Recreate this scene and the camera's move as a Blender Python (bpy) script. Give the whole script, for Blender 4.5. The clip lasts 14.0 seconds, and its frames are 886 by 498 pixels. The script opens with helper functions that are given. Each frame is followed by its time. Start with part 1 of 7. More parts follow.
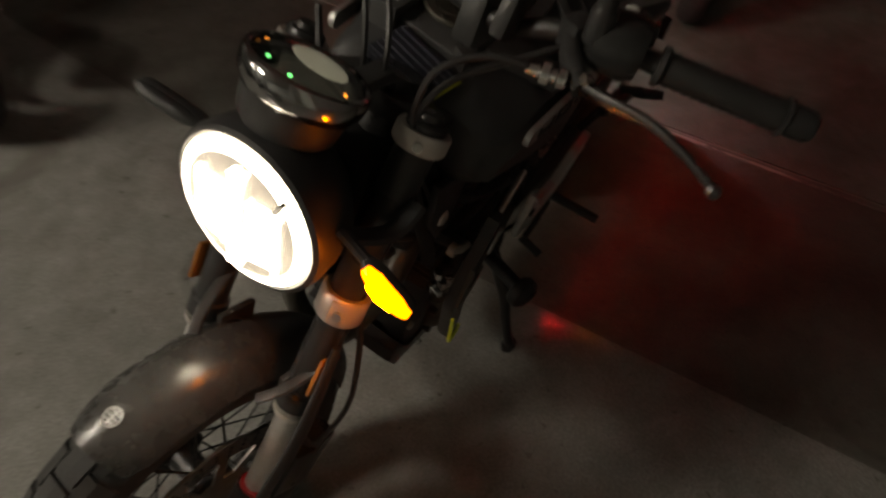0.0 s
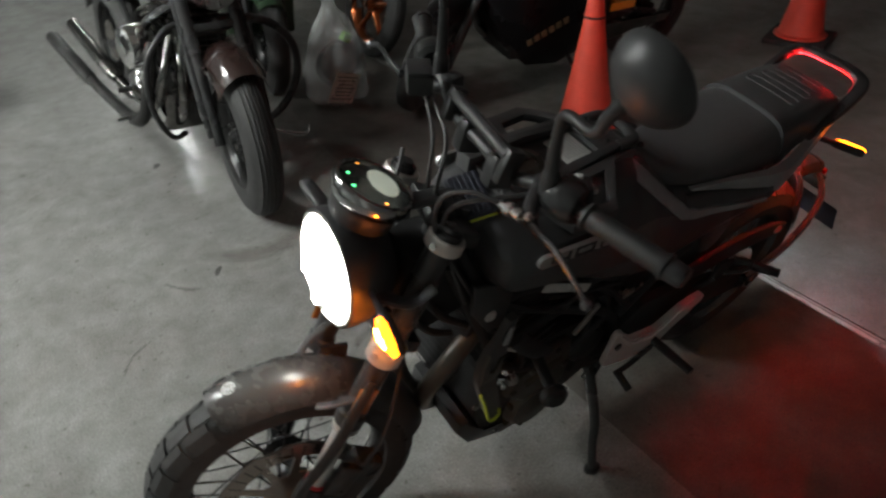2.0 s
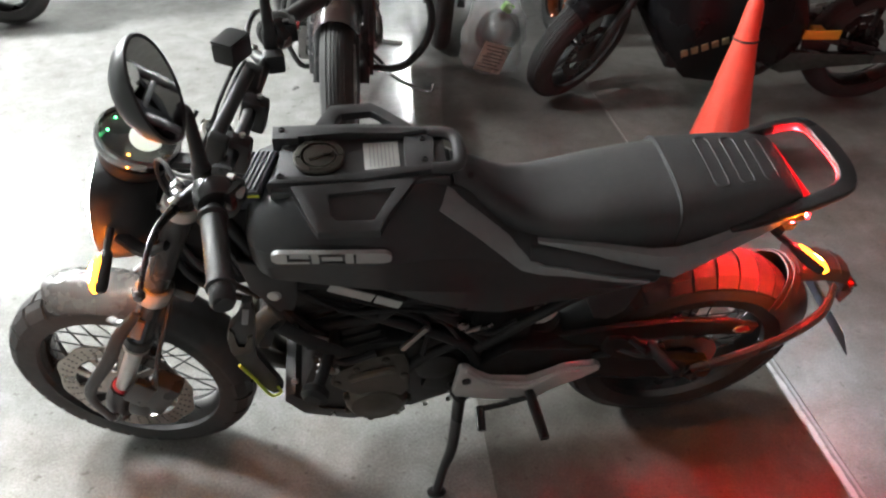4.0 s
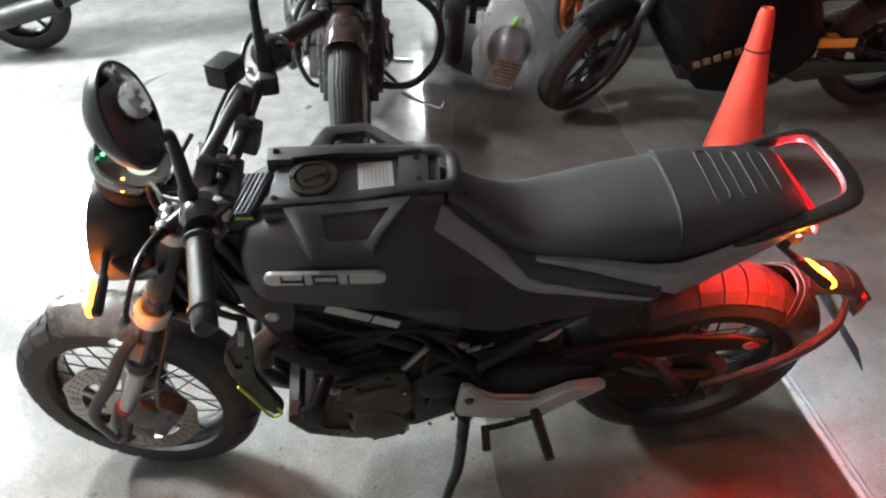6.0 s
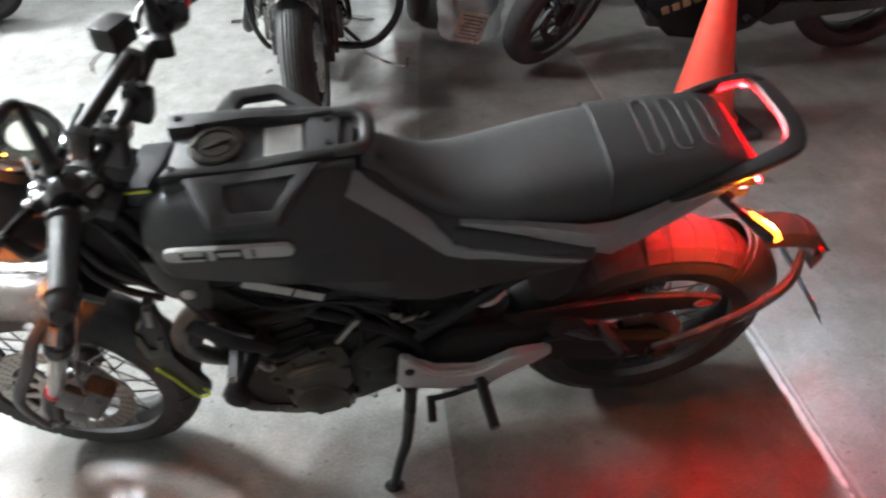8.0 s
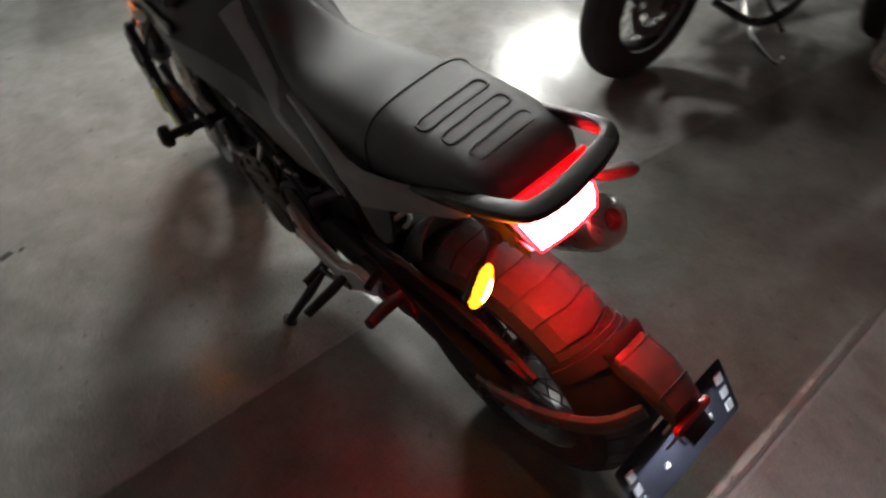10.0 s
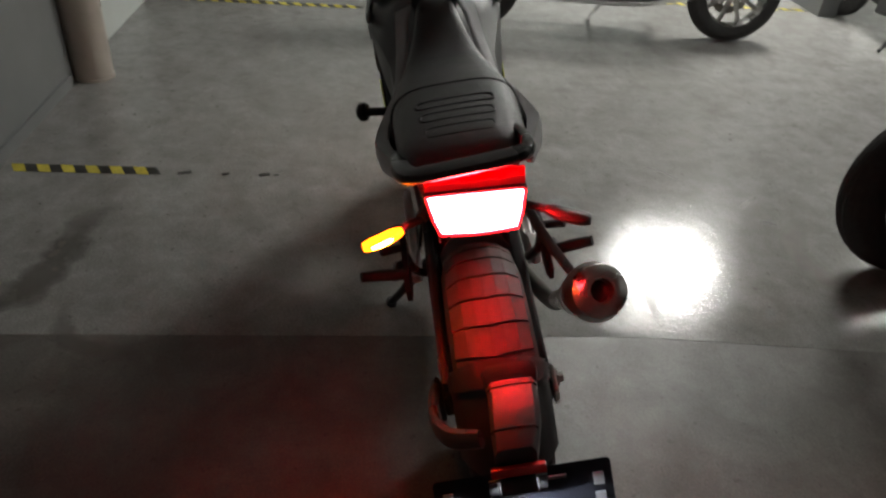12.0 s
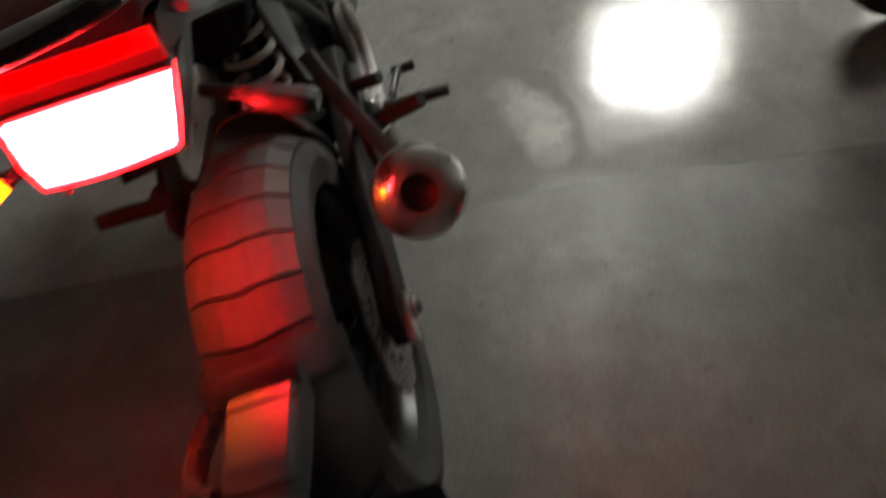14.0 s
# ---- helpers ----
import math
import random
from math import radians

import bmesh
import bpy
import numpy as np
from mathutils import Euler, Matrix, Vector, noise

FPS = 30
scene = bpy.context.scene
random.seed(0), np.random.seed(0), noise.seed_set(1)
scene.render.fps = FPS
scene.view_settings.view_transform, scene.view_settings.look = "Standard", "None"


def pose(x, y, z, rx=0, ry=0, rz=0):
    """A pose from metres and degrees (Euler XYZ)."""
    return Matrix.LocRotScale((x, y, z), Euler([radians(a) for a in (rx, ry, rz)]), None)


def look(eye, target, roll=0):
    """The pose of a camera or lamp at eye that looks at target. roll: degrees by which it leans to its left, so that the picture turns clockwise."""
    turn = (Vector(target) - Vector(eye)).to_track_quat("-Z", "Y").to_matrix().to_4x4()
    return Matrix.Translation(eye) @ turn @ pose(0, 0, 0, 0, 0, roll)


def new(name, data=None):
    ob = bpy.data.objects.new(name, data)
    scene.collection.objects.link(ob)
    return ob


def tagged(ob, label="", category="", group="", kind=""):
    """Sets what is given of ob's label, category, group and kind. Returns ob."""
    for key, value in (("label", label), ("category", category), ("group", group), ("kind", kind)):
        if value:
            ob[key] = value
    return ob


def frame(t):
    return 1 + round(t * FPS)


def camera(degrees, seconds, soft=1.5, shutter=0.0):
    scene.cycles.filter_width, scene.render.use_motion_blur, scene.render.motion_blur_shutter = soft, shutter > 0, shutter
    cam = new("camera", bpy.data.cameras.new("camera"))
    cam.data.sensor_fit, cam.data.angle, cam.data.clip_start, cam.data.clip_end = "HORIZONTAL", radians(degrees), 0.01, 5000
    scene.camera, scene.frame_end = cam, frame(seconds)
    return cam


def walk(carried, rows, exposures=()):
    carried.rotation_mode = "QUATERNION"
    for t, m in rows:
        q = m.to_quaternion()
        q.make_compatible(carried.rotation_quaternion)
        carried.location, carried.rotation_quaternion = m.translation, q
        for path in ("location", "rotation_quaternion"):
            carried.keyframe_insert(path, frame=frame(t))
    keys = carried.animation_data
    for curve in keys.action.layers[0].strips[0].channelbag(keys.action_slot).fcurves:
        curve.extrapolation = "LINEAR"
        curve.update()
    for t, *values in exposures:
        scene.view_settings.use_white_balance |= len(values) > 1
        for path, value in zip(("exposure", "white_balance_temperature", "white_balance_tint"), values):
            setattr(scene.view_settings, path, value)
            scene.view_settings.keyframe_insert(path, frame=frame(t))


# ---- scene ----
# Camera and path
cam = camera(63.9, 14.0, soft=2.3, shutter=0.5)
PATH = [
    (0, (-0.897, -0.598, 1.371), (0.313, 0.066, -0.076), 3.8),
    (0.5, (-0.926, -0.799, 1.507), (0.143, 0.228, 0.165), -3.5),
    (1, (-0.996, -0.906, 1.562), (0.055, 0.284, 0.345), -3.2),
    (1.5, (-1.042, -0.954, 1.55), (-0.019, 0.299, 0.374), -3.7),
    (2, (-0.874, -1.049, 1.528), (0.018, 0.327, 0.383), -2.2),
    (2.5, (-0.641, -1.151, 1.523), (0.02, 0.246, 0.254), 0.4),
    (3, (-0.363, -1.203, 1.527), (0.112, 0.303, 0.3), 2.1),
    (3.2, (-0.248, -1.244, 1.536), (0.139, 0.284, 0.304), 2.0),
    (5.5, (-0.024, -1.282, 1.558), (0.125, 0.321, 0.372), -1.0),
    (6, (-0.016, -1.281, 1.554), (0.135, 0.325, 0.372), -1.1),
    (6.5, (-0.008, -1.257, 1.549), (0.124, 0.346, 0.36), -2.0),
    (7, (-0.012, -1.244, 1.549), (0.125, 0.342, 0.338), -1.9),
    (7.5, (-0.02, -1.228, 1.534), (0.125, 0.347, 0.31), -2.0),
    (8, (0.128, -1.233, 1.512), (0.269, 0.307, 0.244), -3.4),
    (8.5, (0.44, -1.256, 1.52), (0.353, 0.288, 0.252), -2.7),
    (8.7, (0.565, -1.232, 1.495), (0.344, 0.293, 0.22), -4.5),
    (10.8, (1.485, -0.41, 1.413), (0.11, 0.042, 0.033), 5.8),
    (11, (1.53, -0.337, 1.408), (0.097, -0.043, 0.044), 7.3),
    (11.5, (1.637, -0.306, 1.384), (0.1, -0.117, 0.119), 3.7),
    (12, (1.726, -0.331, 1.362), (0.097, -0.126, 0.221), 5.0),
    (12.5, (1.743, -0.336, 1.36), (0.075, -0.199, 0.264), 5.3),
    (13, (1.684, -0.319, 1.345), (0.091, -0.153, 0.147), 5.5),
    (13.5, (1.474, -0.139, 1.216), (0.553, -0.055, 0.301), -2.5),
    (13.7, (1.407, -0.017, 1.177), (0.519, 0.093, 0.234), -6.3),
    (13.9, (1.333, 0.064, 1.162), (0.516, 0.101, 0.153), -9.6),
    (14, (1.302, 0.068, 1.138), (0.453, 0.128, 0.150), -8.6),
]
# the way round the tail of the motorcycle
BETWEEN = [
    (4.3, (-0.06, -1.29, 1.555), (0.135, 0.3, 0.345), 0.6),
    (9.4, (0.97, -1.08, 1.465), (0.28, 0.3, 0.13), -3.0),
    (10.1, (1.29, -0.78, 1.435), (0.17, 0.17, 0.05), 1.5),
]
EXPOSURES = [
    (0, -0.4, 8600, 14), (0.5, 0.36, 8700, 14), (1.0, 0.8, 7500, 13), (1.5, 0.75, 6700, 8), (2.0, 0.75, 6600, 8), (2.5, 1.32, 6900, 11), (3.0, 1.92, 6750, 11),
    (5.5, 2.4, 6300, 10), (8.0, 2.45, 6250, 10), (8.7, 2.4, 6300, 10), (10.8, 0.34, 7000, 12), (11.5, 0.36, 7000, 12), (12.0, 0.32, 6900, 12), (12.5, 0.16, 6700, 11), (13.0, 0.15, 6700, 11), (13.5, 0.3, 7000, 12), (14, 0.55, 7000, 11),
]
ROWS = sorted(PATH + BETWEEN)
walk(cam, [(t, look(eye, target, roll)) for t, eye, target, roll in ROWS], exposures=EXPOSURES)

# World: a closed garage, next to no sky
world = bpy.data.worlds.new("garage_dark")
world.use_nodes = True
world.node_tree.nodes["Background"].inputs[0].default_value = (0.75, 0.85, 0.8, 1)
world.node_tree.nodes["Background"].inputs[1].default_value = 0.02
scene.world = world

# ------------------------------------------------------------------ mesh helpers
LEAN = 12.3          # degrees by which the motorcycle rests on its side stand
STEER = -12.0        # degrees, bars turned to the rider's right


def finish(name, bm, material, parent=None, label="", sharp=38):
    me = bpy.data.meshes.new(name)
    bmesh.ops.recalc_face_normals(bm, faces=bm.faces[:])
    for f in bm.faces:
        f.smooth = True
    bm.to_mesh(me)
    bm.free()
    me.set_sharp_from_angle(angle=radians(sharp))
    me.materials.append(material)
    ob = new(name, me)
    if parent is not None:
        ob.parent = parent
    if label:
        tagged(ob, label)
    return ob


def part(name, bm, material, parent, label="", sharp=38):
    """One mesh object under a thing or a part."""
    return finish(name, bm, material, parent, label, sharp)


def shared(name, me, material, parent, m):
    """Another piece on the same mesh data."""
    if not me.materials:
        me.materials.append(material)
    ob = new(name, me)
    ob.parent = parent
    ob.matrix_basis = m
    return ob


def mesh_of(name, bm, sharp=38):
    me = bpy.data.meshes.new(name)
    bmesh.ops.recalc_face_normals(bm, faces=bm.faces[:])
    for f in bm.faces:
        f.smooth = True
    bm.to_mesh(me)
    bm.free()
    me.set_sharp_from_angle(angle=radians(sharp))
    return me


def thing(name, m, label, category, group="", kind=""):
    ob = new(name)
    ob.empty_display_size = 0.1
    ob.matrix_basis = m
    return tagged(ob, label, category, group, kind)


def B():
    return bmesh.new()


def frame_m(origin, z, x=(1, 0, 0)):
    """A frame at origin with its third axis along z."""
    z = Vector(z).normalized()
    x = Vector(x)
    if abs(x.normalized().dot(z)) > 0.95:
        x = Vector((0, 1, 0))
    y = z.cross(x).normalized()
    x = y.cross(z).normalized()
    m = Matrix((x, y, z)).transposed().to_4x4()
    m.translation = Vector(origin)
    return m


def loft(bm, rings, closed=True, caps=True, m=None):
    """Skin over rings of equal count."""
    rows = []
    for ring in rings:
        rows.append([bm.verts.new((m @ Vector(p)) if m else Vector(p)) for p in ring])
    n = len(rows[0])
    for a, b in zip(rows, rows[1:]):
        for i in range(n if closed else n - 1):
            j = (i + 1) % n
            try:
                bm.faces.new((a[i], a[j], b[j], b[i]))
            except ValueError:
                pass
    if caps and closed:
        bm.faces.new(rows[0][::-1])
        bm.faces.new(rows[-1])
    return rows


def smooth_line(pts, steps=4):
    """Catmull-Rom through the points."""
    pts = [Vector(p) for p in pts]
    if len(pts) < 3 or steps < 2:
        return pts
    out = []
    for i in range(len(pts) - 1):
        p0, p1, p2, p3 = pts[max(i - 1, 0)], pts[i], pts[i + 1], pts[min(i + 2, len(pts) - 1)]
        for s in range(steps):
            t = s / steps
            out.append(0.5 * (2 * p1 + (p2 - p0) * t + (2 * p0 - 5 * p1 + 4 * p2 - p3) * t * t + (3 * p1 - p0 - 3 * p2 + p3) * t ** 3))
    out.append(pts[-1])
    return out


def tube(bm, pts, r, seg=8, steps=4, flat=1.0, up=(0, 0, 1), caps=True, m=None):
    """A bar along the points; r one radius or one for each point; flat squeezes it across up."""
    line = smooth_line(pts, steps)
    n = len(line)
    rs = r if isinstance(r, (list, tuple)) else [r]
    rings = []
    side = None
    for i, p in enumerate(line):
        d = (line[min(i + 1, n - 1)] - line[max(i - 1, 0)]).normalized()
        if side is None:
            u = Vector(up)
            if abs(u.dot(d)) > 0.95:
                u = Vector((1, 0, 0))
            side = d.cross(u).normalized()
        side = (side - d * side.dot(d)).normalized()
        top = side.cross(d)
        f = i / (n - 1) * (len(rs) - 1)
        k = min(int(f), len(rs) - 2) if len(rs) > 1 else 0
        rad = rs[0] if len(rs) == 1 else rs[k] + (rs[k + 1] - rs[k]) * (f - k)
        rings.append([p + rad * (math.cos(2 * math.pi * a / seg) * side + flat * math.sin(2 * math.pi * a / seg) * top) for a in range(seg)])
    return loft(bm, rings, True, caps, m)


def box(bm, centre, size, rot=(0, 0, 0), bevel=0.004, m=None, taper=1.0):
    """A rounded block; taper narrows its top."""
    made = bmesh.ops.create_cube(bm, size=1)["verts"]
    mm = pose(*centre, *rot)
    if m:
        mm = m @ mm
    for v in made:
        k = taper if v.co.z > 0 else 1.0
        v.co = mm @ Vector((v.co.x * size[0] * k, v.co.y * size[1] * k, v.co.z * size[2]))
    if bevel > 0:
        edges = list({e for v in made for e in v.link_edges})
        bmesh.ops.bevel(bm, geom=edges, offset=min(bevel, 0.45 * min(size)), segments=2, profile=0.6, affect="EDGES")


def lathe(bm, prof, m, seg=32, start=0.0, turn=360.0):
    """Revolves (radius, height) about the third axis of m."""
    whole = turn > 359.9
    n = seg if whole else seg + 1
    rows = []
    for r, h in prof:
        rows.append([bm.verts.new(m @ Vector((r * math.cos(radians(start + turn * i / seg)), r * math.sin(radians(start + turn * i / seg)), h))) for i in range(n)])
    for a, b in zip(rows, rows[1:]):
        for i in range(seg if whole else seg):
            j = (i + 1) % n
            bm.faces.new((a[i], a[j], b[j], b[i]))
    bmesh.ops.remove_doubles(bm, verts=[v for row in rows for v in row], dist=1e-6)


def prism(bm, outline, y0, y1, bevel=0.004, m=None):
    """An outline in x and z, given depth along y."""
    a = [bm.verts.new((x, y0, z)) for x, z in outline]
    b = [bm.verts.new((x, y1, z)) for x, z in outline]
    n = len(a)
    faces = [bm.faces.new(a), bm.faces.new(b[::-1])]
    for i in range(n):
        faces.append(bm.faces.new((a[i], b[i], b[(i + 1) % n], a[(i + 1) % n])))
    if bevel:
        edges = list({e for f in faces[:2] for e in f.edges})
        bmesh.ops.bevel(bm, geom=edges, offset=bevel, segments=2, profile=0.6, affect="EDGES")
    if m:
        for v in bm.verts:
            v.co = m @ v.co


def moved(bm, m):
    for v in bm.verts:
        v.co = m @ v.co
    return bm


def rounded_outline(w, h, r, seg=5):
    """A rounded rectangle about the origin."""
    out = []
    for cx, cy, a0 in ((w / 2 - r, h / 2 - r, 0), (-w / 2 + r, h / 2 - r, 90), (-w / 2 + r, -h / 2 + r, 180), (w / 2 - r, -h / 2 + r, 270)):
        for i in range(seg + 1):
            a = radians(a0 + 90 * i / seg)
            out.append((cx + r * math.cos(a), cy + r * math.sin(a)))
    return out


# ------------------------------------------------------------------ materials
def mat(name, colour, rough=0.5, metal=0.0, vary=0.12, scale=30.0, bump=0.0, bump_scale=200.0, rough_vary=0.12, coat=0.0, second=None, spread=0.5, spec=0.5):
    """A surface with grain at two scales, in object space."""
    m = bpy.data.materials.new(name)
    m.use_nodes = True
    nt = m.node_tree
    bsdf = nt.nodes["Principled BSDF"]
    tex = nt.nodes.new("ShaderNodeTexCoord")
    n1 = nt.nodes.new("ShaderNodeTexNoise")
    n1.inputs["Scale"].default_value = scale
    n1.inputs["Detail"].default_value = 6
    nt.links.new(tex.outputs["Object"], n1.inputs["Vector"])
    n2 = nt.nodes.new("ShaderNodeTexNoise")
    n2.inputs["Scale"].default_value = scale * 0.15
    n2.inputs["Detail"].default_value = 4
    nt.links.new(tex.outputs["Object"], n2.inputs["Vector"])
    mix = nt.nodes.new("ShaderNodeMath")
    mix.operation = "MULTIPLY_ADD"
    nt.links.new(n1.outputs["Fac"], mix.inputs[0])
    mix.inputs[1].default_value = 0.5
    half = nt.nodes.new("ShaderNodeMath")
    half.operation = "MULTIPLY"
    half.inputs[1].default_value = 0.5
    nt.links.new(n2.outputs["Fac"], half.inputs[0])
    nt.links.new(half.outputs[0], mix.inputs[2])
    ramp = nt.nodes.new("ShaderNodeValToRGB")
    c2 = second or tuple(min(1.0, c * (1 + 2.2 * vary)) for c in colour)
    c1 = tuple(c * (1 - 1.6 * vary) for c in colour) if second is None else colour
    ramp.color_ramp.elements[0].position = 0.5 - spread / 2
    ramp.color_ramp.elements[1].position = 0.5 + spread / 2
    ramp.color_ramp.elements[0].color = (*c1, 1)
    ramp.color_ramp.elements[1].color = (*c2, 1)
    nt.links.new(mix.outputs[0], ramp.inputs[0])
    nt.links.new(ramp.outputs[0], bsdf.inputs["Base Color"])
    rr = nt.nodes.new("ShaderNodeMapRange")
    rr.inputs["From Min"].default_value = 0.3
    rr.inputs["From Max"].default_value = 0.7
    rr.inputs["To Min"].default_value = max(0.02, rough - rough_vary)
    rr.inputs["To Max"].default_value = min(1.0, rough + rough_vary)
    nt.links.new(n2.outputs["Fac"], rr.inputs["Value"])
    nt.links.new(rr.outputs[0], bsdf.inputs["Roughness"])
    bsdf.inputs["Metallic"].default_value = metal
    bsdf.inputs["Specular IOR Level"].default_value = spec
    if coat:
        bsdf.inputs["Coat Weight"].default_value = coat
        bsdf.inputs["Coat Roughness"].default_value = 0.08
    if bump:
        nb = nt.nodes.new("ShaderNodeTexNoise")
        nb.inputs["Scale"].default_value = bump_scale
        nb.inputs["Detail"].default_value = 3
        nt.links.new(tex.outputs["Object"], nb.inputs["Vector"])
        bp = nt.nodes.new("ShaderNodeBump")
        bp.inputs["Strength"].default_value = bump
        bp.inputs["Distance"].default_value = 0.002
        nt.links.new(nb.outputs["Fac"], bp.inputs["Height"])
        nt.links.new(bp.outputs[0], bsdf.inputs["Normal"])
    return m


def glow(name, colour, strength):
    m = bpy.data.materials.new(name)
    m.use_nodes = True
    bsdf = m.node_tree.nodes["Principled BSDF"]
    bsdf.inputs["Base Color"].default_value = (*colour, 1)
    bsdf.inputs["Roughness"].default_value = 0.25
    bsdf.inputs["Emission Color"].default_value = (*colour, 1)
    bsdf.inputs["Emission Strength"].default_value = strength
    return m


def clear(name, colour=(1, 1, 1), rough=0.02, ior=1.45):
    m = bpy.data.materials.new(name)
    m.use_nodes = True
    bsdf = m.node_tree.nodes["Principled BSDF"]
    bsdf.inputs["Base Color"].default_value = (*colour, 1)
    bsdf.inputs["Roughness"].default_value = rough
    bsdf.inputs["IOR"].default_value = ior
    bsdf.inputs["Transmission Weight"].default_value = 1.0
    return m


def floor_material(name, light, dark, rough, soiled=0.35, uneven=0.13):
    """Trowelled concrete: cloudy tone, fine grain, stains, tyre scuffs, hairline cracks."""
    m = bpy.data.materials.new(name)
    m.use_nodes = True
    nt = m.node_tree
    bsdf = nt.nodes["Principled BSDF"]
    tex = nt.nodes.new("ShaderNodeTexCoord")

    def noise_at(scale, detail=6, rough_=0.55, distort=0.0):
        n = nt.nodes.new("ShaderNodeTexNoise")
        n.inputs["Scale"].default_value = scale
        n.inputs["Detail"].default_value = detail
        n.inputs["Roughness"].default_value = rough_
        n.inputs["Distortion"].default_value = distort
        nt.links.new(tex.outputs["Object"], n.inputs["Vector"])
        return n

    def ramp_of(src, p0, p1, c0, c1):
        r = nt.nodes.new("ShaderNodeValToRGB")
        r.color_ramp.elements[0].position = p0
        r.color_ramp.elements[1].position = p1
        r.color_ramp.elements[0].color = (*c0, 1)
        r.color_ramp.elements[1].color = (*c1, 1)
        nt.links.new(src, r.inputs[0])
        return r

    def multiply(a, b, fac=1.0):
        n = nt.nodes.new("ShaderNodeMix")
        n.data_type = "RGBA"
        n.blend_type = "MULTIPLY"
        n.inputs["Factor"].default_value = fac
        nt.links.new(a, n.inputs["A"])
        nt.links.new(b, n.inputs["B"])
        return n.outputs["Result"]

    cloud = noise_at(2.3, 9, 0.62, 0.15)
    base = ramp_of(cloud.outputs["Fac"], 0.12, 0.88, dark, light)
    grain = noise_at(150, 5, 0.75)
    g = ramp_of(grain.outputs["Fac"], 0.3, 0.7, (0.52, 0.52, 0.515), (1.0, 1.0, 1.0))
    col = multiply(base.outputs[0], g.outputs[0])
    blot = noise_at(9, 8, 0.7, 0.25)
    b = ramp_of(blot.outputs["Fac"], 0.33, 0.64, (0.70, 0.692, 0.67), (1, 1, 1))
    col = multiply(col, b.outputs[0], 0.9)
    soil = noise_at(4.2, 10, 0.72, 0.6)
    so = ramp_of(soil.outputs["Fac"], 0.40, 0.60, (0.70, 0.672, 0.63), (1, 1, 1))
    col = multiply(col, so.outputs[0], soiled)
    streak = noise_at(1.0, 6, 0.6)
    stretch = nt.nodes.new("ShaderNodeMapping")
    stretch.inputs["Scale"].default_value = (14, 1.6, 1)
    stretch.inputs["Rotation"].default_value = (0, 0, 0.5)
    nt.links.new(tex.outputs["Object"], stretch.inputs["Vector"])
    nt.links.new(stretch.outputs[0], streak.inputs["Vector"])
    st = ramp_of(streak.outputs["Fac"], 0.35, 0.65, (0.84, 0.84, 0.83), (1, 1, 1))
    col = multiply(col, st.outputs[0], 0.3)
    speck = noise_at(34, 3, 0.5)
    sp = ramp_of(speck.outputs["Fac"], 0.66, 0.71, (1, 1, 1), (0.55, 0.53, 0.50))
    col = multiply(col, sp.outputs[0], 0.8)
    nt.links.new(col, bsdf.inputs["Base Color"])
    worn = noise_at(5, 9, 0.72, 0.4)
    rr = nt.nodes.new("ShaderNodeMapRange")
    rr.inputs["From Min"].default_value = 0.32
    rr.inputs["From Max"].default_value = 0.68
    rr.inputs["To Min"].default_value = rough * (0.62 if rough < 0.3 else 0.85)
    rr.inputs["To Max"].default_value = rough * (1.5 if rough < 0.3 else 1.25)
    nt.links.new(worn.outputs["Fac"], rr.inputs["Value"])
    nt.links.new(rr.outputs[0], bsdf.inputs["Roughness"])
    bp = nt.nodes.new("ShaderNodeBump")
    bp.inputs["Strength"].default_value = 0.3
    bp.inputs["Distance"].default_value = 0.002
    nt.links.new(noise_at(60, 5).outputs["Fac"], bp.inputs["Height"])
    broad = nt.nodes.new("ShaderNodeBump")
    broad.inputs["Strength"].default_value = uneven
    broad.inputs["Distance"].default_value = 0.012
    nt.links.new(noise_at(7, 5, 0.6, 0.5).outputs["Fac"], broad.inputs["Height"])
    nt.links.new(bp.outputs[0], broad.inputs["Normal"])
    nt.links.new(broad.outputs[0], bsdf.inputs["Normal"])
    return m


CONCRETE = floor_material("polished_concrete", (0.42, 0.42, 0.41), (0.32, 0.318, 0.308), 0.13)
CONCRETE_DULL = floor_material("worn_concrete", (0.215, 0.207, 0.192), (0.135, 0.128, 0.118), 0.44, 0.9, 0.06)
CONCRETE_FAR = floor_material("grey_worn_concrete", (0.31, 0.302, 0.286), (0.205, 0.197, 0.184), 0.40, 0.9, 0.04)
JOINT = mat("joint_sealant", (0.19, 0.186, 0.178), 0.8)
WALL = mat("grey_wall_paint", (0.15, 0.155, 0.155), 0.45, vary=0.06, scale=6, bump=0.15, bump_scale=90)
WALL_PALE = mat("pale_wall_paint", (0.50, 0.53, 0.51), 0.55, vary=0.06, scale=5, bump=0.15, bump_scale=80)
CEIL = mat("bare_ceiling", (0.42, 0.42, 0.41), 0.85, vary=0.1, scale=8)
COLUMN = mat("column_paint", (0.34, 0.30, 0.26), 0.32, vary=0.08, scale=12)
TAPE_Y = mat("yellow_tape", (0.50, 0.42, 0.055), 0.6, vary=0.3, scale=40)
TAPE_K = mat("black_tape", (0.014, 0.014, 0.012), 0.5, vary=0.2, scale=40)
GRAPHITE = mat("graphite_plastic", (0.035, 0.0357, 0.037), 0.40, vary=0.1, scale=60, bump=0.12, bump_scale=700, rough_vary=0.06)
BLACK = mat("black_plastic", (0.031, 0.031, 0.0318), 0.42, vary=0.15, scale=50, bump=0.1, bump_scale=500, spec=0.32)
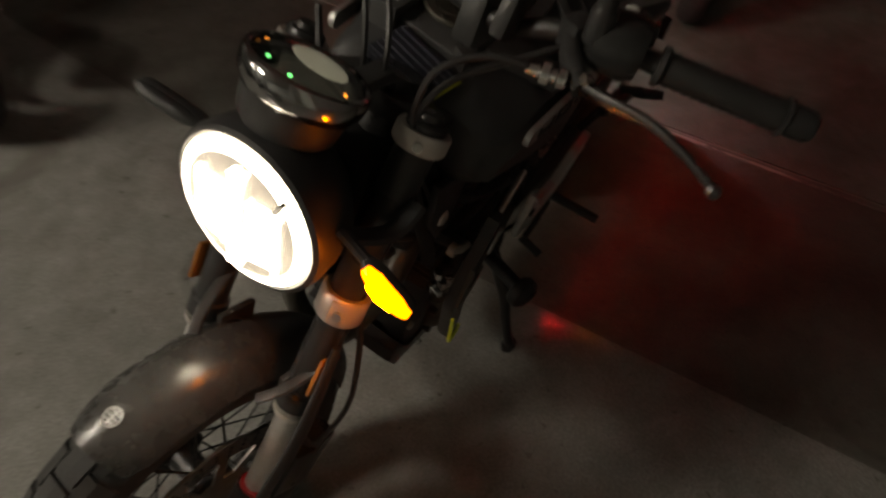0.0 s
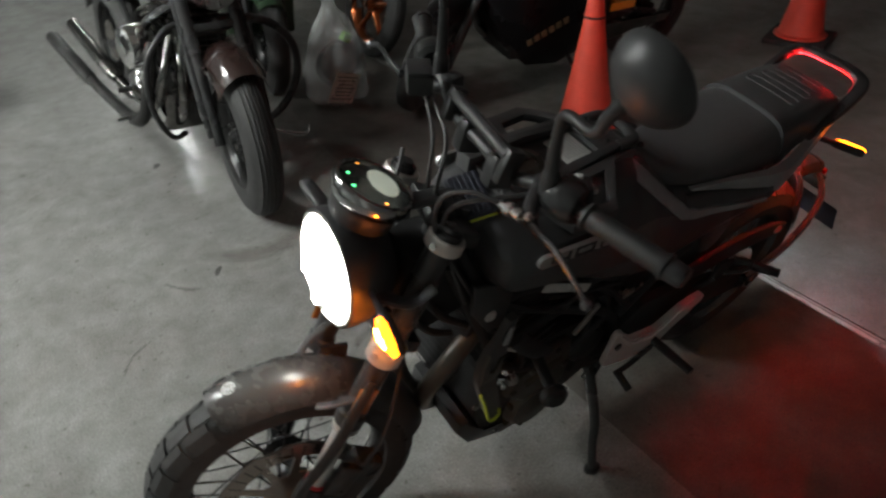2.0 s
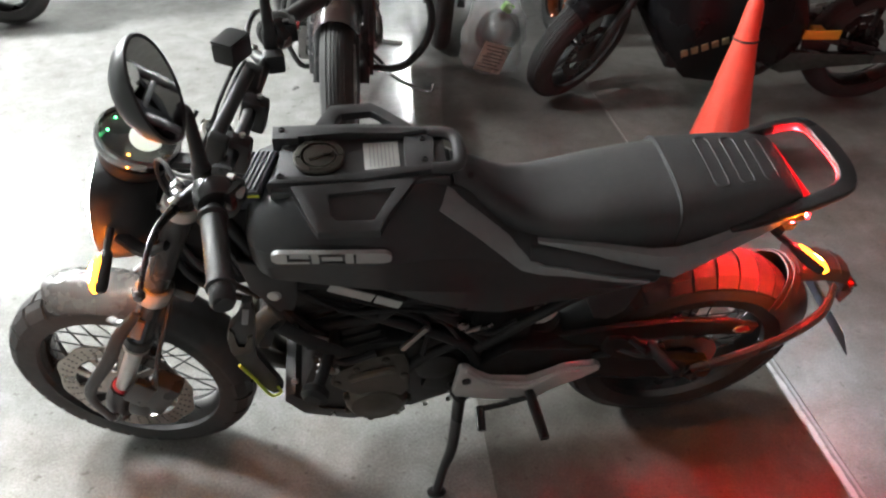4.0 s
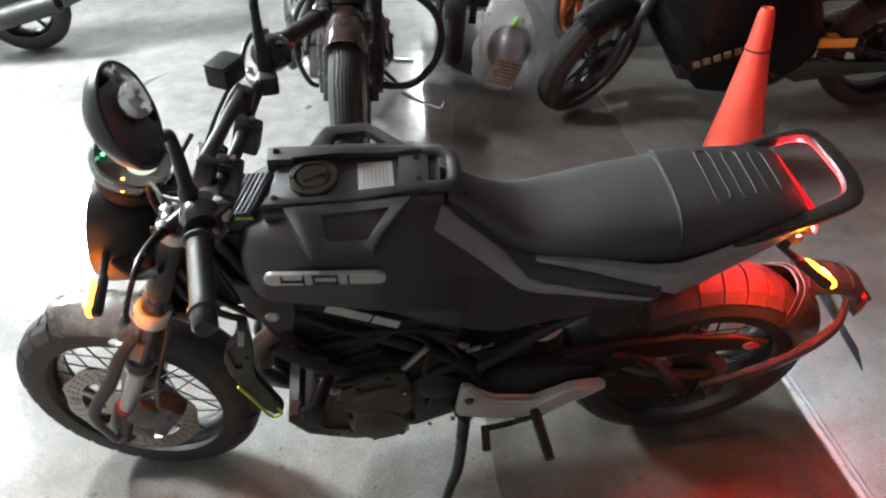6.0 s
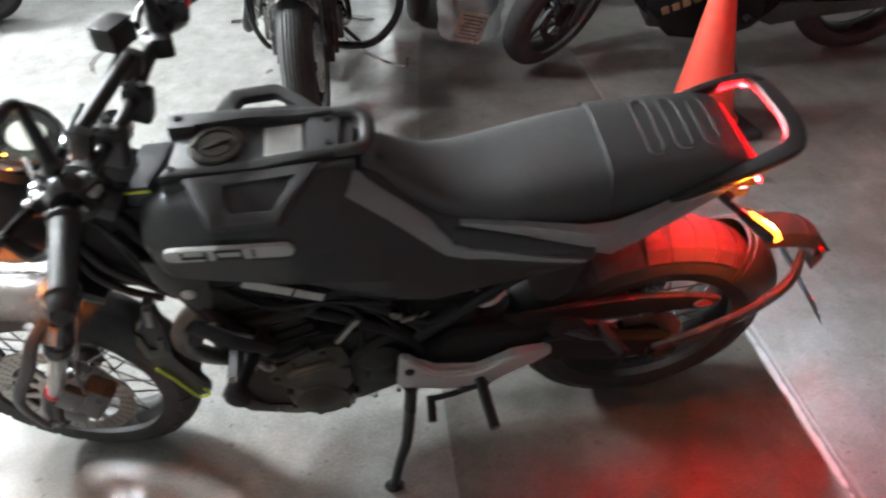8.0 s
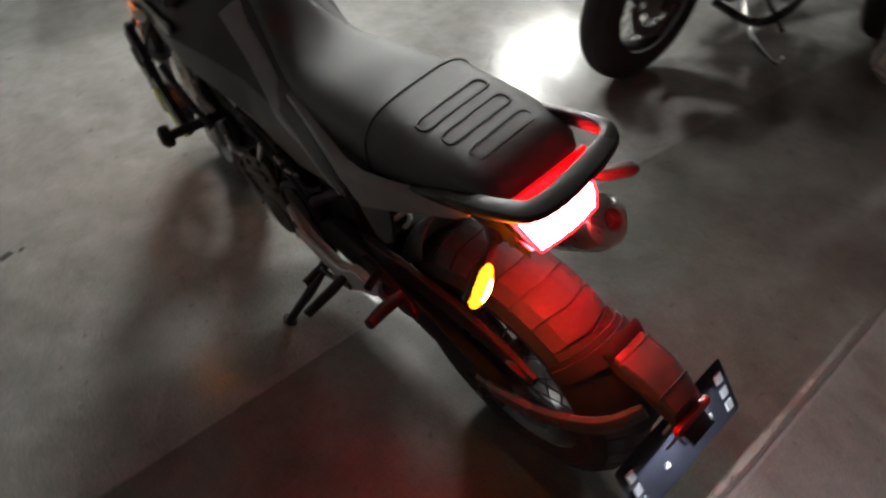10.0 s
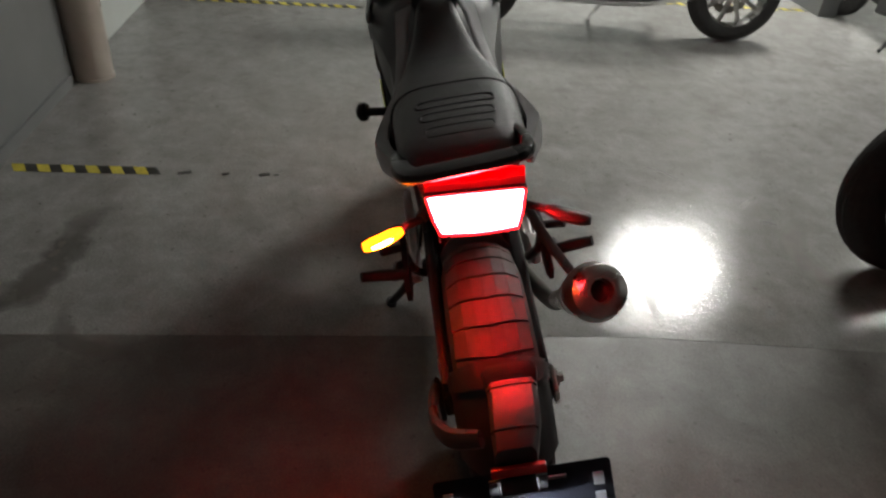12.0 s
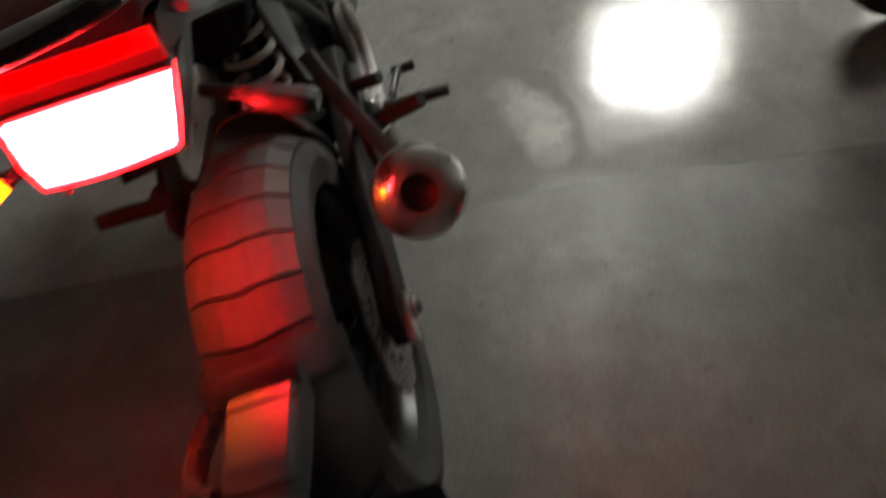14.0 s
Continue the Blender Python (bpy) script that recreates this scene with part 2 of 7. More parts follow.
BLACK_METAL = mat("black_coated_metal", (0.026, 0.026, 0.0266), 0.30, vary=0.15, scale=40, bump=0.08, bump_scale=350, spec=0.36)
SATIN = mat("satin_grey_plastic", (0.235, 0.237, 0.24), 0.40, vary=0.08, scale=50, rough_vary=0.06)
HOSE = mat("dull_black_hose", (0.019, 0.019, 0.0196), 0.62, vary=0.2, scale=60, spec=0.22)
RUBBER = mat("tyre_rubber", (0.027, 0.0265, 0.026), 0.72, vary=0.25, scale=60, bump=0.2, bump_scale=300)
GRIP = mat("grip_rubber", (0.016, 0.016, 0.016), 0.45, vary=0.1, scale=80, bump=0.35, bump_scale=900)
SEAT = mat("seat_vinyl", (0.052, 0.0525, 0.0535), 0.43, vary=0.1, scale=90, bump=0.35, bump_scale=1400, rough_vary=0.05)
SEAM = mat("seat_piping", (0.035, 0.035, 0.036), 0.55)
FENDER = mat("bronze_grey_paint", (0.072, 0.073, 0.073), 0.27, metal=0.5, vary=0.03, scale=300, rough_vary=0.02)
ALU = mat("cast_aluminium", (0.58, 0.57, 0.55), 0.42, metal=0.4, vary=0.08, scale=80, bump=0.15, bump_scale=500)
CLAMP = mat("anodised_clamp", (0.56, 0.53, 0.49), 0.42, metal=0.5, vary=0.06, scale=60)
STEEL = mat("brushed_steel", (0.48, 0.47, 0.45), 0.3, metal=1.0, vary=0.1, scale=120)
DISC = mat("brake_disc_steel", (0.30, 0.28, 0.255), 0.36, metal=0.9, vary=0.15, scale=70)
CHROME = mat("chrome", (0.78, 0.78, 0.78), 0.09, metal=1.0, vary=0.03, scale=20, rough_vary=0.05)
RIM = mat("black_rim", (0.018, 0.018, 0.018), 0.3, metal=0.4, vary=0.1, scale=30)
ENGINE = mat("dark_engine_casting", (0.026, 0.0255, 0.025), 0.48, metal=0.55, vary=0.18, scale=50, bump=0.3, bump_scale=260)
BRONZE = mat("bronze_cover", (0.066, 0.060, 0.049), 0.45, metal=0.5, vary=0.15, scale=60, bump=0.2, bump_scale=300)
BADGE = mat("silver_badge", (0.42, 0.42, 0.41), 0.36, metal=0.8, vary=0.05, scale=50)
STICKER = mat("worn_grey_sticker", (0.42, 0.42, 0.40), 0.55, vary=0.12, scale=60)
AMBER_OFF = mat("amber_lens", (0.30, 0.10, 0.02), 0.2, vary=0.08, scale=30, coat=0.5)
RED_OFF = mat("red_lens", (0.55, 0.012, 0.014), 0.2, vary=0.05, coat=0.5)
RED_RING = mat("red_dust_ring", (0.45, 0.02, 0.03), 0.4)
LIME = mat("lime_stripe", (0.55, 0.62, 0.05), 0.5)
UPPER_GLOW = glow("tail_lamp_upper_glow", (0.8, 0.010, 0.014), 0.22)
TAIL_RIM = glow("tail_lamp_rim", (1.0, 0.012, 0.018), 5.0)
TAIL_GLOW = glow("tail_lamp_lens", (1.0, 0.020, 0.028), 520.0)
AMBER_GLOW = glow("indicator_lens", (1.0, 0.17, 0.005), 9.0)
AMBER_CORE = glow("indicator_filament", (1.0, 0.21, 0.009), 480.0)
UNDER_GLOW = glow("under_fill", (1.0, 0.018, 0.026), 38.0)
DARK_STEEL = mat("dark_lever_metal", (0.15, 0.15, 0.155), 0.24, metal=1.0, vary=0.1, scale=60)
LED = glow("headlamp_led", (1.0, 0.98, 0.90), 22.0)
LAMP_CHROME = mat("glowing_headlamp_reflector", (0.62, 0.62, 0.60), 0.18, metal=1.0, vary=0.05, scale=40)
# emission added to the chrome in place of LED light falling on it
lamp_shine = LAMP_CHROME.node_tree.nodes["Principled BSDF"]
lamp_shine.inputs["Emission Color"].default_value = (1.0, 0.98, 0.92, 1)
lamp_shine.inputs["Emission Strength"].default_value = 0.45
DIAL = mat("smoked_dial_glass", (0.06, 0.062, 0.06), 0.10, metal=0.55, vary=0.05, scale=40, coat=0.6)
# black plastic made paler, ceiling light on the flat deck put into its colour
DECK = mat("toplit_black_plastic", (0.042, 0.042, 0.043), 0.50, vary=0.15, scale=50, bump=0.15, bump_scale=500)
BEZEL = mat("dark_chrome_bezel", (0.30, 0.30, 0.30), 0.15, metal=1.0, vary=0.05, scale=40)
POD = mat("gloss_black_pod", (0.022, 0.022, 0.0225), 0.2, vary=0.1, scale=40, bump=0.05, bump_scale=300)
ARM = mat("grey_coated_arm", (0.05, 0.048, 0.047), 0.26, metal=0.0, vary=0.12, scale=60)
SCREEN = glow("instrument_screen", (0.66, 0.70, 0.60), 0.16)
GREEN_LED = glow("green_telltale", (0.1, 1.0, 0.3), 3.0)
AMBER_LED = glow("amber_telltale", (1.0, 0.35, 0.05), 3.0)
PLATE_LED = glow("plate_lamp_led", (0.80, 0.88, 1.0), 800.0)
TUBE = glow("assumed_tube", (0.97, 1.0, 0.98), 110.0)
TUBE_BRIGHT = glow("bright_assumed_tube", (0.96, 1.0, 1.0), 185.0)
PANEL = glow("panel_diffuser", (0.97, 1.0, 0.99), 76.0)
MIRROR = mat("mirror_glass", (0.88, 0.89, 0.9), 0.02, metal=1.0, vary=0.0, rough_vary=0.0)
GLASS = clear("lamp_glass")
CONE = mat("orange_cone_plastic", (0.70, 0.075, 0.045), 0.5, vary=0.12, scale=14, bump=0.1, bump_scale=120)
CONE_BASE = mat("black_cone_base", (0.02, 0.02, 0.02), 0.75, vary=0.2, scale=30)
BROWN = mat("brown_cherry_paint", (0.022, 0.011, 0.009), 0.22, vary=0.1, scale=20, coat=0.6)
NAVY = mat("dark_navy_plastic", (0.016, 0.018, 0.028), 0.55, vary=0.1, scale=40)
PLATE = mat("plate_holder_black", (0.02, 0.021, 0.03), 0.5, vary=0.1, scale=40)
ORANGE = mat("orange_paint", (0.55, 0.09, 0.02), 0.3, vary=0.08, scale=20, coat=0.5)
COPPER = mat("copper_metal", (0.30, 0.085, 0.03), 0.28, metal=0.85, vary=0.2, scale=20)
SILVER_P = mat("silver_paint", (0.36, 0.375, 0.37), 0.28, metal=0.4, vary=0.05, scale=40, coat=0.4)
SPORT = mat("gloss_black_fairing", (0.007, 0.007, 0.008), 0.30, vary=0.1, scale=20, spec=0.22)
BAG = mat("clear_plastic_bag", (0.75, 0.78, 0.77), 0.16, vary=0.05, scale=20)
BAG.node_tree.nodes["Principled BSDF"].inputs["Alpha"].default_value = 0.29
PAPER = mat("printed_paper", (0.50, 0.47, 0.38), 0.7, vary=0.15, scale=40)
INK = mat("printed_ink", (0.10, 0.10, 0.09), 0.7)
GOLD = mat("tan_lettering", (0.20, 0.145, 0.08), 0.5)
SPRING = mat("white_spring_coating", (0.62, 0.60, 0.55), 0.4)
YELLOW_REFL = mat("yellow_reflector", (0.75, 0.36, 0.03), 0.35, vary=0.08, coat=0.4)
DARK_GREEN = mat("dark_green_paint", (0.022, 0.042, 0.022), 0.35, vary=0.15, scale=20, coat=0.3)
GREEN_P = mat("lime_green_paint", (0.16, 0.42, 0.03), 0.3, vary=0.1, coat=0.4)

# ------------------------------------------------------------------ the garage
X0, X1, Y0, Y1, H = -6.5, 7.0, -1.70, 9.0, 2.75


def slab(name, x0, x1, y0, y1, z0, z1, material, label, category="", kind="structure", bevel=0.0):
    bm = B()
    box(bm, ((x0 + x1) / 2, (y0 + y1) / 2, (z0 + z1) / 2), (x1 - x0, y1 - y0, z1 - z0), bevel=bevel)
    ob = finish(name, bm, material)
    return tagged(ob, label, category or name.split("_")[0], kind=kind)


FL, FR = 0.225, 1.130     # edges of the darker strip of floor


def pour(outline, top, material, label):
    """One pour of concrete, seen from above."""
    bm = B()
    low = [bm.verts.new((x, y, -0.15)) for x, y in outline]
    high = [bm.verts.new((x, y, top)) for x, y in outline]
    n = len(low)
    bm.faces.new(low[::-1])
    bm.faces.new(high)
    for i in range(n):
        bm.faces.new((low[i], low[(i + 1) % n], high[(i + 1) % n], high[i]))
    return tagged(finish("floor", bm, material), label, "floor", kind="structure")


EDGE = [(FL - 0.015, -1.92), (FL - 0.008, 0.45), (FL + 0.11, 1.8), (FL + 0.21, 2.6), (FL + 0.55, Y1)]
pour([(X0, Y1), (X0, -1.92)] + EDGE, 0.0, CONCRETE, "pale polished concrete garage floor with stains")
pour(EDGE[::-1] + [(FR - 0.006, -1.92), (FR - 0.006, Y1)], -0.0005, CONCRETE_DULL, "darker worn strip of concrete floor")
slab("floor", FR + 0.006, X1, -1.92, Y1, -0.15, 0.0, CONCRETE_FAR, "worn grey concrete garage floor", "floor")
slab("floor_joint", FR - 0.006, FR + 0.006, -1.92, Y1, -0.15, -0.004, JOINT, "dark sealed joint between two floor slabs", "joint")
slab("wall_south", -1.52, X1, Y0 - 0.2, Y0, 0.0, H, WALL, "dark grey painted garage wall", "wall")
slab("wall_west", X0 - 0.2, X0, -1.92, Y1, 0.0, H, WALL_PALE, "pale painted garage end wall", "wall")
slab("wall_north", X0, X1, Y1, Y1 + 0.2, 0.0, H, WALL, "grey painted garage wall", "wall")
slab("wall_east", X1, X1 + 0.2, -1.92, Y1, 0.0, H, WALL, "grey painted garage wall", "wall")
slab("wall_recess", X0, -1.52, Y0 - 0.22, Y0 - 0.02, 0.0, H, WALL_PALE, "pale painted garage wall past the column", "wall")
slab("wall_bay", -3.05, -2.93, Y0 - 0.02, -1.06, 0.0, H, WALL_PALE, "pale partition beside the parking bay", "wall")
slab("wall_partition", X0, -3.22, 2.86, 3.0, 0.0, H, WALL, "dark grey partition wall", "wall")
slab("baseboard", -1.48, X1, Y0, Y0 + 0.012, 0.0, 0.05, WALL, "thin grey skirting at the foot of the wall", "skirting")
slab("ceiling", X0, X1, -1.92, Y1, H, H + 0.2, CEIL, "bare grey concrete ceiling", "ceiling")


def assumed_batten(x, y, length, along, z=H - 0.06, material=None):
    """An assumed surface batten with two bare tubes, added out of view."""
    t = thing("assumed_ceiling_light", pose(x, y, z, 0, 0, along), "assumed white batten with two bright tubes, out of view under the ceiling", "light", "ceiling battens")
    bm = B()
    box(bm, (0, 0, 0.03), (length, 0.2, 0.05))
    part("housing", bm, SILVER_P, t)
    for s in (-1, 1):
        bm = B()
        tube(bm, [(-length / 2 + 0.03, s * 0.055, -0.012), (length / 2 - 0.03, s * 0.055, -0.012)], 0.016, 10, 1)
        part("tube", bm, material or TUBE, t)
        if z < H - 0.1:
            bm = B()
            tube(bm, [(s * length * 0.4, 0, 0.05), (s * length * 0.4, 0, H - z + 0.002)], 0.004, 6, 1)
            part("hanging_rod", bm, STEEL, t)
    return t


# unseen battens, number and places assumed to light the room
assumed_batten(-1.75, 1.21, 0.60, 90, material=TUBE_BRIGHT)
assumed_batten(-3.6, 5.3, 1.25, 90)
assumed_batten(-5.0, 6.9, 1.25, 90)
assumed_batten(0.8, 8.2, 1.25, 90)


def flood_panel(x, y, z, along):
    """A hung panel lamp with a glowing face."""
    t = thing("ceiling_panel_light", pose(x, y, z, 0, 0, along), "bright white panel light hung from the ceiling", "light")
    bm = B()
    box(bm, (0, 0, 0.03), (0.92, 0.62, 0.05), bevel=0.008)
    part("housing", bm, SILVER_P, t)
    bm = B()
    box(bm, (0, 0, 0.0), (0.86, 0.56, 0.008), bevel=0.0)
    part("diffuser", bm, PANEL, t)
    for s in (-1, 1):
        bm = B()
        tube(bm, [(s * 0.3, 0, 0.05), (s * 0.3, 0, H - z + 0.002)], 0.004, 6, 1)
        part("hanging_rod", bm, STEEL, t)
    return t


flood_panel(-3.60, 2.47, 2.6, 82)


def tapes():
    """Yellow and black floor tape, worn through in places."""
    for x, ya, yb, n in ((-0.70, -1.66, -1.14, 6), (-2.89, -1.70, -0.42, 15), (-3.36, -0.98, 2.84, 38)):
        bm, bk = B(), B()
        step = (yb - ya) / n
        for k in range(n):
            y = ya + step * k
            for b, off in ((bm, 0.0), (bk, 0.5)):
                vs = [b.verts.new((x + dx, y + step * (off + dy), 0.0012)) for dx, dy in ((-0.028, 0.0), (0.028, 0.35), (0.028, 0.85), (-0.028, 0.5))]
                b.faces.new(vs)
        for b, m_, nm in ((bm, TAPE_Y, "yellow"), (bk, TAPE_K, "black")):
            ob = finish("floor_tape", b, m_)
            tagged(ob, "worn " + nm + " stripes of hazard tape on the floor", "tape", kind="structure")
    bm = B()
    for y, ln, w in ((-1.03, 0.05, 0.02), (-0.88, 0.03, 0.012), (-0.735, 0.04, 0.02), (-0.69, 0.018, 0.012)):
        box(bm, (-0.692, y, 0.0012), (w, ln, 0.0016), (0, 0, 20), 0)
    tagged(finish("floor_tape", bm, TAPE_K), "torn scraps of dark tape on the floor", "tape", kind="structure")


tapes()


def stain_material(name, colour, strength, rough, scale):
    """A mark soaked into the floor, ragged and half clear."""
    m = mat(name, colour, rough, vary=0.2, scale=18)
    nt = m.node_tree
    bsdf = nt.nodes["Principled BSDF"]
    out = nt.nodes["Material Output"]
    tex = nt.nodes.new("ShaderNodeTexCoord")
    n = nt.nodes.new("ShaderNodeTexNoise")
    n.inputs["Scale"].default_value = scale
    n.inputs["Detail"].default_value = 8
    n.inputs["Roughness"].default_value = 0.65
    nt.links.new(tex.outputs["Object"], n.inputs["Vector"])
    at = nt.nodes.new("ShaderNodeAttribute")
    at.attribute_name = "depth"
    add = nt.nodes.new("ShaderNodeMath")
    add.operation = "MULTIPLY"
    nt.links.new(n.outputs["Fac"], add.inputs[0])
    nt.links.new(at.outputs["Fac"], add.inputs[1])
    r = nt.nodes.new("ShaderNodeMapRange")
    r.inputs["From Min"].default_value = 0.10
    r.inputs["From Max"].default_value = 0.42
    r.inputs["To Max"].default_value = strength
    nt.links.new(add.outputs[0], r.inputs["Value"])
    clear_ = nt.nodes.new("ShaderNodeBsdfTransparent")
    mix = nt.nodes.new("ShaderNodeMixShader")
    nt.links.new(r.outputs[0], mix.inputs[0])
    nt.links.new(clear_.outputs[0], mix.inputs[1])
    nt.links.new(bsdf.outputs[0], mix.inputs[2])
    nt.links.new(mix.outputs[0], out.inputs["Surface"])
    return m


def floor_stain(pts, width, material, label, seed):
    """A ragged mark along points on the floor, thinning towards its rim."""
    rnd = random.Random(seed)
    bm = B()
    lay = bm.verts.layers.float.new("depth")
    line = smooth_line([(x, y, 0.0009) for x, y in pts], 6)
    rows = []
    n = len(line)
    for i, p in enumerate(line):
        d = (line[min(i + 1, n - 1)] - line[max(i - 1, 0)]).normalized()
        side = Vector((-d.y, d.x, 0))
        f = i / (n - 1)
        w = width * (0.35 + 0.65 * math.sin(math.pi * min(1, max(0, f))) ** 0.6) * rnd.uniform(0.75, 1.25)
        row = []
        for k in range(7):
            u = -1 + 2 * k / 6
            v = bm.verts.new(p + side * w * u)
            v[lay] = (1 - abs(u) ** 2) * min(1.0, 4 * f * (1 - f) + 0.05)
            row.append(v)
        rows.append(row)
    for ra, rb in zip(rows, rows[1:]):
        for k in range(6):
            bm.faces.new((ra[k], ra[k + 1], rb[k + 1], rb[k]))
    ob = finish("floor_stain", bm, material)
    ob.visible_shadow = False
    return tagged(ob, label, "stain", kind="structure")


SOAK = stain_material("oil_soaked_stain", (0.075, 0.066, 0.054), 0.7, 0.35, 9)
FAINT = stain_material("faint_soaked_stain", (0.14, 0.125, 0.105), 0.4, 0.35, 11)
SCUFF = stain_material("dark_scuff", (0.035, 0.033, 0.030), 0.8, 0.5, 22)
DRIP = stain_material("yellow_drip", (0.30, 0.26, 0.09), 0.7, 0.5, 26)
CHALK = stain_material("pale_scraped_patch", (0.52, 0.51, 0.48), 0.55, 0.35, 14)
floor_stain([(-0.47, -1.16), (-0.36, -1.27), (-0.15, -1.28), (0.05, -1.34), (0.16, -1.46), (0.42, -1.50)], 0.085, SOAK, "broad dark oil stain on the concrete", 1)
floor_stain([(0.06, -1.2), (0.24, -1.13), (0.30, -0.9)], 0.04, FAINT, "dark oil stain on the concrete", 2)
floor_stain([(-1.24, 2.28), (-1.30, 2.42), (-1.28, 2.58), (-1.16, 2.75)], 0.022, SCUFF, "short black tyre scuff", 3)
floor_stain([(-0.85, 0.80), (-0.80, 0.88), (-0.72, 0.93)], 0.008, FAINT, "thin curved scratch", 5)
floor_stain([(-0.39, 2.10), (-0.37, 2.14), (-0.36, 2.16)], 0.02, SCUFF, "small dark spot of dirt", 6)
floor_stain([(-0.44, 1.13), (-0.42, 1.17), (-0.40, 1.19)], 0.016, SCUFF, "small dark spot of dirt", 7)
floor_stain([(-0.62, 1.22), (-0.55, 1.12), (-0.50, 1.10)], 0.014, FAINT, "faint dark scrape", 8)
floor_stain([(1.36, 0.87), (1.43, 0.83), (1.50, 0.79), (1.56, 0.74)], 0.032, SOAK, "brown drip stain behind the cone", 9)
floor_stain([(1.185, -0.02), (1.20, -0.08)], 0.022, DRIP, "small yellow drip", 10)
floor_stain([(1.25, -0.09), (1.31, -0.12)], 0.020, DRIP, "small yellow drip", 11)
floor_stain([(1.55, 0.40), (1.59, 0.38)], 0.016, SCUFF, "small dark spot of dirt", 12)
floor_stain([(-0.26, 0.42), (-0.18, 0.53), (-0.02, 0.56), (0.10, 0.545), (0.20, 0.56)], 0.03, FAINT, "dark edge of a scraped patch", 13)
floor_stain([(-0.22, 0.36), (-0.1, 0.42), (0.05, 0.44), (0.18, 0.42)], 0.09, CHALK, "pale scraped patch of floor", 14)
floor_stain([(1.095, -1.2), (1.105, -0.4), (1.105, 0.3), (1.10, 1.0)], 0.014, CHALK, "pale worn line along the floor joint", 15)
floor_stain([(0.755, 0.06), (0.775, 0.08)], 0.010, SCUFF, "small dark spot of dirt", 16)
floor_stain([(0.62, 0.42), (0.64, 0.44)], 0.012, SCUFF, "small dark spot of dirt", 17)
floor_stain([(-0.5, 1.35), (-0.3, 1.2), (-0.15, 1.18), (0.05, 1.25)], 0.07, FAINT, "faint brown stain by the cruiser", 18)


def column(x, y, r, material, label):
    bm = B()
    lathe(bm, [(r, 0.0), (r, H)], pose(x, y, 0), 40)
    lathe(bm, [(r + 0.004, 0.0), (r + 0.004, 0.012), (r, 0.014)], pose(x, y, 0), 40)
    return tagged(finish("column", bm, material), label, "column", kind="structure")


column(-1.60, -1.64, 0.092, COLUMN, "round brownish steel column at the wall corner")
column(-2.99, -1.00, 0.05, WALL_PALE, "slim white post at the end of the partition")

# ------------------------------------------------------------------ wheels
def tyre_mesh(R, w, rim_r, blocks, tread="blocks", seg=96):
    """A tyre about the y axis, its centre at the origin, with raised tread."""
    bm = B()
    prof = []
    n = 14
    deep = R - rim_r
    for i in range(n + 1):
        a = math.pi * i / n
        y = -math.cos(a) * w / 2
        r = rim_r + deep * (math.sin(a) ** 0.62 if 0 < i < n else 0)
        prof.append((y * (1.0 if 2 < i < n - 2 else 0.86 if i in (0, n) else 0.98), r - 0.006))
    rings = []
    for k in range(seg):
        t = 2 * math.pi * k / seg
        rings.append([(r * math.sin(t), y, r * math.cos(t)) for y, r in prof])
    rings.append(rings[0])
    loft(bm, rings, closed=True, caps=False)
    bmesh.ops.remove_doubles(bm, verts=bm.verts[:], dist=1e-5)
    carcass = mesh_of("tyre", bm, 30)
    bm = B()

    def crown(y):
        """Outer radius at a width."""
        c = min(1.0, abs(y) / (w / 2))
        return rim_r + deep * (max(0.0, 1 - c * c)) ** 0.31 - 0.006

    def block(t0, t1, y0, y1, h, skew):
        vs = []
        for lift in (-0.004, h):
            for t, y in ((t0, y0), (t1, y0), (t1, y1), (t0, y1)):
                tt = t + skew * (y - y0)
                k = 0.0 if lift < 0 or tread != "ribs" else (0.0025 if y == y0 else -0.0025)
                r = crown(y) + lift
                vs.append(bm.verts.new((r * math.sin(tt), y + k, r * math.cos(tt))))
        for f in ((4, 5, 6, 7), (0, 1, 5, 4), (1, 2, 6, 5), (2, 3, 7, 6), (3, 0, 4, 7)):
            bm.faces.new([vs[i] for i in f])

    if tread == "blocks":
        step = 2 * math.pi / blocks
        cols = ((-0.465, -0.19), (-0.165, 0.165), (0.19, 0.465))
        for k in range(blocks):
            for c, (a, b) in enumerate(cols):
                off = step * (0.5 if c % 2 else 0.0)
                gap = 0.15 if c == 1 else 0.17
                t = k * step + off
                ym = (a + b) / 2 * w
                block(t + step * gap / 2, t + step * (1 - gap / 2), a * w, ym, 0.006, 0.5 if c < 1 else -0.5 if c > 1 else 0.0)
                block(t + step * gap / 2, t + step * (1 - gap / 2), ym, b * w, 0.006, 0.5 if c < 1 else -0.5 if c > 1 else 0.0)
    elif tread == "bars":
        step = 2 * math.pi / blocks
        for k in range(blocks):
            cuts = [-0.42, -0.28, -0.14, 0.0, 0.14, 0.28, 0.42]
            for a, b in zip(cuts, cuts[1:]):
                sk = 0.9 if (a + b) < 0 else -0.9
                base = k * step + 0.55 * (0.46 - (abs(a) if sk > 0 else abs(a))) * w
                block(base + step * 0.05, base + step * 0.95, a * w, b * w, 0.006, sk * 0.6)
    elif tread == "ribs":
        for a, b in ((-0.36, -0.24), (-0.22, -0.12), (-0.10, -0.02), (0.02, 0.10), (0.12, 0.22), (0.24, 0.36)):
            for k in range(48):
                t0, t1 = 2 * math.pi * k / 48, 2 * math.pi * (k + 1) / 48
                block(t0, t1, a * w, b * w, 0.004, 0)
    return carcass, mesh_of("tread", bm, 30)


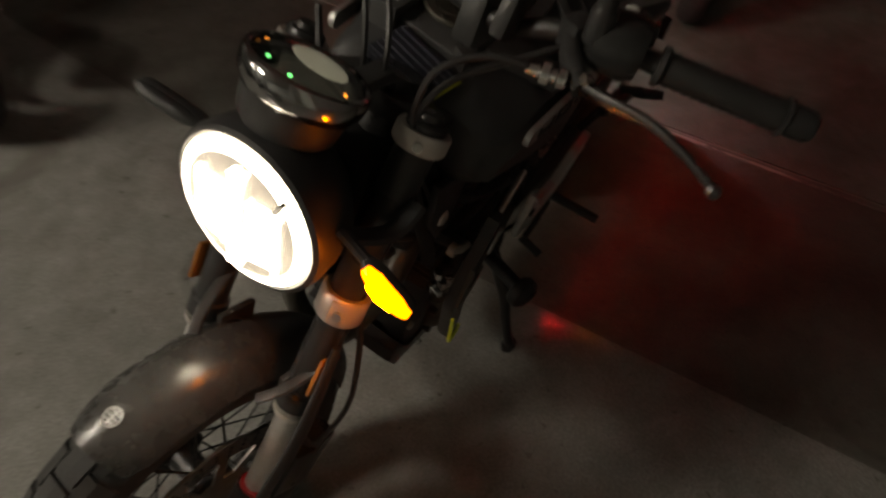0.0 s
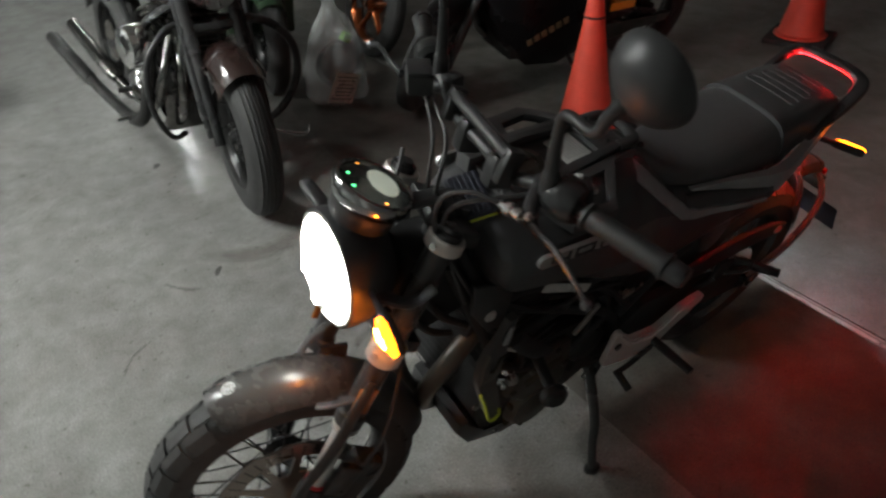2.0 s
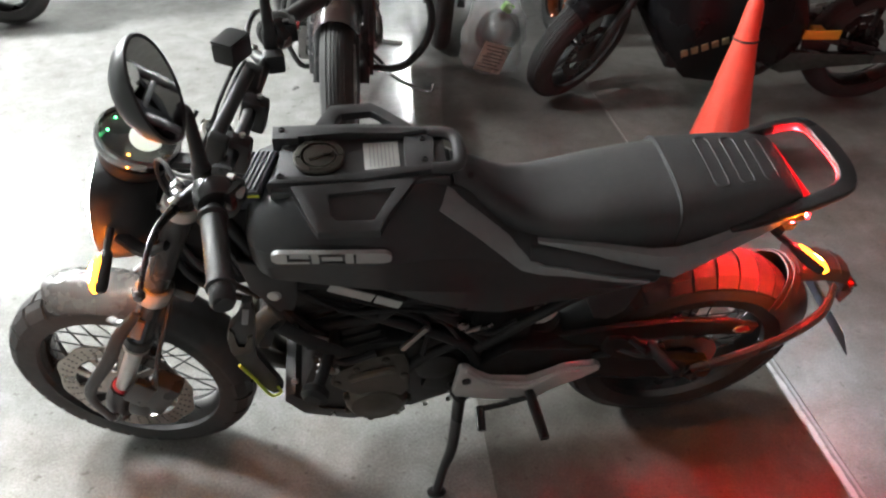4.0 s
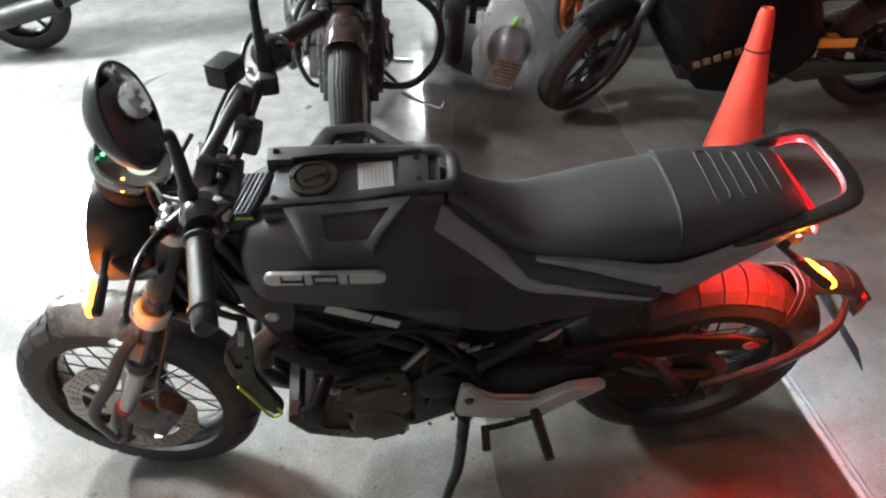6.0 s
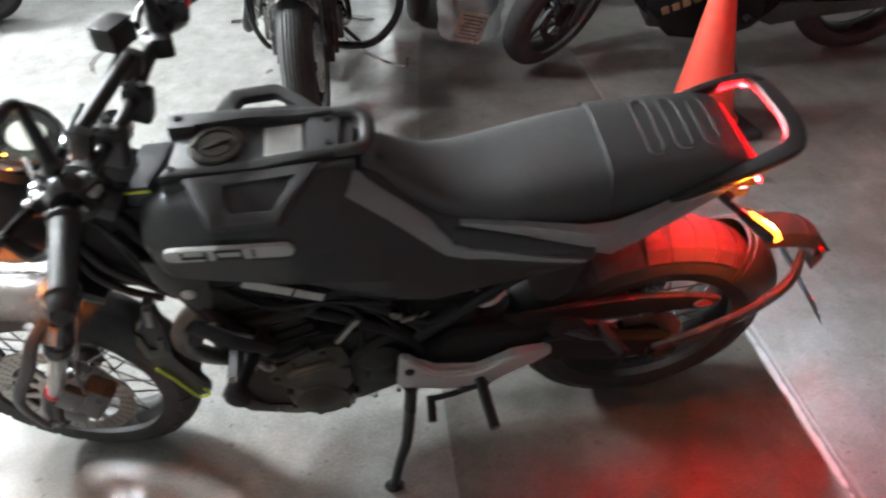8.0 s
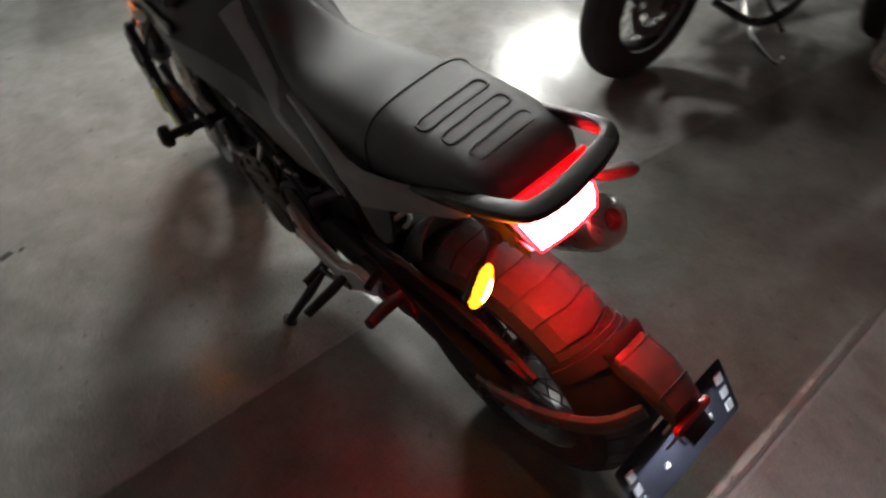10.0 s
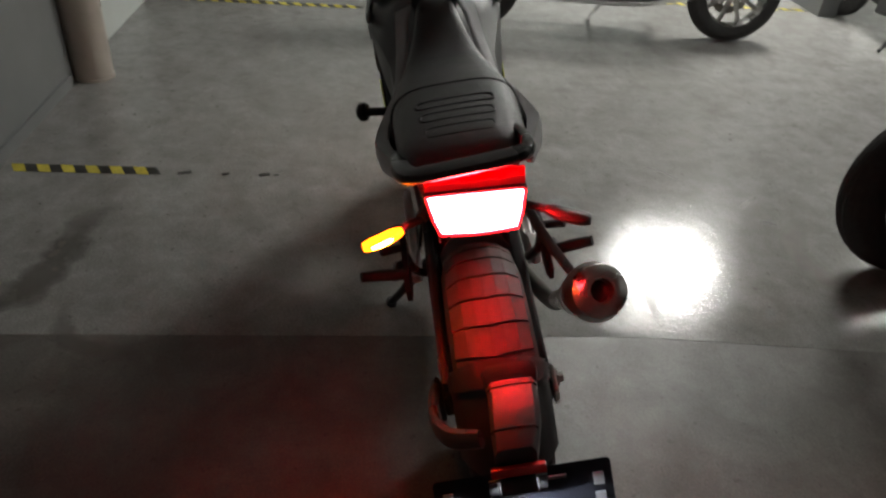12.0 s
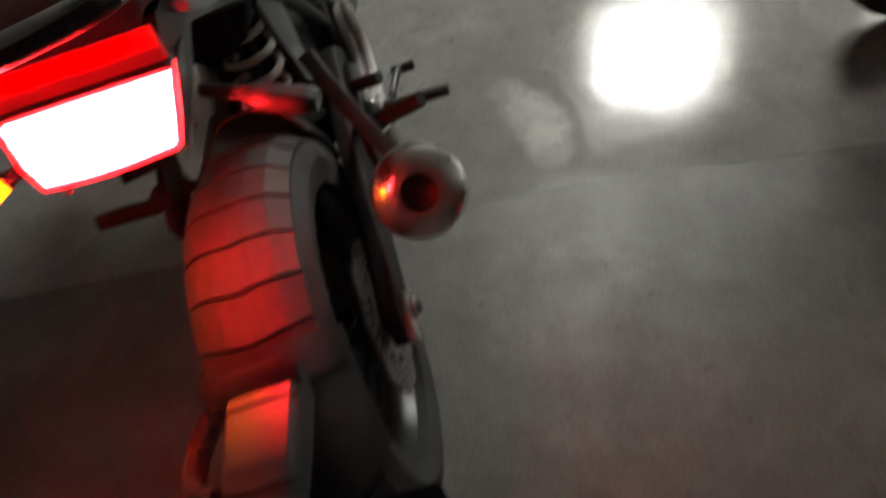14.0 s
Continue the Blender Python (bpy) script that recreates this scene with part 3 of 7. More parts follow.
def wheel(parent, name, m, R, w, rim_r, blocks=34, tread="blocks", spokes=28, disc_side=-1, disc_r=0.15, rim_mat=None, cast=0, hub_w=0.12, seg=96, disc_mat=None, label=""):
    """rim > tyre, hub, spokes or cast spokes, brake disc; the axle lies on y."""
    bm = B()
    rw = w * 0.42
    prof = [(rim_r + 0.006, -rw), (rim_r + 0.004, -rw + 0.008), (rim_r - 0.014, -rw * 0.6), (rim_r - 0.022, -rw * 0.3), (rim_r - 0.024, 0), (rim_r - 0.022, rw * 0.3), (rim_r - 0.014, rw * 0.6), (rim_r + 0.004, rw - 0.008), (rim_r + 0.006, rw)]
    lathe(bm, prof, frame_m((0, 0, 0), (0, 1, 0)), 64)
    rim = part(name, bm, rim_mat or RIM, parent, label)
    rim.matrix_basis = m
    for me, nm in zip(tyre_mesh(R, w, rim_r, blocks, tread, seg), ("tyre", "tread")):
        me.materials.append(RUBBER)
        ty = new(nm, me)
        ty.parent = rim
        if nm == "tread":
            tagged(ty, "raised rubber tread blocks", kind="stuff")
    bm = B()
    my = frame_m((0, 0, 0), (0, 1, 0))
    h = hub_w / 2
    lathe(bm, [(0.0, -h), (0.022, -h), (0.024, -h * 0.75), (0.042, -h * 0.72), (0.044, -h * 0.6), (0.026, -h * 0.5), (0.024, 0), (0.026, h * 0.5), (0.044, h * 0.6), (0.042, h * 0.72), (0.024, h * 0.75), (0.022, h), (0.0, h)], my, 24)
    part("hub", bm, BLACK_METAL if not cast else (rim_mat or RIM), rim)
    if spokes:
        bm = B()
        tube(bm, [(0, 0, 0), (0, 0, 1)], 0.0021, 5, 1)
        spoke_me = mesh_of("spoke", bm)
        for k in range(spokes):
            side = 1 if k % 2 else -1
            a = 2 * math.pi * k / spokes
            lead = 0.42 * (1 if (k // 2) % 2 else -1)
            p0 = Vector((0.040 * math.sin(a + lead * 1.6), side * h * 0.66, 0.040 * math.cos(a + lead * 1.6)))
            p1 = Vector(((rim_r - 0.02) * math.sin(a - lead * 0.22), side * 0.012, (rim_r - 0.02) * math.cos(a - lead * 0.22)))
            mm = frame_m(p0, p1 - p0) @ Matrix.Diagonal((1, 1, (p1 - p0).length, 1))
            shared("spoke", spoke_me, STEEL if rim_mat else BLACK_METAL, rim, mm)
    for k in range(cast):
        a = 2 * math.pi * k / cast
        bm = B()
        d = Vector((math.sin(a), 0, math.cos(a)))
        tube(bm, [d * 0.03, d * (rim_r * 0.55), d * (rim_r - 0.015)], [0.02, 0.012, 0.016], 8, 2, flat=1.3, up=(0, 1, 0))
        part("spoke", bm, rim_mat or RIM, rim)
    if disc_r:
        bm = B()
        y = disc_side * (h * 0.98)
        ring = 48
        rows = []
        for (r, yy) in ((disc_r - 0.038, y - 0.0025), (disc_r, y - 0.0025), (disc_r, y + 0.0025), (disc_r - 0.038, y + 0.0025), (disc_r - 0.038, y - 0.0025)):
            rows.append([((r + (0.004 * math.sin(k * 2 * math.pi * 10 / ring) if r == disc_r else 0)) * math.sin(2 * math.pi * k / ring), yy, (r + (0.004 * math.sin(k * 2 * math.pi * 10 / ring) if r == disc_r else 0)) * math.cos(2 * math.pi * k / ring)) for k in range(ring)])
        loft(bm, rows, True, False)
        disc = part("brake_disc", bm, disc_mat or DISC, rim)
        bm = B()
        star = []
        for k in range(60):
            a = 2 * math.pi * k / 60
            rr_ = (disc_r - 0.03) if k % 6 < 2 else 0.062
            star.append((rr_ * math.sin(a + (0.12 if rr_ > 0.062 else 0)), rr_ * math.cos(a + (0.12 if rr_ > 0.062 else 0))))
        prism(bm, star, y - 0.002, y + 0.002, 0)
        part("disc_carrier", bm, disc_mat or DISC, rim)
        bm = B()
        for k in range(36):
            a = 2 * math.pi * k / 36
            for rr_ in (disc_r - 0.010, disc_r - 0.020, disc_r - 0.030):
                aa = a + 0.06 * (rr_ / disc_r)
                lathe(bm, [(0.0, 0.0), (0.0032, 0.0), (0.0032, -0.0008), (0, -0.0008)], frame_m(((rr_) * math.sin(aa), y + disc_side * 0.0032, rr_ * math.cos(aa)), (0, disc_side, 0)), 6)
        holes = part("disc_holes", bm, BLACK, rim)
        tagged(holes, kind="stuff")
    return rim


# ------------------------------------------------------------------ the black motorcycle
bike = thing("motorcycle", pose(0, 0, 0.001, LEAN, 0, 0), "black naked scrambler motorcycle leaning on its side stand with lights on", "motorcycle")
FA, RA = (-0.636, 0.032, 0.287), (0.690, 0.0, 0.300)
FX0, FY0 = -0.637, 0.018
RAKE = 0.456
AXIS = Vector((0.415, 0, 0.91)).normalized()
PIVOT = Vector((-0.328, 0, 0.9))
STEERED = Matrix.Translation(PIVOT) @ Matrix.Rotation(radians(STEER), 4, AXIS) @ Matrix.Translation(-PIVOT)
UNSTEER = STEERED.inverted()
FLIP = Matrix.Diagonal((1, -1, 1, 1))


def fork_x(z):
    return FX0 + RAKE * (z - 0.293)


def front(name, bm, material, label="", parent=None):
    """A part that turns with the bars."""
    return part(name, moved(bm, STEERED), material, parent or bike, label)


# wheels
wheel(bike, "front_wheel", STEERED @ pose(*FA), 0.286, 0.112, 0.216, 26, "blocks", 32, -1, 0.155, hub_w=0.13, label="black spoked front wheel with block tread tyre")
rw = wheel(bike, "rear_wheel", pose(*RA), 0.300, 0.162, 0.212, 33, "bars", 32, 1, 0.115, hub_w=0.16, label="black spoked rear wheel with wide bar tread tyre")


# front fork
def fork_leg(s):
    d = Vector((RAKE, 0, 1)).normalized()

    def at(z, r):
        return Vector((fork_x(z), FY0 + s * 0.10, z)), r
    bm = B()
    tube(bm, [at(0.938, 0)[0], at(0.545, 0)[0]], 0.0242, 18, 1)
    lathe(bm, [(0.0, 0.012), (0.014, 0.012), (0.016, 0.006), (0.0215, 0.004), (0.023, 0.0)], frame_m(at(0.938, 0)[0], d), 20)
    leg = front("fork_tube", bm, BLACK_METAL, "black upper fork tube")
    bm = B()
    lathe(bm, [(0.0242, 0), (0.0285, 0.004), (0.0285, 0.03), (0.0242, 0.034)], frame_m(at(0.535, 0)[0], d), 20)
    front("fork_seal", bm, BLACK, "", leg)
    bm = B()
    lathe(bm, [(0.0178, 0), (0.0255, 0.001), (0.0265, 0.004), (0.0265, 0.009), (0.0178, 0.011)], frame_m(at(0.5205, 0)[0], d), 24)
    front("seal_ring", bm, CLAMP, "pale ring under the fork seal", leg)
    bm = B()
    tube(bm, [at(0.55, 0)[0], at(0.37, 0)[0]], 0.0178, 16, 1)
    front("fork_stanchion", bm, ALU, "bare satin metal fork stanchion", leg)
    bm = B()
    lathe(bm, [(0.018, 0), (0.023, 0.002), (0.023, 0.010), (0.018, 0.012)], frame_m(at(0.368, 0)[0], d), 20)
    front("dust_ring", bm, RED_RING, "red ring at the fork foot", leg)
    bm = B()
    tube(bm, [at(0.372, 0)[0], at(0.32, 0)[0], Vector((FA[0] - 0.004, FY0 + s * 0.098, FA[2] - 0.03))], [0.027, 0.03, 0.024], 12, 3)
    lathe(bm, [(0.0, -0.012), (0.02, -0.012), (0.022, 0.0), (0.022, 0.03), (0, 0.03)], frame_m((FA[0], FY0 + s * 0.112, FA[2]), (0, -s, 0)), 20)
    front("fork_foot", bm, BLACK_METAL, "", leg)
    bm = B()
    lathe(bm, [(0.0, 0.0), (0.011, 0.0), (0.012, 0.006), (0.007, 0.012), (0, 0.012)], frame_m((FA[0], FY0 + s * 0.124, FA[2]), (0, s, 0)), 6)
    front("axle_bolt", bm, STEEL, "", leg)
    bm = B()
    box(bm, (fork_x(0.615) - 0.012, FY0 + s * 0.126, 0.615), (0.034, 0.007, 0.062), (0, 24.5, 0), 0.004)
    front("side_reflector", bm, AMBER_OFF, "amber reflector on the fork", leg)
    return leg


for s in (-1, 1):
    fork_leg(s)
for z, nm in ((0.704, "lower_clamp"), (0.922, "upper_clamp")):
    m = Matrix.Translation((fork_x(z), 0, z)) @ Matrix.Rotation(radians(24.5), 4, "Y")
    for s in (-1, 1):
        bm = B()
        h = 0.020 if nm == "lower_clamp" else 0.0115
        lathe(bm, [(0.0243, -h), (0.0305, -h), (0.0325, -h + 0.003), (0.0325, h - 0.003), (0.0305, h), (0.0243, h)], m @ pose(0, FY0 + s * 0.10, 0), 32)
        if nm == "lower_clamp":
            box(bm, (-0.018, FY0 + s * 0.106, 0), (0.032, 0.018, 2 * h - 0.006), (0, 0, -s * 35), 0.004, m=m)
        cl = front(nm, bm, CLAMP, "pale anodised fork clamp")
        bm = B()
        lathe(bm, [(0.0, 0.0), (0.006, 0.0), (0.006, 0.004), (0, 0.004)], m @ frame_m((-0.030, FY0 + s * 0.118, 0.0), (-0.9, s * 0.5, 0)), 10)
        front("clamp_bolt", bm, STEEL, "", cl)
    bm = B()
    box(bm, (0.035, 0, 0), (0.075, 0.15, 0.03), bevel=0.008, m=m)
    front("clamp_bridge", bm, BLACK_METAL)

# mudguard: painted crown, black rear flap
def guard(bm, c, r, w, a0, a1, drop, thick=0.004, n=20, k=12, edge=0.0):
    """A curved shell over a wheel, angles forward from the top."""
    rings = []
    for i in range(n + 1):
        f = i / n
        a = radians(a0 + (a1 - a0) * f)
        ends = 1 - edge * (max(0, f - 0.8) / 0.2) ** 2
        ring = []
        for lift in (0, -thick):
            pts = []
            for j in range(k + 1):
                u = -1 + 2 * j / k
                y = u * w / 2 * ends
                rr_ = r + lift - drop * abs(u) ** 2.6
                pts.append((c[0] - rr_ * math.sin(a), c[1] + y, c[2] + rr_ * math.cos(a)))
            ring += pts if lift == 0 else pts[::-1]
        rings.append(ring)
    loft(bm, rings)


bm = B()
guard(bm, FA, 0.312, 0.128, -26, 24, 0.045, edge=0.22)
fender = front("front_mudguard", bm, FENDER, "bronze grey painted front mudguard")
bm = B()
guard(bm, FA, 0.309, 0.12, -82, -22, 0.05)
for s in (-1, 1):
    box(bm, (fork_x(0.56) + 0.005, s * 0.066, 0.562), (0.06, 0.01, 0.045), (0, 10, 0), 0.006)
front("mudguard_flap", bm, BLACK, "black plastic rear of the mudguard", fender)
bm = B()
# small round maker's mark as a plain ring and bars
mk = Matrix.Translation(FA) @ Matrix.Rotation(radians(-15), 4, "Y") @ pose(0, -0.004, 0.3126)
lathe(bm, [(0.0105, 0), (0.0135, 0.0006), (0.0135, 0), ], mk, 24)
for dx in (-0.012, 0.0, 0.012):
    box(bm, (dx * 0.5, 0, 0.0004), (0.0024, 0.02, 0.0008), bevel=0, m=mk)
box(bm, (0, 0.0, 0.0004), (0.02, 0.0024, 0.0008), bevel=0, m=mk)
front("mark", bm, BADGE, "small pale round mark", fender)
for s in (-1, 1):
    bm = B()
    tube(bm, [(FA[0] + 0.06, s * 0.066, 0.585), (FA[0] + 0.09, s * 0.085, 0.60), (fork_x(0.62), s * 0.10, 0.62)], 0.009, 8, 3, flat=0.5)
    front("mudguard_stay", bm, BLACK_METAL, "", fender)

# front brake caliper on the left leg, hose
bm = B()
box(bm, (FA[0] + 0.115, -0.085, FA[2] + 0.075), (0.065, 0.045, 0.12), (0, 35, 0), 0.012)
box(bm, (FA[0] + 0.085, -0.105, FA[2] + 0.10), (0.05, 0.02, 0.085), (0, 35, 0), 0.008)
box(bm, (FA[0] + 0.065, -0.1, FA[2] + 0.03), (0.05, 0.018, 0.05), (0, 20, 0), 0.008)
cal = front("brake_caliper", bm, BLACK_METAL, "black front brake caliper")
bm = B()
tube(bm, [(FA[0] + 0.13, -0.11, 0.42), (fork_x(0.56) + 0.05, -0.13, 0.55), (fork_x(0.7) + 0.035, -0.075, 0.72), (-0.44, -0.03, 0.86), (-0.36, 0.08, 1.0)], 0.0042, 6, 5)
front("brake_hose", bm, BLACK, "", cal)
bm = B()
tube(bm, [(FA[0] + 0.004, -0.122, FA[2] + 0.01), (FA[0] - 0.012, -0.127, 0.40), (fork_x(0.53) - 0.040, -0.130, 0.53), (fork_x(0.61) - 0.034, -0.126, 0.61), (fork_x(0.66) - 0.014, -0.112, 0.665)], [0.011, 0.013, 0.014, 0.013, 0.009], 10, 5, flat=0.5, up=(0, 1, 0))
front("fork_guard", bm, BLACK, "black plastic fork guard")

# headlamp
LC = Vector((-0.525, 0.0, 0.848))
LN = Vector((-1, -0.13, 0.08)).normalized()
LM = frame_m(LC, LN, (0, 1, 0))
bm = B()
lathe(bm, [(0.096, -0.012), (0.097, 0.003), (0.103, 0.0), (0.105, -0.012), (0.102, -0.04), (0.092, -0.07), (0.066, -0.098), (0.0, -0.105)], LM, 40)
for s in (-1, 1):
    tube(bm, [(-0.47, s * 0.09, 0.85), (-0.42, s * 0.115, 0.84), (fork_x(0.86), s * 0.115, 0.86)], 0.014, 8, 3, flat=0.5)
lamp = front("headlamp", bm, BLACK, "round black headlamp switched on")
bm = B()
lathe(bm, [(0.0, 0.016), (0.03, 0.0145), (0.06, 0.0095), (0.082, 0.003), (0.0955, -0.004)], LM, 40)
front("reflector", bm, LAMP_CHROME, "chromed lamp reflector with an added faint glow", lamp)
bm = B()
box(bm, (0, 0, 0.012), (0.012, 0.13, 0.012), bevel=0.003, m=LM)
box(bm, (0.034, 0, 0.0105), (0.040, 0.075, 0.01), bevel=0.004, m=LM)
box(bm, (-0.038, 0, 0.0105), (0.036, 0.08, 0.01), bevel=0.004, m=LM)
lathe(bm, [(0.078, 0.000), (0.090, 0.000), (0.090, 0.006), (0.078, 0.009), (0.078, 0.000)], LM, 40)
front("led_ring", bm, LED, "white glowing lamp elements", lamp)
bm = B()
box(bm, (-0.052, -0.048, 0.004), (0.006, 0.030, 0.012), (0, 0, -30), 0.003, m=LM)
front("lamp_rib", bm, BLACK, "", lamp)
bm = B()
box(bm, (-0.004, 0.062, 0.005), (0.005, 0.024, 0.012), (0, 0, 8), 0.003, m=LM)
front("lamp_rib", bm, SATIN, "", lamp)
bm = B()
lathe(bm, [(0.0, 0.026), (0.04, 0.0235), (0.07, 0.0155), (0.088, 0.008), (0.0965, 0.0)], LM, 40)
gl = front("lamp_lens", bm, GLASS, "", lamp)
gl.visible_shadow = False

# front indicators
def indicator(name, base, tip, lit, steered=True):
    base, tip = Vector(base), Vector(tip)
    d = tip - base
    bm = B()
    tube(bm, [base, base + d * 0.5, base + d * 0.55], 0.007, 8, 1)
    tube(bm, [base + d * 0.34, base + d * 0.46, base + d * 0.92, tip], [0.006, 0.0125, 0.013, 0.006], 10, 3, flat=0.75)
    ob = part(name, moved(bm, STEERED) if steered else bm, BLACK, bike, "slim indicator with lens glowing amber" if lit else "slim unlit black indicator")
    bm = B()
    out = Vector((-1, 0, 0)) if steered else Vector((1, 0, 0))
    tube(bm, [base + d * 0.42 + out * 0.005, base + d * 0.55 + out * 0.007, base + d * 0.86 + out * 0.007, base + d * 0.99 + out * 0.004], [0.008, 0.0115, 0.0115, 0.0075], 14, 3, flat=0.9)
    part("lens", moved(bm, STEERED) if steered else bm, AMBER_GLOW if lit else BLACK, ob)
    if lit:
        bm = B()
        tube(bm, [base + d * 0.55 + out * 0.0185, base + d * 0.7 + out * 0.0205, base + d * 0.86 + out * 0.0175], [0.003, 0.0042, 0.003], 6, 2)
        part("filament", moved(bm, STEERED) if steered else bm, AMBER_CORE, ob)
    return ob


indicator("indicator", UNSTEER @ Vector((-0.494, -0.068, 0.878)), UNSTEER @ Vector((-0.504, -0.176, 0.842)), True)
indicator("indicator", (-0.455, 0.095, 0.83), UNSTEER @ Vector((-0.446, 0.265, 0.835)), False)

# instrument
IM = frame_m((-0.437, 0.006, 0.990), (0.44, -0.05, 0.90), (0, 1, 0))
bm = B()
lathe(bm, [(0.0, -0.075), (0.040, -0.075), (0.055, -0.055), (0.060, -0.020), (0.062, 0.0), (0.0, 0.0)], IM, 40)
ins = front("instrument", bm, BLACK, "round instrument with chrome rim and lit screen")
bm = B()
lathe(bm, [(0.0595, 0.002), (0.0605, 0.0065), (0.0635, 0.0085), (0.0675, 0.0065), (0.0695, 0.0), (0.0680, -0.014), (0.0600, -0.028), (0.0560, -0.030)], IM, 40)
front("rim", bm, BEZEL, "dark chrome bezel", ins)
bm = B()
lathe(bm, [(0.0, 0.003), (0.0595, 0.003), (0.0605, 0.001)], IM, 40)
front("dial", bm, DIAL, "dark glossy dial glass", ins)
bm = B()
lathe(bm, [(0.0, 0.0045), (0.034, 0.0045), (0.035, 0.0035)], IM @ pose(0.0, -0.012, 0) @ Matrix.Diagonal((0.92, 0.74, 1, 1)), 32)
front("screen", bm, SCREEN, "pale lit screen", ins)
for (px, py, mt) in ((0.014, 0.044, GREEN_LED), (-0.018, 0.044, GREEN_LED), (0.046, 0.018, AMBER_LED), (-0.050, -0.002, AMBER_LED)):
    bm = B()
    lathe(bm, [(0.0, 0.0046), (0.0021, 0.0045), (0.0024, 0.0035)], IM @ pose(px, py, 0), 10)
    front("telltale", bm, mt, "", ins)
bm = B()
lathe(bm, [(0.0, 0.017), (0.018, 0.0162), (0.035, 0.0135), (0.050, 0.0095), (0.0590, 0.0052)], IM, 40)
dg = front("dial_glass", bm, GLASS, "domed clear glass", ins)
dg.visible_shadow = False
bm = B()
tube(bm, [(-0.42, 0, 0.94), (-0.38, 0, 0.95), (-0.33, 0, 0.95)], 0.02, 8, 2, flat=0.5)
front("bracket", bm, BLACK, "", ins)

# handlebar
BAR = [(-0.25, 0, 1.030), (-0.25, -0.09, 1.031), (-0.237, -0.15, 1.051), (-0.222, -0.240, 1.063), (-0.172, -0.376, 1.056)]
bm = B()
tube(bm, [Vector((p[0] + 0.09 * p[1], -1.08 * p[1], p[2] - 0.04 * p[1])) for p in BAR[:0:-1]] + [Vector(p) for p in BAR], 0.0112, 12, 4)
bar = front("handlebar", bm, BLACK_METAL, "black tapered handlebar")
bm = B()
tube(bm, [(-0.262, -0.10, 1.075), (-0.262, 0.10, 1.075)], 0.011, 12, 1)
front("cross_pad", bm, BLACK_METAL, "", bar)
for s in (-1, 1):
    bm = B()
    box(bm, (-0.25, s * 0.055, 1.02), (0.045, 0.032, 0.06), (0, 15, 0), 0.008)
    box(bm, (-0.262, s * 0.1, 1.056), (0.03, 0.02, 0.06), (0, 20, 0), 0.006)
    r = front("riser", bm, BLACK_METAL, "", bar)
    for dx in (-0.015, 0.015):
        bm = B()
        lathe(bm, [(0, 0.0), (0.005, 0), (0.005, 0.005), (0, 0.005)], frame_m((-0.25 + dx, s * 0.055, 1.052), (0.1, 0, 1)), 8)
        front("riser_bolt", bm, STEEL, "", bar)
    off = Vector((-0.022, 0.028, 0.012)) if s > 0 else Vector((0, 0, 0))
    a, b_ = Vector((-0.221, s * 0.249, 1.063)) + off, Vector((-0.171, s * 0.379, 1.056)) + off
    bm = B()
    d = (b_ - a)
    n = 26
    ring = []
    for i in range(n + 1):
        f = i / n
        rad = 0.0158 + 0.0012 * (i % 2) + (0.004 if i < 2 else 0)
        ring.append((rad, f * d.length * 0.9))
    lathe(bm, [(0.0, 0.0)] + ring + [(0.0, d.length * 0.9)], frame_m(a, d), 18)
    front("grip", bm, GRIP, "ribbed black rubber grip", bar)
    bm = B()
    lathe(bm, [(0.0, 0), (0.0195, 0.0), (0.0195, 0.004), (0.016, 0.006), (0.016, 0.026), (0.013, 0.032), (0.0, 0.032)], frame_m(a + d * 0.9, d), 18)
    front("bar_end", bm, BLACK_METAL, "", bar)
    # switch housing and lever perch
    bm = B()
    c = Vector((-0.226 - 0.02 * (s > 0), s * (0.208 + 0.028 * (s > 0)), 1.064 + 0.012 * (s > 0)))
    lathe(bm, [(0.0, -0.032), (0.020, -0.032), (0.030, -0.024), (0.0335, -0.006), (0.0335, 0.012), (0.028, 0.024), (0.0, 0.026)], frame_m(c, d), 24)
    box(bm, c + Vector((0.018, 0, 0.006)), (0.035, 0.04, 0.036), (0, 0, s * 20), 0.009)
    sw = front("switch_housing", bm, POD, "black switch pod", bar)
    bm = B()
    box(bm, c + Vector((0.034, s * 0.004, 0.012)), (0.012, 0.02, 0.01), bevel=0.004)
    front("switch", bm, RED_OFF if s > 0 else STICKER, "", bar)
    bm = B()
    box(bm, c + Vector((0.020, -s * 0.010, 0.026)), (0.012, 0.010, 0.006), (0, 0, s * 20), 0.002)
    front("switch", bm, STICKER if s < 0 else BLACK, "", bar)
    bm = B()
    box(bm, (-0.236, s * 0.165, 1.056), (0.034, 0.03, 0.036), (0, 0, s * 20), 0.008)
    tube(bm, [(-0.244, s * 0.162, 1.054), (-0.268, s * 0.185, 1.046), (-0.287, s * 0.214, 1.040)], [0.013, 0.012, 0.011], 10, 3)
    front("lever_perch", bm, BLACK_METAL, "", bar)
    bm = B()
    lathe(bm, [(0, 0.0), (0.0075, 0.0), (0.0075, 0.004), (0.004, 0.006), (0, 0.006)], frame_m((-0.287, s * 0.214, 1.051), (-0.1, 0, 1)), 12)
    front("lever_pivot", bm, STEEL, "", bar)
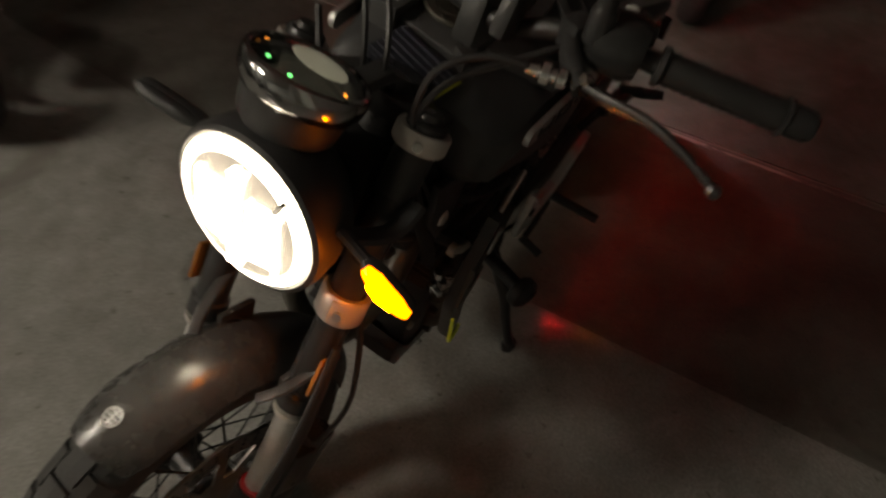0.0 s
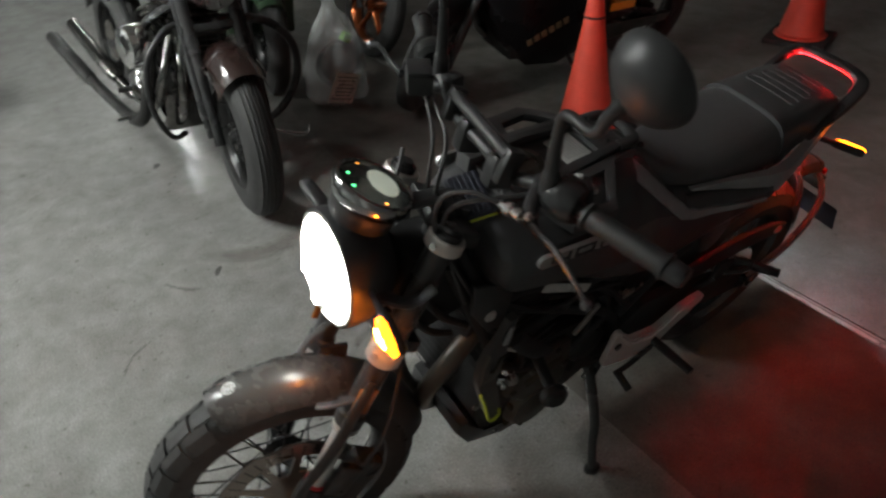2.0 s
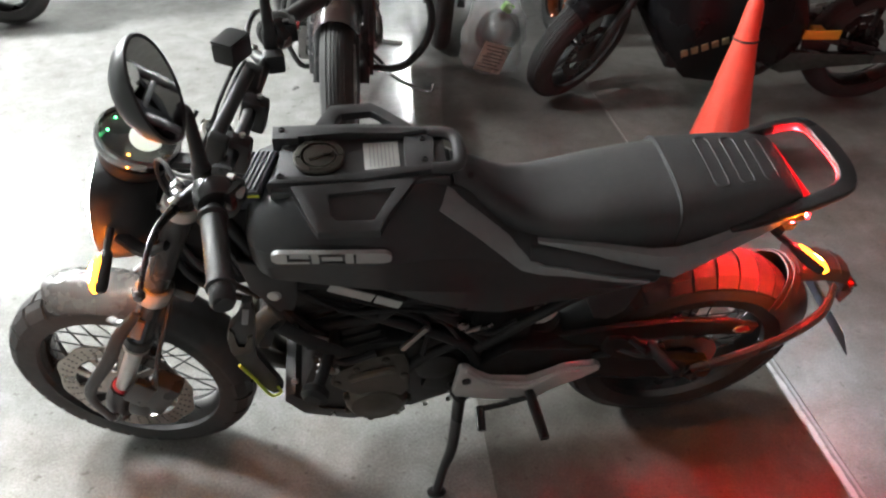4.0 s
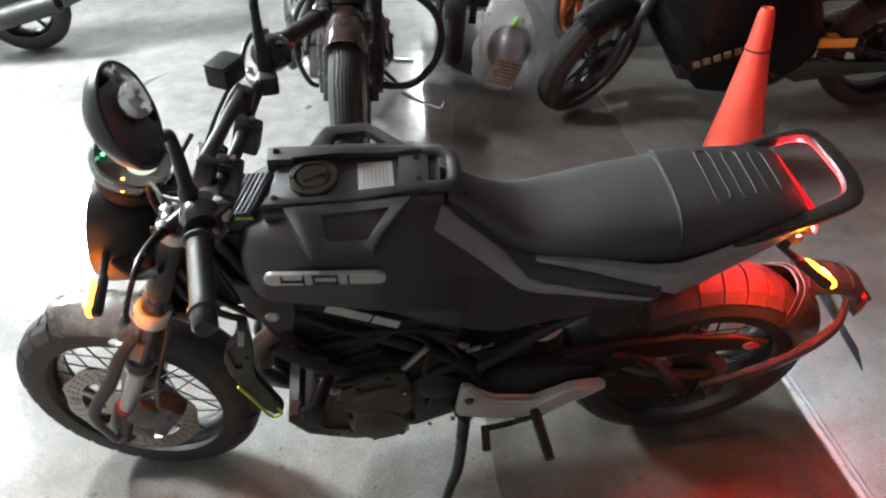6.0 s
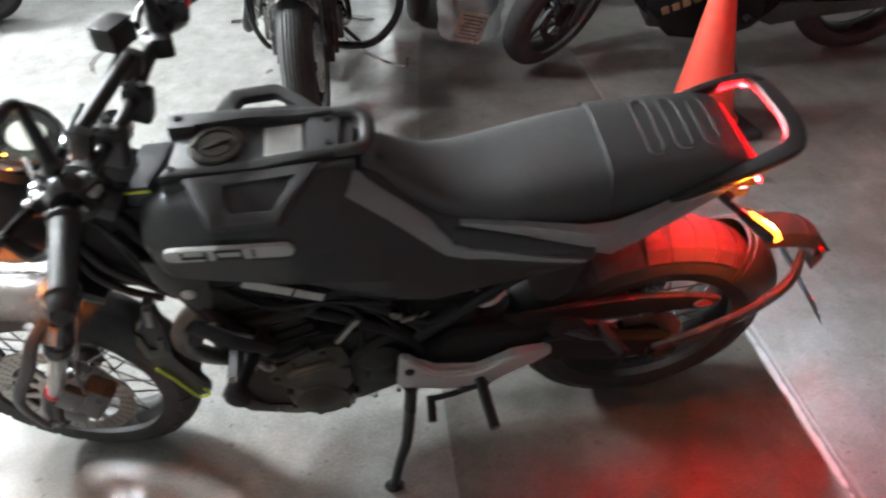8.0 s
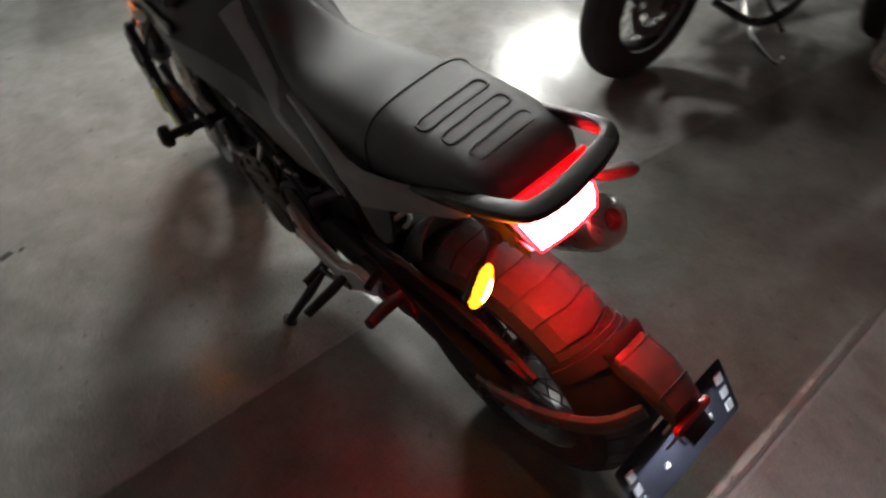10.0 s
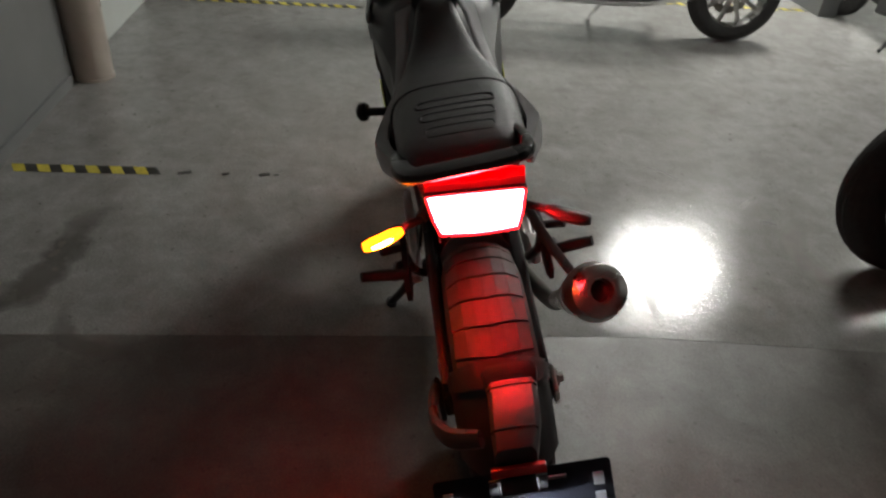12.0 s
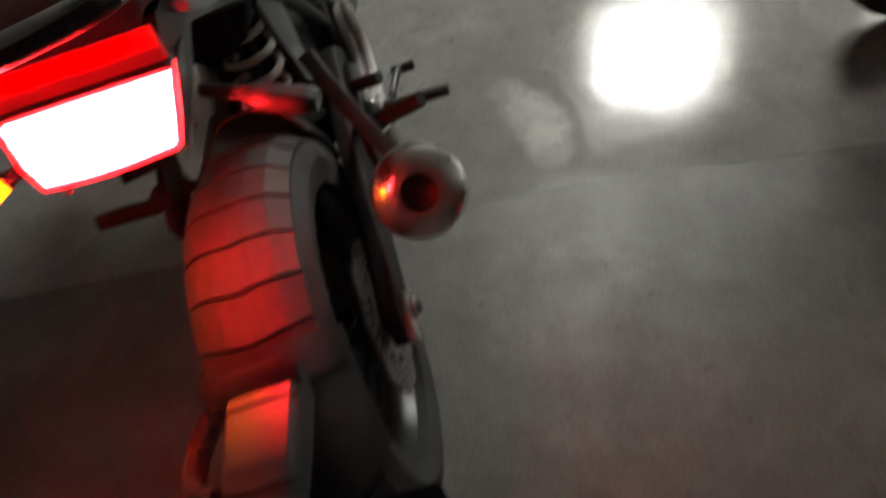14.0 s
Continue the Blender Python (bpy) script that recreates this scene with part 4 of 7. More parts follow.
    if s < 0:
        bm = B()
        am = frame_m((-0.288, -0.196, 1.041), (-0.45, 0.9, 0.0))
        lathe(bm, [(0, 0.0), (0.0075, 0.0), (0.0105, 0.002), (0.0105, 0.010), (0.0075, 0.012), (0.0065, 0.017), (0.0115, 0.019), (0.0115, 0.027), (0.007, 0.029), (0.005, 0.042), (0, 0.042)], am, 16)
        front("cable_adjuster", bm, CHROME, "bright metal clutch cable adjuster", bar)
    bm = B()
    end = Vector((-0.286, s * 0.366, 1.025)) + off
    tube(bm, [Vector((-0.284, s * 0.205, 1.040)) + off, Vector((-0.291, s * 0.245, 1.047)) + off, Vector((-0.291, s * 0.287, 1.052)) + off, Vector((-0.289, s * 0.328, 1.042)) + off, end], [0.0095, 0.0075, 0.0062, 0.0054, 0.0048], 10, 5, flat=0.65, up=(1, 0, 0))
    lathe(bm, [(0.0, -0.008), (0.006, -0.006), (0.0083, 0), (0.006, 0.006), (0.0, 0.008)], frame_m(end, (0, 1, 0)), 14)
    front("lever", bm, DARK_STEEL, "", bar)

# brake fluid box, right
bm = B()
box(bm, (-0.305, 0.152, 1.082), (0.044, 0.058, 0.036), (0, 0, -18), 0.006)
rb = front("brake_reservoir", bm, BLACK, "square black brake fluid reservoir")
bm = B()
box(bm, (-0.305, 0.152, 1.103), (0.042, 0.058, 0.006), (0, 0, -18), 0.003)
front("lid", bm, BLACK_METAL, "", rb)

# cables: loops over the lamp
for i, pts in enumerate(([(-0.303, -0.166, 1.042), (-0.332, -0.128, 1.046), (-0.362, -0.096, 1.024), (-0.372, -0.084, 0.975), (-0.358, -0.078, 0.92), (-0.32, -0.06, 0.84), (-0.26, -0.06, 0.72)],
                         [(-0.25, -0.17, 1.052), (-0.30, -0.145, 1.040), (-0.345, -0.105, 1.010), (-0.352, -0.075, 0.95), (-0.33, -0.06, 0.86), (-0.29, -0.06, 0.74)],
                         [(-0.295, 0.160, 1.062), (-0.303, 0.115, 1.052), (-0.315, 0.06, 1.022), (-0.335, 0.03, 0.96), (-0.34, 0.03, 0.88)],
                         [(-0.285, 0.150, 1.060), (-0.292, 0.10, 1.050), (-0.300, 0.04, 1.028), (-0.33, 0.0, 0.98), (-0.35, -0.01, 0.90)])):
    bm = B()
    tube(bm, pts, 0.0038, 6, 6)
    front("cable", bm, BLACK, "", bar)

# mirrors: round, on bent stems
MC = UNSTEER @ Vector((-0.277, -0.288, 1.320))
MB = UNSTEER @ Vector((-0.284, -0.186, 1.094))
MN = (UNSTEER.to_3x3() @ Vector((0.96, 0.007, 0.265))).normalized()
for s in (-1, 1):
    fl = Matrix.Identity(4) if s < 0 else FLIP
    mc, mb, mn = fl @ MC, fl @ MB, fl.to_3x3() @ MN
    bm = B()
    mm = frame_m(mc, mn, (0, 1, 0))
    lathe(bm, [(0.0, -0.038), (0.019, -0.0365), (0.036, -0.030), (0.0505, -0.018), (0.0582, -0.005), (0.0595, 0.002), (0.0575, 0.004), (0.0548, 0.001), (0, 0.001)], mm, 44)
    back = front("mirror", bm, BLACK, "round black rear view mirror on a bent stem")
    bm = B()
    lathe(bm, [(0.0, 0.0022), (0.0546, 0.0022), (0.0546, 0.0012)], mm, 40)
    front("mirror_glass", bm, MIRROR, "", back)
    bm = B()
    low = mc + mn * -0.030 + Vector((0, -s * 0.03, -0.045))
    tube(bm, [mb, mb + Vector((0, 0, 0.09)), mb + Vector((0.0, s * 0.012, 0.12)), low + Vector((0, -s * 0.02, -0.035)), low, mc - mn * 0.012], [0.012, 0.0085, 0.0075, 0.0075, 0.009, 0.012], 10, 4)
    lathe(bm, [(0.0, -0.01), (0.014, -0.01), (0.014, 0.02), (0.009, 0.03), (0, 0.03)], frame_m(mb, (0, 0, 1)), 12)
    front("stem", bm, BLACK_METAL, "", back)

# ---- bodywork
SECTIONS = [
    (-0.272, [(0, .872), (.05, .871), (.075, .868), (.084, .862), (.086, .855), (.083, .846), (.05, .84), (0, .838)]),
    (-0.266, [(0, .893), (.055, .891), (.092, .882), (.108, .866), (.111, .848), (.105, .815), (.06, .795), (0, .785)]),
    (-0.254, [(0, .906), (.058, .904), (.100, .890), (.124, .867), (.129, .842), (.120, .800), (.07, .770), (0, .755)]),
    (-0.235, [(0, .915), (.06, .913), (.105, .895), (.135, .865), (.142, .835), (.130, .79), (.08, .75), (0, .735)]),
    (-0.16, [(0, .932), (.065, .930), (.108, .915), (.140, .888), (.154, .855), (.148, .79), (.09, .735), (0, .715)]),
    (-0.05, [(0, .936), (.065, .934), (.108, .917), (.148, .885), (.166, .85), (.160, .775), (.10, .70), (0, .69)]),
    (0.05, [(0, .934), (.055, .932), (.086, .915), (.123, .87), (.143, .83), (.146, .74), (.11, .655), (0, .64)]),
    (0.13, [(0, .905), (.045, .898), (.066, .878), (.098, .840), (.122, .80), (.131, .71), (.11, .62), (0, .60)]),
    (0.20, [(0, .835), (.045, .830), (.072, .822), (.098, .802), (.118, .772), (.126, .70), (.11, .605), (0, .60)]),
    (0.30, [(0, .815), (.05, .81), (.085, .805), (.110, .79), (.130, .768), (.134, .70), (.115, .635), (0, .63)]),
    (0.40, [(0, .815), (.05, .81), (.09, .805), (.124, .79), (.152, .77), (.152, .72), (.128, .67), (0, .66)]),
    (0.475, [(0, .820), (.05, .815), (.08, .805), (.128, .79), (.158, .77), (.163, .748), (.140, .71), (0, .70)]),
    (0.50, [(0, .800), (.05, .80), (.08, .795), (.11, .78), (.130, .765), (.132, .75), (.12, .73), (0, .72)]),
]


def section_at(x):
    xs = [s[0] for s in SECTIONS]
    x = min(max(x, xs[0]), xs[-1])
    for (xa, a), (xb, b) in zip(SECTIONS, SECTIONS[1:]):
        if x <= xb:
            f = (x - xa) / (xb - xa)
            return [(p[0] + (q[0] - p[0]) * f, p[1] + (q[1] - p[1]) * f) for p, q in zip(a, b)]
    return SECTIONS[-1][1]


def side_y(x, z):
    """Half width of the body at a height, outer side."""
    sec = section_at(x)
    for (ya, za), (yb, zb) in zip(sec, sec[1:]):
        if zb <= z <= za:
            f = (za - z) / max(1e-6, za - zb)
            return ya + (yb - ya) * f
    return sec[-2][0] if z < sec[-2][1] else sec[1][0]


bm = B()
rings = []
xs = []
for (xa, _), (xb, _) in zip(SECTIONS, SECTIONS[1:]):
    k = max(1, round((xb - xa) / 0.02))
    xs += [xa + (xb - xa) * i / k for i in range(k)]
xs.append(SECTIONS[-1][0])
for x in xs:
    sec = section_at(x)
    rings.append([(x, y, z) for y, z in sec] + [(x, -y, z) for y, z in sec[-2:0:-1]])
loft(bm, rings)
body = part("tank_shell", bm, GRAPHITE, bike, "matt graphite tank and side panels", 24)


def strip(bm, pts, width, lift=0.003, s=-1, steps=10, thick=0.004, flat_y=None):
    """A flat band laid on the body side along (x, z) points."""
    line = []
    for (xa, za), (xb, zb) in zip(pts, pts[1:]):
        n = max(2, int(math.hypot(xb - xa, zb - za) / 0.012))
        line += [(xa + (xb - xa) * i / n, za + (zb - za) * i / n) for i in range(n)]
    line.append(pts[-1])
    rings = []
    for i, (x, z) in enumerate(line):
        a, b = line[max(0, i - 1)], line[min(len(line) - 1, i + 1)]
        dx, dz = b[0] - a[0], b[1] - a[1]
        ln = math.hypot(dx, dz)
        nx, nz = -dz / ln, dx / ln
        wd = width if not callable(width) else width(i / (len(line) - 1))
        ring = []
        for u, k in ((-0.5, 0), (-0.42, 1), (-0.25, 1), (-0.08, 1), (0.08, 1), (0.25, 1), (0.42, 1), (0.5, 0), (0.5, -1), (-0.5, -1)):
            px, pz = x + nx * wd * u, z + nz * wd * u
            ring.append((px, s * ((flat_y(px) if flat_y else side_y(px, pz)) + lift * k), pz))
        rings.append(ring)
    loft(bm, rings)


def badge_y(x):
    """The badge lies flat across the bulge of the tank."""
    ya, yb = side_y(-0.185, 0.868), side_y(-0.03, 0.868)
    proud = max(side_y(-0.22 + 0.01 * k, z_) - ya - (yb - ya) * (-0.035 + 0.01 * k) / 0.155 for k in range(20) for z_ in (0.858, 0.868, 0.886))
    return ya + proud + (yb - ya) * (x + 0.185) / 0.155


for s in (-1, 1):
    bm = B()
    strip(bm, [(0.072, 0.910), (0.226, 0.768), (0.262, 0.757), (0.46, 0.744)], lambda f: 0.029 if f < 0.45 else 0.029 - 0.020 * (f - 0.45) / 0.55, 0.0035, s)
    part("side_band", bm, SATIN, body, "grey V shaped trim band")
    bm = B()
    strip(bm, [(0.235, 0.789), (0.36, 0.774), (0.45, 0.764), (0.476, 0.761)], lambda f: 0.024 if f < 0.85 else 0.024 * math.sqrt(max(0.05, 1 - ((f - 0.85) / 0.155) ** 2)), 0.004, s)
    part("side_pad", bm, GRAPHITE, body)
    # oval badge with its figures
    bm = B()
    pill, half = [], 0.0142
    for k in range(9):
        pill.append(half * (1 - math.cos(radians(90 * k / 8))))
    along = [0.0004] + pill[1:] + [half + (0.2 - 2 * half) * k / 16 for k in range(1, 16)] + [0.2 - d_ for d_ in pill[:0:-1]] + [0.1996]
    rim_pts = [(-0.225 + d_, 0.8765 - 0.031 * d_) for d_ in along]
    wide = [2 * math.sqrt(max(1e-7, half ** 2 - max(0.0, half - d_, d_ - (0.2 - half)) ** 2)) for d_ in along]
    rings = []
    for (x, z), wd in zip(rim_pts, wide):
        ring = []
        for u, k in ((-0.5, 0), (-0.46, 1), (-0.3, 1), (-0.15, 1), (0, 1), (0.15, 1), (0.3, 1), (0.46, 1), (0.5, 0), (0.5, -1), (-0.5, -1)):
            ring.append((x, s * (badge_y(x) + 0.004 * k), z + wd * u))
        rings.append(ring)
    loft(bm, rings)
    badge = part("badge", bm, BADGE, body, "long silver badge reading 401")
    zc = 0.8748
    flip_x = (lambda x: x) if s < 0 else (lambda x: -0.252 - x)
    for strokes in ([(-0.196, zc + .010, -0.196, zc - .0045), (-0.1985, zc - .0025, -0.160, zc - .0045), (-0.1605, zc + .010, -0.1605, zc - .0115)],
                    [(-0.1465, zc + .0085, -0.103, zc + .007), (-0.1465, zc - .0095, -0.103, zc - .011), (-0.1438, zc + .0085, -0.1438, zc - .0095), (-0.1055, zc + .007, -0.1055, zc - .011)],
                    [(-0.087, zc + .008, -0.087, zc - .0125)]):
        bm = B()
        for x0, z0, x1, z1 in strokes:
            strip(bm, [(flip_x(x0), z0), (flip_x(x1), z1)], 0.0046, 0.0062, s, flat_y=badge_y)
        part("figure", bm, BLACK, badge, "black figure")
# inner fender flap showing under the side panel
for s in (-1, 1):
    bm = B()
    prism(bm, [(0.37, .66), (0.385, .60), (0.41, .545), (0.44, .538), (0.472, .565), (0.485, .62), (0.50, .70), (0.42, .72)], s * 0.098 - 0.004, s * 0.098 + 0.004, 0.003)
    part("inner_flap", bm, GRAPHITE, body)
# added shell that keeps the tail lamp's red off parts behind the engine
bm = B()
guard(bm, RA, 0.335, 0.15, 38, 80, 0.05)
part("added_inner_fender", bm, BLACK, bike, "black inner fender added ahead of the rear tyre against red light")

# tank deck: rack plate, cap, sticker, side rails
def plate(outline, z0, z1, bevel=0.004):
    """A plate given by its outline seen from above."""
    bm = B()
    low = [bm.verts.new((x, y, z0 + 0.026 * x)) for x, y in outline]
    top = [bm.verts.new((x, y, z1 + 0.026 * x)) for x, y in outline]
    n = len(low)
    bm.faces.new(low)
    cap_ = bm.faces.new(top[::-1])
    for i in range(n):
        bm.faces.new((low[i], top[i], top[(i + 1) % n], low[(i + 1) % n]))
    if bevel:
        bmesh.ops.bevel(bm, geom=list(cap_.edges), offset=bevel, segments=2, profile=0.6, affect="EDGES")
    return bm


bm = plate([(-0.222, -0.060), (-0.07, -0.068), (0.085, -0.050), (0.085, 0.060), (-0.07, 0.080), (-0.205, 0.088)], 0.905, 0.936, 0.006)
deck = part("tank_deck", bm, DECK, bike, "black tank deck with luggage handles round the fuel cap")
part("deck_rail", plate([(-0.222, 0.100), (-0.222, 0.064), (-0.175, 0.060), (-0.165, 0.070), (-0.095, 0.067), (0.0, 0.057), (0.05, 0.058), (0.085, 0.066), (-0.07, 0.089)], 0.915, 0.952, 0.005), DECK, deck)
part("deck_rail", plate([(-0.228, -0.046), (-0.215, -0.022), (-0.19, -0.036), (-0.14, -0.041), (-0.09, -0.034), (-0.06, -0.028), (0.0, -0.025), (0.075, -0.022), (0.088, -0.034), (-0.07, -0.050)], 0.915, 0.947, 0.005), DECK, deck)
part("deck_bridge", plate([(0.010, -0.030), (0.062, -0.028), (0.066, 0.058), (0.012, 0.060)], 0.915, 0.9455, 0.004), DECK, deck)
bm = B()
tube(bm, [(0.055, -0.030, 0.942), (0.088, -0.030, 0.943), (0.104, -0.018, 0.942), (0.109, 0.014, 0.942), (0.106, 0.044, 0.943), (0.088, 0.060, 0.944), (0.055, 0.062, 0.944)], 0.0125, 10, 4, flat=0.8)
part("deck_horn", bm, DECK, deck, "rounded rear loop of the deck")
bm = B()
lathe(bm, [(0.0, 0.006), (0.028, 0.006), (0.030, 0.0035), (0.032, 0.0035), (0.033, 0.007), (0.043, 0.006), (0.0455, 0.003), (0.0455, 0.0)], pose(-0.139, 0.020, 0.935), 40)
cap = part("fuel_cap", bm, BRONZE, deck, "round grey brown fuel cap")
bm = B()
box(bm, (-0.139, 0.020, 0.9415), (0.040, 0.010, 0.003), (0, 0, 25), 0.0012)
lathe(bm, [(0, 0.0), (0.008, 0.0), (0.008, 0.004), (0, 0.004)], pose(-0.125, 0.026, 0.9415), 14)
for k in range(6):
    a = k * math.pi / 3
    lathe(bm, [(0, 0.0), (0.0032, 0.0), (0.0032, 0.002), (0, 0.002)], pose(-0.139 + 0.038 * math.cos(a), 0.020 + 0.038 * math.sin(a), 0.9412), 8)
part("cap_lock", bm, BRONZE, deck)
bm = B()
box(bm, (-0.030, 0.015, 0.9365), (0.062, 0.070, 0.002), (0, -1.5, 0), 0.0006)
part("sticker", bm, STICKER, deck, "pale paper sticker with faded print")
bm = B()
for k in range(7):
    box(bm, (-0.050 + 0.0068 * k, 0.015, 0.9375 + 0.00018 * k), (0.0016, 0.056, 0.0006), (0, -1.5, 0), 0)
part("print", bm, SATIN, deck)
for x, y, z in ((-0.205, 0.085, 0.946), (-0.205, -0.030, 0.940), (0.045, 0.045, 0.9462), (0.045, -0.010, 0.9462)):
    bm = B()
    lathe(bm, [(0, 0.0), (0.0065, 0.0), (0.0065, 0.003), (0.003, 0.0035), (0.003, 0.001), (0, 0.001)], pose(x, y, z), 12)
    part("deck_screw", bm, BLACK_METAL, deck)
def open_plate(outer, inner, thick):
    """A flat plate with an opening, both outlines given in the same turn."""
    bm = B()
    n = len(outer)
    rows = []
    for loop in (inner, outer):
        loop = [Vector(p) for p in loop]
        rows.append([bm.verts.new(p) for p in loop])
        rows.append([bm.verts.new(p - Vector((0, 0, thick))) for p in loop])
    it, ib, ot, ob_ = rows
    for i in range(n):
        j = (i + 1) % n
        bm.faces.new((it[i], it[j], ot[j], ot[i]))
        bm.faces.new((ib[i], ob_[i], ob_[j], ib[j]))
        bm.faces.new((ot[i], ot[j], ob_[j], ob_[i]))
        bm.faces.new((it[j], it[i], ib[i], ib[j]))
    edges = [e for e in bm.edges if all(v in set(it + ot) for v in e.verts) and not (any(v in it for v in e.verts) and any(v in ot for v in e.verts))]
    bmesh.ops.bevel(bm, geom=edges, offset=0.0035, segments=2, profile=0.6, affect="EDGES")
    return bm


part("tank_handle", open_plate([(-0.190, -0.052, 0.940), (-0.160, -0.118, 0.925), (-0.145, -0.142, 0.917), (-0.042, -0.145, 0.917), (-0.026, -0.118, 0.926), (0.030, -0.048, 0.943)],
                               [(-0.124, -0.074, 0.936), (-0.120, -0.112, 0.927), (-0.112, -0.123, 0.924), (-0.050, -0.124, 0.924), (-0.040, -0.110, 0.928), (-0.012, -0.068, 0.939)], 0.016), DECK, deck, "flat black luggage handle with an opening")
part("tank_handle", open_plate([(0.040, 0.074, 0.946), (-0.020, 0.138, 0.946), (-0.042, 0.157, 0.945), (-0.118, 0.153, 0.944), (-0.134, 0.128, 0.944), (-0.152, 0.082, 0.945)],
                               [(-0.006, 0.092, 0.946), (-0.034, 0.122, 0.946), (-0.044, 0.130, 0.945), (-0.098, 0.127, 0.944), (-0.104, 0.118, 0.944), (-0.110, 0.096, 0.945)], 0.016), DECK, deck, "flat black luggage handle with an opening")
bm = B()
KM = Matrix.Translation((-0.253, 0.008, 0.900)) @ Matrix.Rotation(radians(-17), 4, "Z") @ Matrix.Rotation(radians(-14), 4, "Y")
box(bm, (0, 0, 0), (0.064, 0.108, 0.045), bevel=0.006, m=KM)
part("key_block", bm, NAVY, bike, "ribbed dark navy block ahead of the tank")
bm = B()
for k in range(6):
    box(bm, (-0.024 + 0.0096 * k, 0, 0.0235), (0.004, 0.098, 0.004), bevel=0.001, m=KM)
tagged(part("key_block_ribbing", bm, NAVY, bike), kind="stuff")
bm = B()
tube(bm, [KM @ Vector((-0.032, -0.055, 0.012)), KM @ Vector((0.032, -0.055, 0.012))], 0.0022, 6, 1)
part("lime_edge", bm, LIME, bike, "thin lime edge")

# seat
SEATS = [(0.095, .930, .042, .90), (0.13, .918, .052, .87), (0.17, .888, .064, .84), (0.21, .862, .078, .822), (0.26, .850, .092, .812), (0.33, .857, .106, .803), (0.41, .872, .115, .80), (0.48, .883, .118, .80), (0.506, .886, .118, .80)]
PILLION = [(0.506, .896, .119, .80), (0.55, .898, .116, .808), (0.64, .899, .110, .828), (0.70, .897, .102, .848), (0.732, .891, .094, .860), (0.749, .880, .088, .862), (0.762, .862, .080, .852)]


def cushion(rows):
    bm = B()
    rings = []
    for x, zt, hw, zb in rows:
        ring = []
        for i in range(17):
            a = math.pi * i / 16
            c, sn = math.cos(a), math.sin(a)
            y = hw * math.copysign(abs(c) ** 0.55, c)
            z = zb + (zt - zb) * (sn ** 0.6)
            ring.append((x, y, z))
        ring += [(x, -hw * 0.9, zb - 0.008), (x, hw * 0.9, zb - 0.008)]
        rings.append(ring)
    loft(bm, rings)
    return bm


bm = cushion(SEATS)
seat = part("seat", bm, SEAT, bike, "long black vinyl seat with ribbed pillion pad", 50)
part("pillion_pad", cushion(PILLION), SEAT, seat, "", 50)
bm = B()
hw = 0.1195
tube(bm, [(0.507, hw * math.copysign(abs(math.cos(a)) ** 0.55, math.cos(a)), 0.80 + 0.095 * max(0, math.sin(a)) ** 0.6) for a in [math.pi * i / 16 for i in range(17)]], 0.0026, 6, 2)
part("piping", bm, SEAM, seat, "raised piping across the seat")
def pad_top(x):
    for (xa, za, *_), (xb, zb, *_) in zip(PILLION, PILLION[1:]):
        if xa <= x <= xb:
            return za + (zb - za) * (x - xa) / (xb - xa)


for x in (0.606, 0.657, 0.708):
    bm = B()
    w = 0.062 - 0.10 * (x - 0.606)
    near_, far_ = pad_top(x), pad_top(x - 0.027)
    loop = [(x - 0.027, y * w, far_ - d) for y, d in ((0, 0.0015), (0.5, 0.0020), (0.9, 0.0028))] + [(x - 0.021, w + 0.004, far_ - 0.0036), (x - 0.006, w + 0.004, near_ - 0.0036)] + [(x, y * w, near_ - d) for y, d in ((0.9, 0.0028), (0.5, 0.0020), (0, 0.0015))]
    tube(bm, loop + [(px, -py, pz) for px, py, pz in loop[-2::-1]], 0.0030, 6, 3)
    part("pad_rib", bm, SEAM, seat)
bm = B()
lathe(bm, [(0, 0.0), (0.007, 0.0), (0.006, 0.003), (0, 0.003)], frame_m((0.125, -0.03, 0.92), (-0.2, -0.3, 0.9)), 12)
part("seat_button", bm, BLACK, seat)

# grey tail panels and the inner tail
for s in (-1, 1):
    bm = B()
    rings = []
    for x, zt, zb, y, t in ((0.250, .811, .806, .100, .010), (0.36, .812, .788, .126, .014), (0.46, .806, .758, .151, .02), (0.51, .808, .745, .156, .024), (0.56, .817, .764, .147, .022), (0.64, .832, .792, .126, .018), (0.70, .841, .815, .112, .012), (0.725, .843, .832, .106, .008)):
        rings.append([(x, s * y, zt), (x, s * (y + 0.004), (zt + zb) / 2), (x, s * y, zb), (x, s * (y - t), zb + 0.002), (x, s * (y - t), zt)])
    loft(bm, rings)
    part("tail_panel", bm, SATIN, bike, "satin grey tail side panel")
bm = B()
loft(bm, [[(x, -w, zt), (x, w, zt), (x, w * .9, zb), (x, -w * .9, zb)] for x, w, zt, zb in ((0.48, .115, .80, .70), (0.58, .11, .82, .755), (0.68, .095, .845, .80), (0.735, .085, .845, .775), (0.772, .07, .80, .757))])
tail = part("tail_undertray", bm, BLACK, bike, "black tail underside")

# grab rail: a flat blade, broad across the back
RAIL = [(0.655, 0.082, 0.866, .008, .011), (0.72, 0.091, 0.881, .008, .012), (0.770, 0.094, 0.892, .009, .012), (0.806, 0.090, 0.900, .011, .011), (0.824, 0.070, 0.903, .015, .009), (0.832, 0.030, 0.904, .018, .008),
        (0.836, -0.010, 0.904, .018, .008), (0.836, -0.050, 0.902, .018, .008), (0.822, -0.084, 0.895, .018, .009), (0.780, -0.098, 0.881, .016, .011), (0.730, -0.104, 0.863, .015, .012), (0.67, -0.107, 0.843, .014, .012), (0.61, -0.112, 0.820, .012, .010)]
